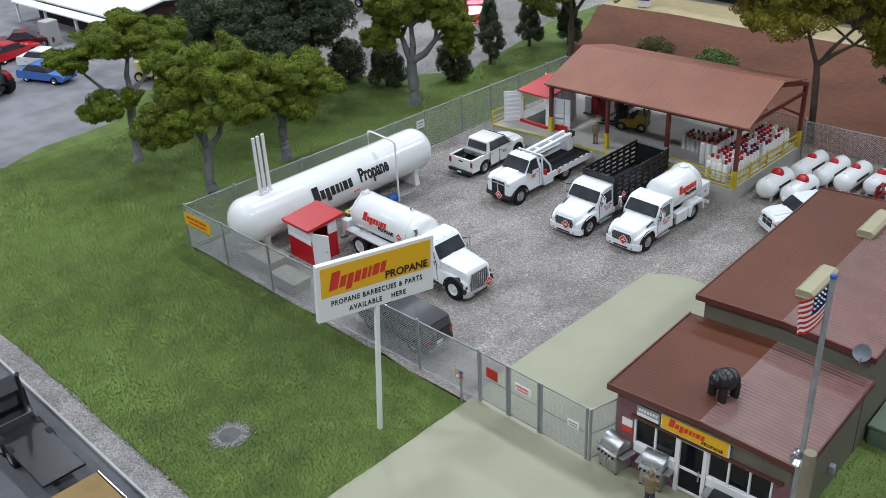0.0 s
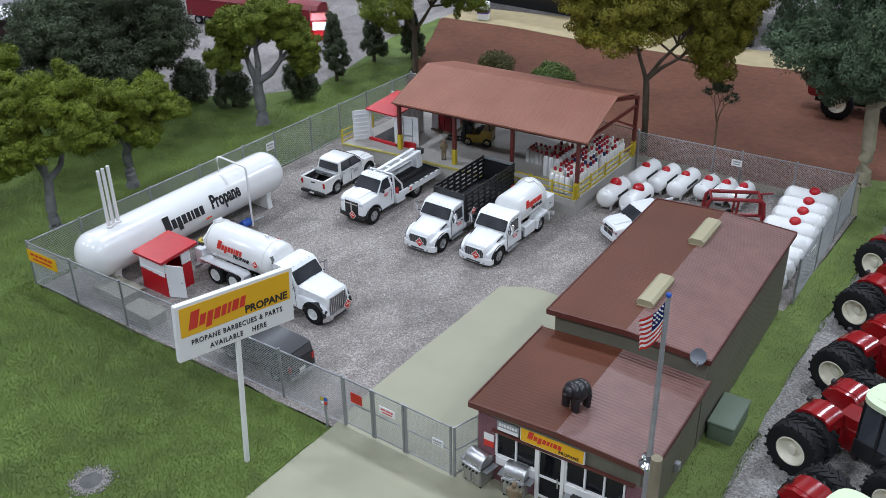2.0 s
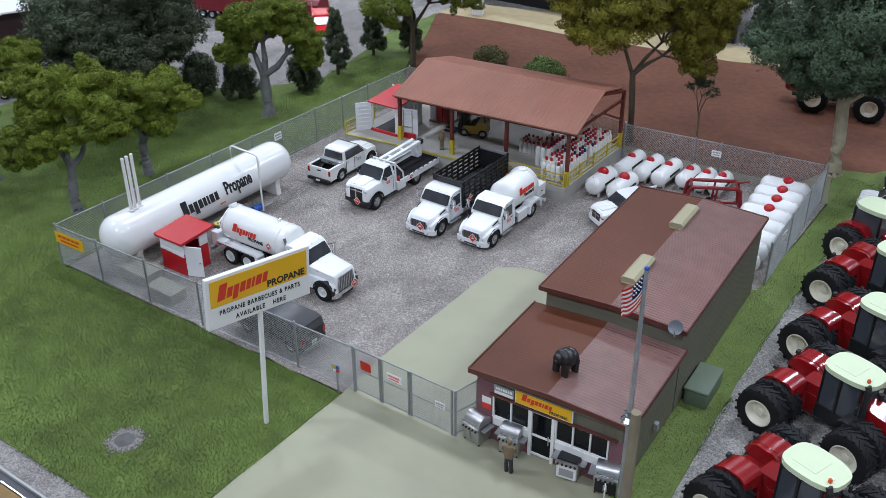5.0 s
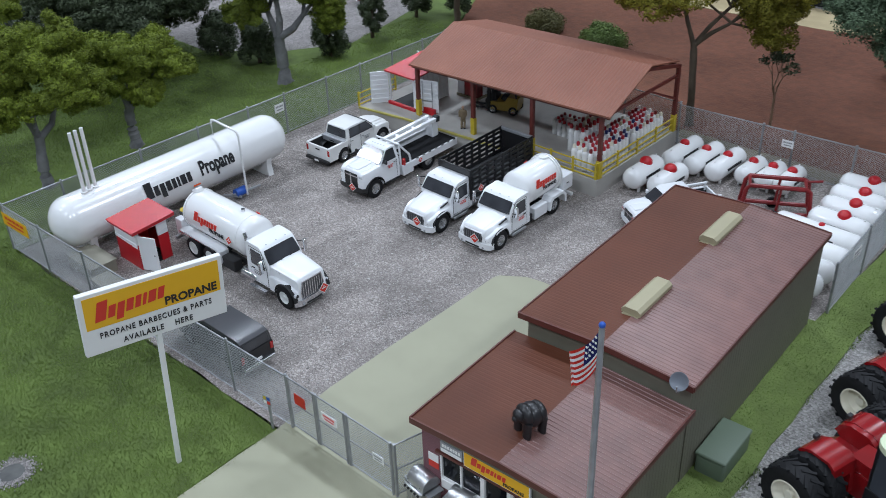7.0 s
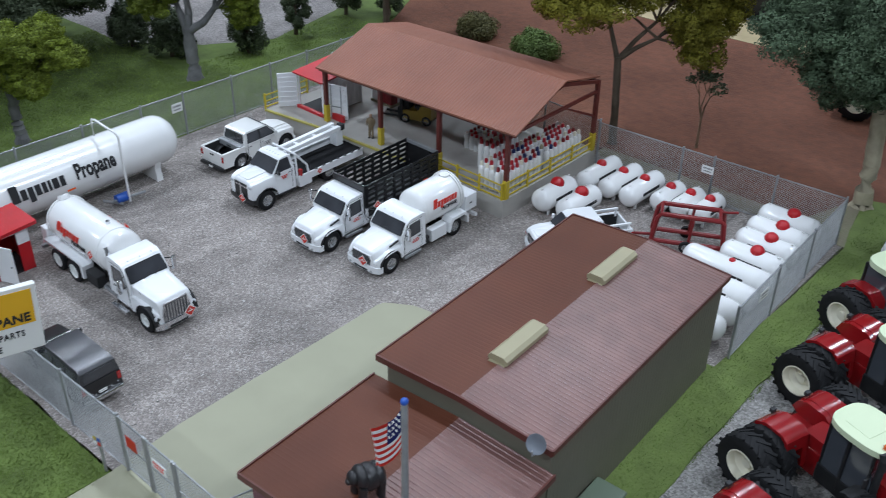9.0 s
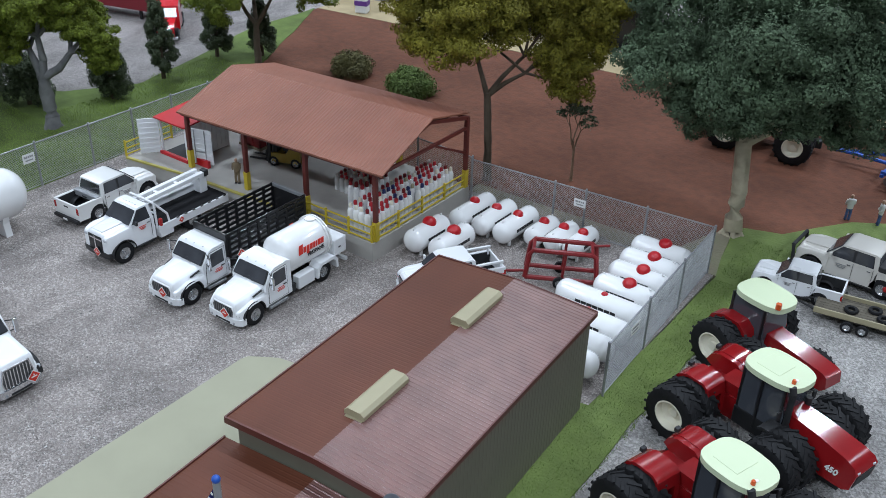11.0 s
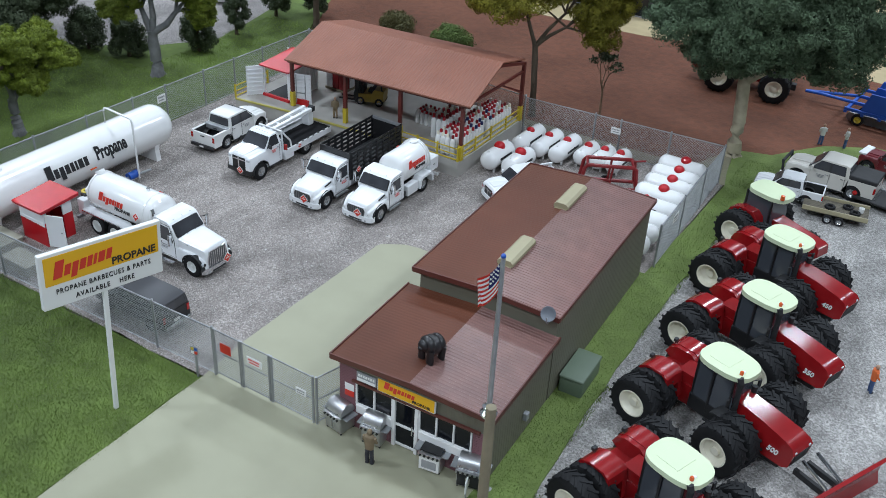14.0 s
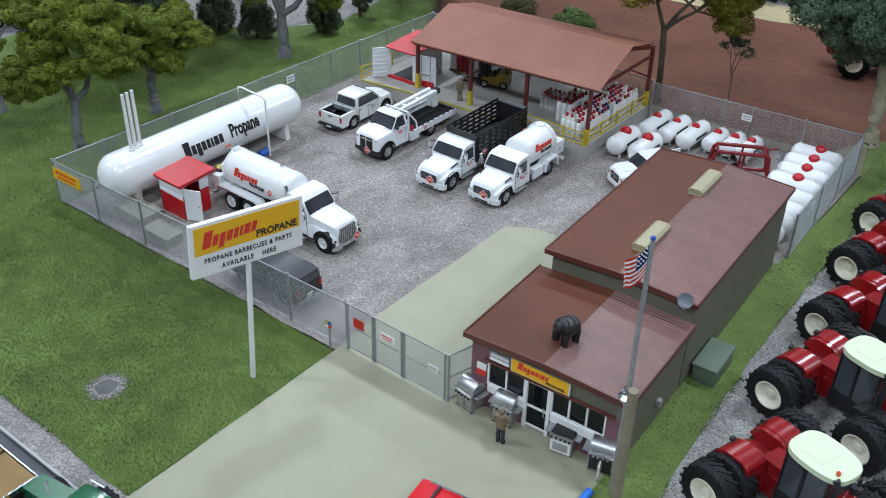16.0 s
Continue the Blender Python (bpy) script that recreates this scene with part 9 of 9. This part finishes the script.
# ---- loose stones over the gravel ----
def loose_stones(name, areas, label, mat):
    """Small four-sided chips scattered over a surface."""
    rng = np.random.default_rng(19)
    vs, fs, base = [], [], 0
    for x0, x1, y0, y1, dens, z in areas:
        n = int((x1 - x0) * (y1 - y0) * dens)
        c = np.stack([rng.uniform(x0, x1, n), rng.uniform(y0, y1, n), np.full(n, z)], 1)
        s = rng.uniform(0.03, 0.078, n)[:, None, None] * (1 + (rng.random(n) < 0.06)[:, None, None])
        d = rng.normal(size=(n, 4, 3))
        d /= np.linalg.norm(d, axis=2)[:, :, None]
        d[:, :, 2] *= 0.7
        vs.append((c[:, None, :] + d * s).reshape(-1, 3))
        k = base + 4 * np.arange(n)[:, None]
        fs.append(np.concatenate([k + np.array([[0, 1, 2]]), k + np.array([[0, 3, 1]]), k + np.array([[0, 2, 3]]), k + np.array([[1, 3, 2]])], 0))
        base += 4 * n
    me = bpy.data.meshes.new(name)
    me.from_pydata((np.concatenate(vs) * C).tolist(), [], np.concatenate(fs).tolist())
    me.materials.append(mat)
    return tagged(new(name, me), label, "gravel", kind="stuff")


loose_stones("yard_stones", [(-70, -33.4, 42, 83, 26, 0.01), (-33.4, -21.5, 68.5, 100, 20, 0.01)], "loose grey gravel chips on the yard", YARDCHIP)
loose_stones("side_stones", [(-4.0, 30, 22, 60, 12, -0.07), (-5.0, 20, 60, 100, 9, -0.07)], "loose pale gravel chips under the tractors", PALECHIP)
loose_stones("verge_stones", [(-90, -33, 19.6, 21.9, 30, -0.04)], "loose grey gravel chips along the road verge", YARDCHIP)

# ---- bricks of the office front ----
brick_mesh = {}
for core, a, b, z0, z1 in BRICKS:
    w = round(b - a, 3)
    if w not in brick_mesh:
        bm = box(B(), -w / 2, w / 2, -0.03, 0.03, -0.0625, 0.0625)
        bm.transform(Matrix.Scale(C, 4))
        me = bpy.data.meshes.new("brick")
        bm.to_mesh(me)
        bm.free()
        me.materials.append(BRICKM)
        brick_mesh[w] = me
    ob = new("brick", brick_mesh[w])
    ob.parent = core
    ob.location = ((a + b) / 2 * C, (FY - 0.005) * C, (z0 + z1) / 2 * C)
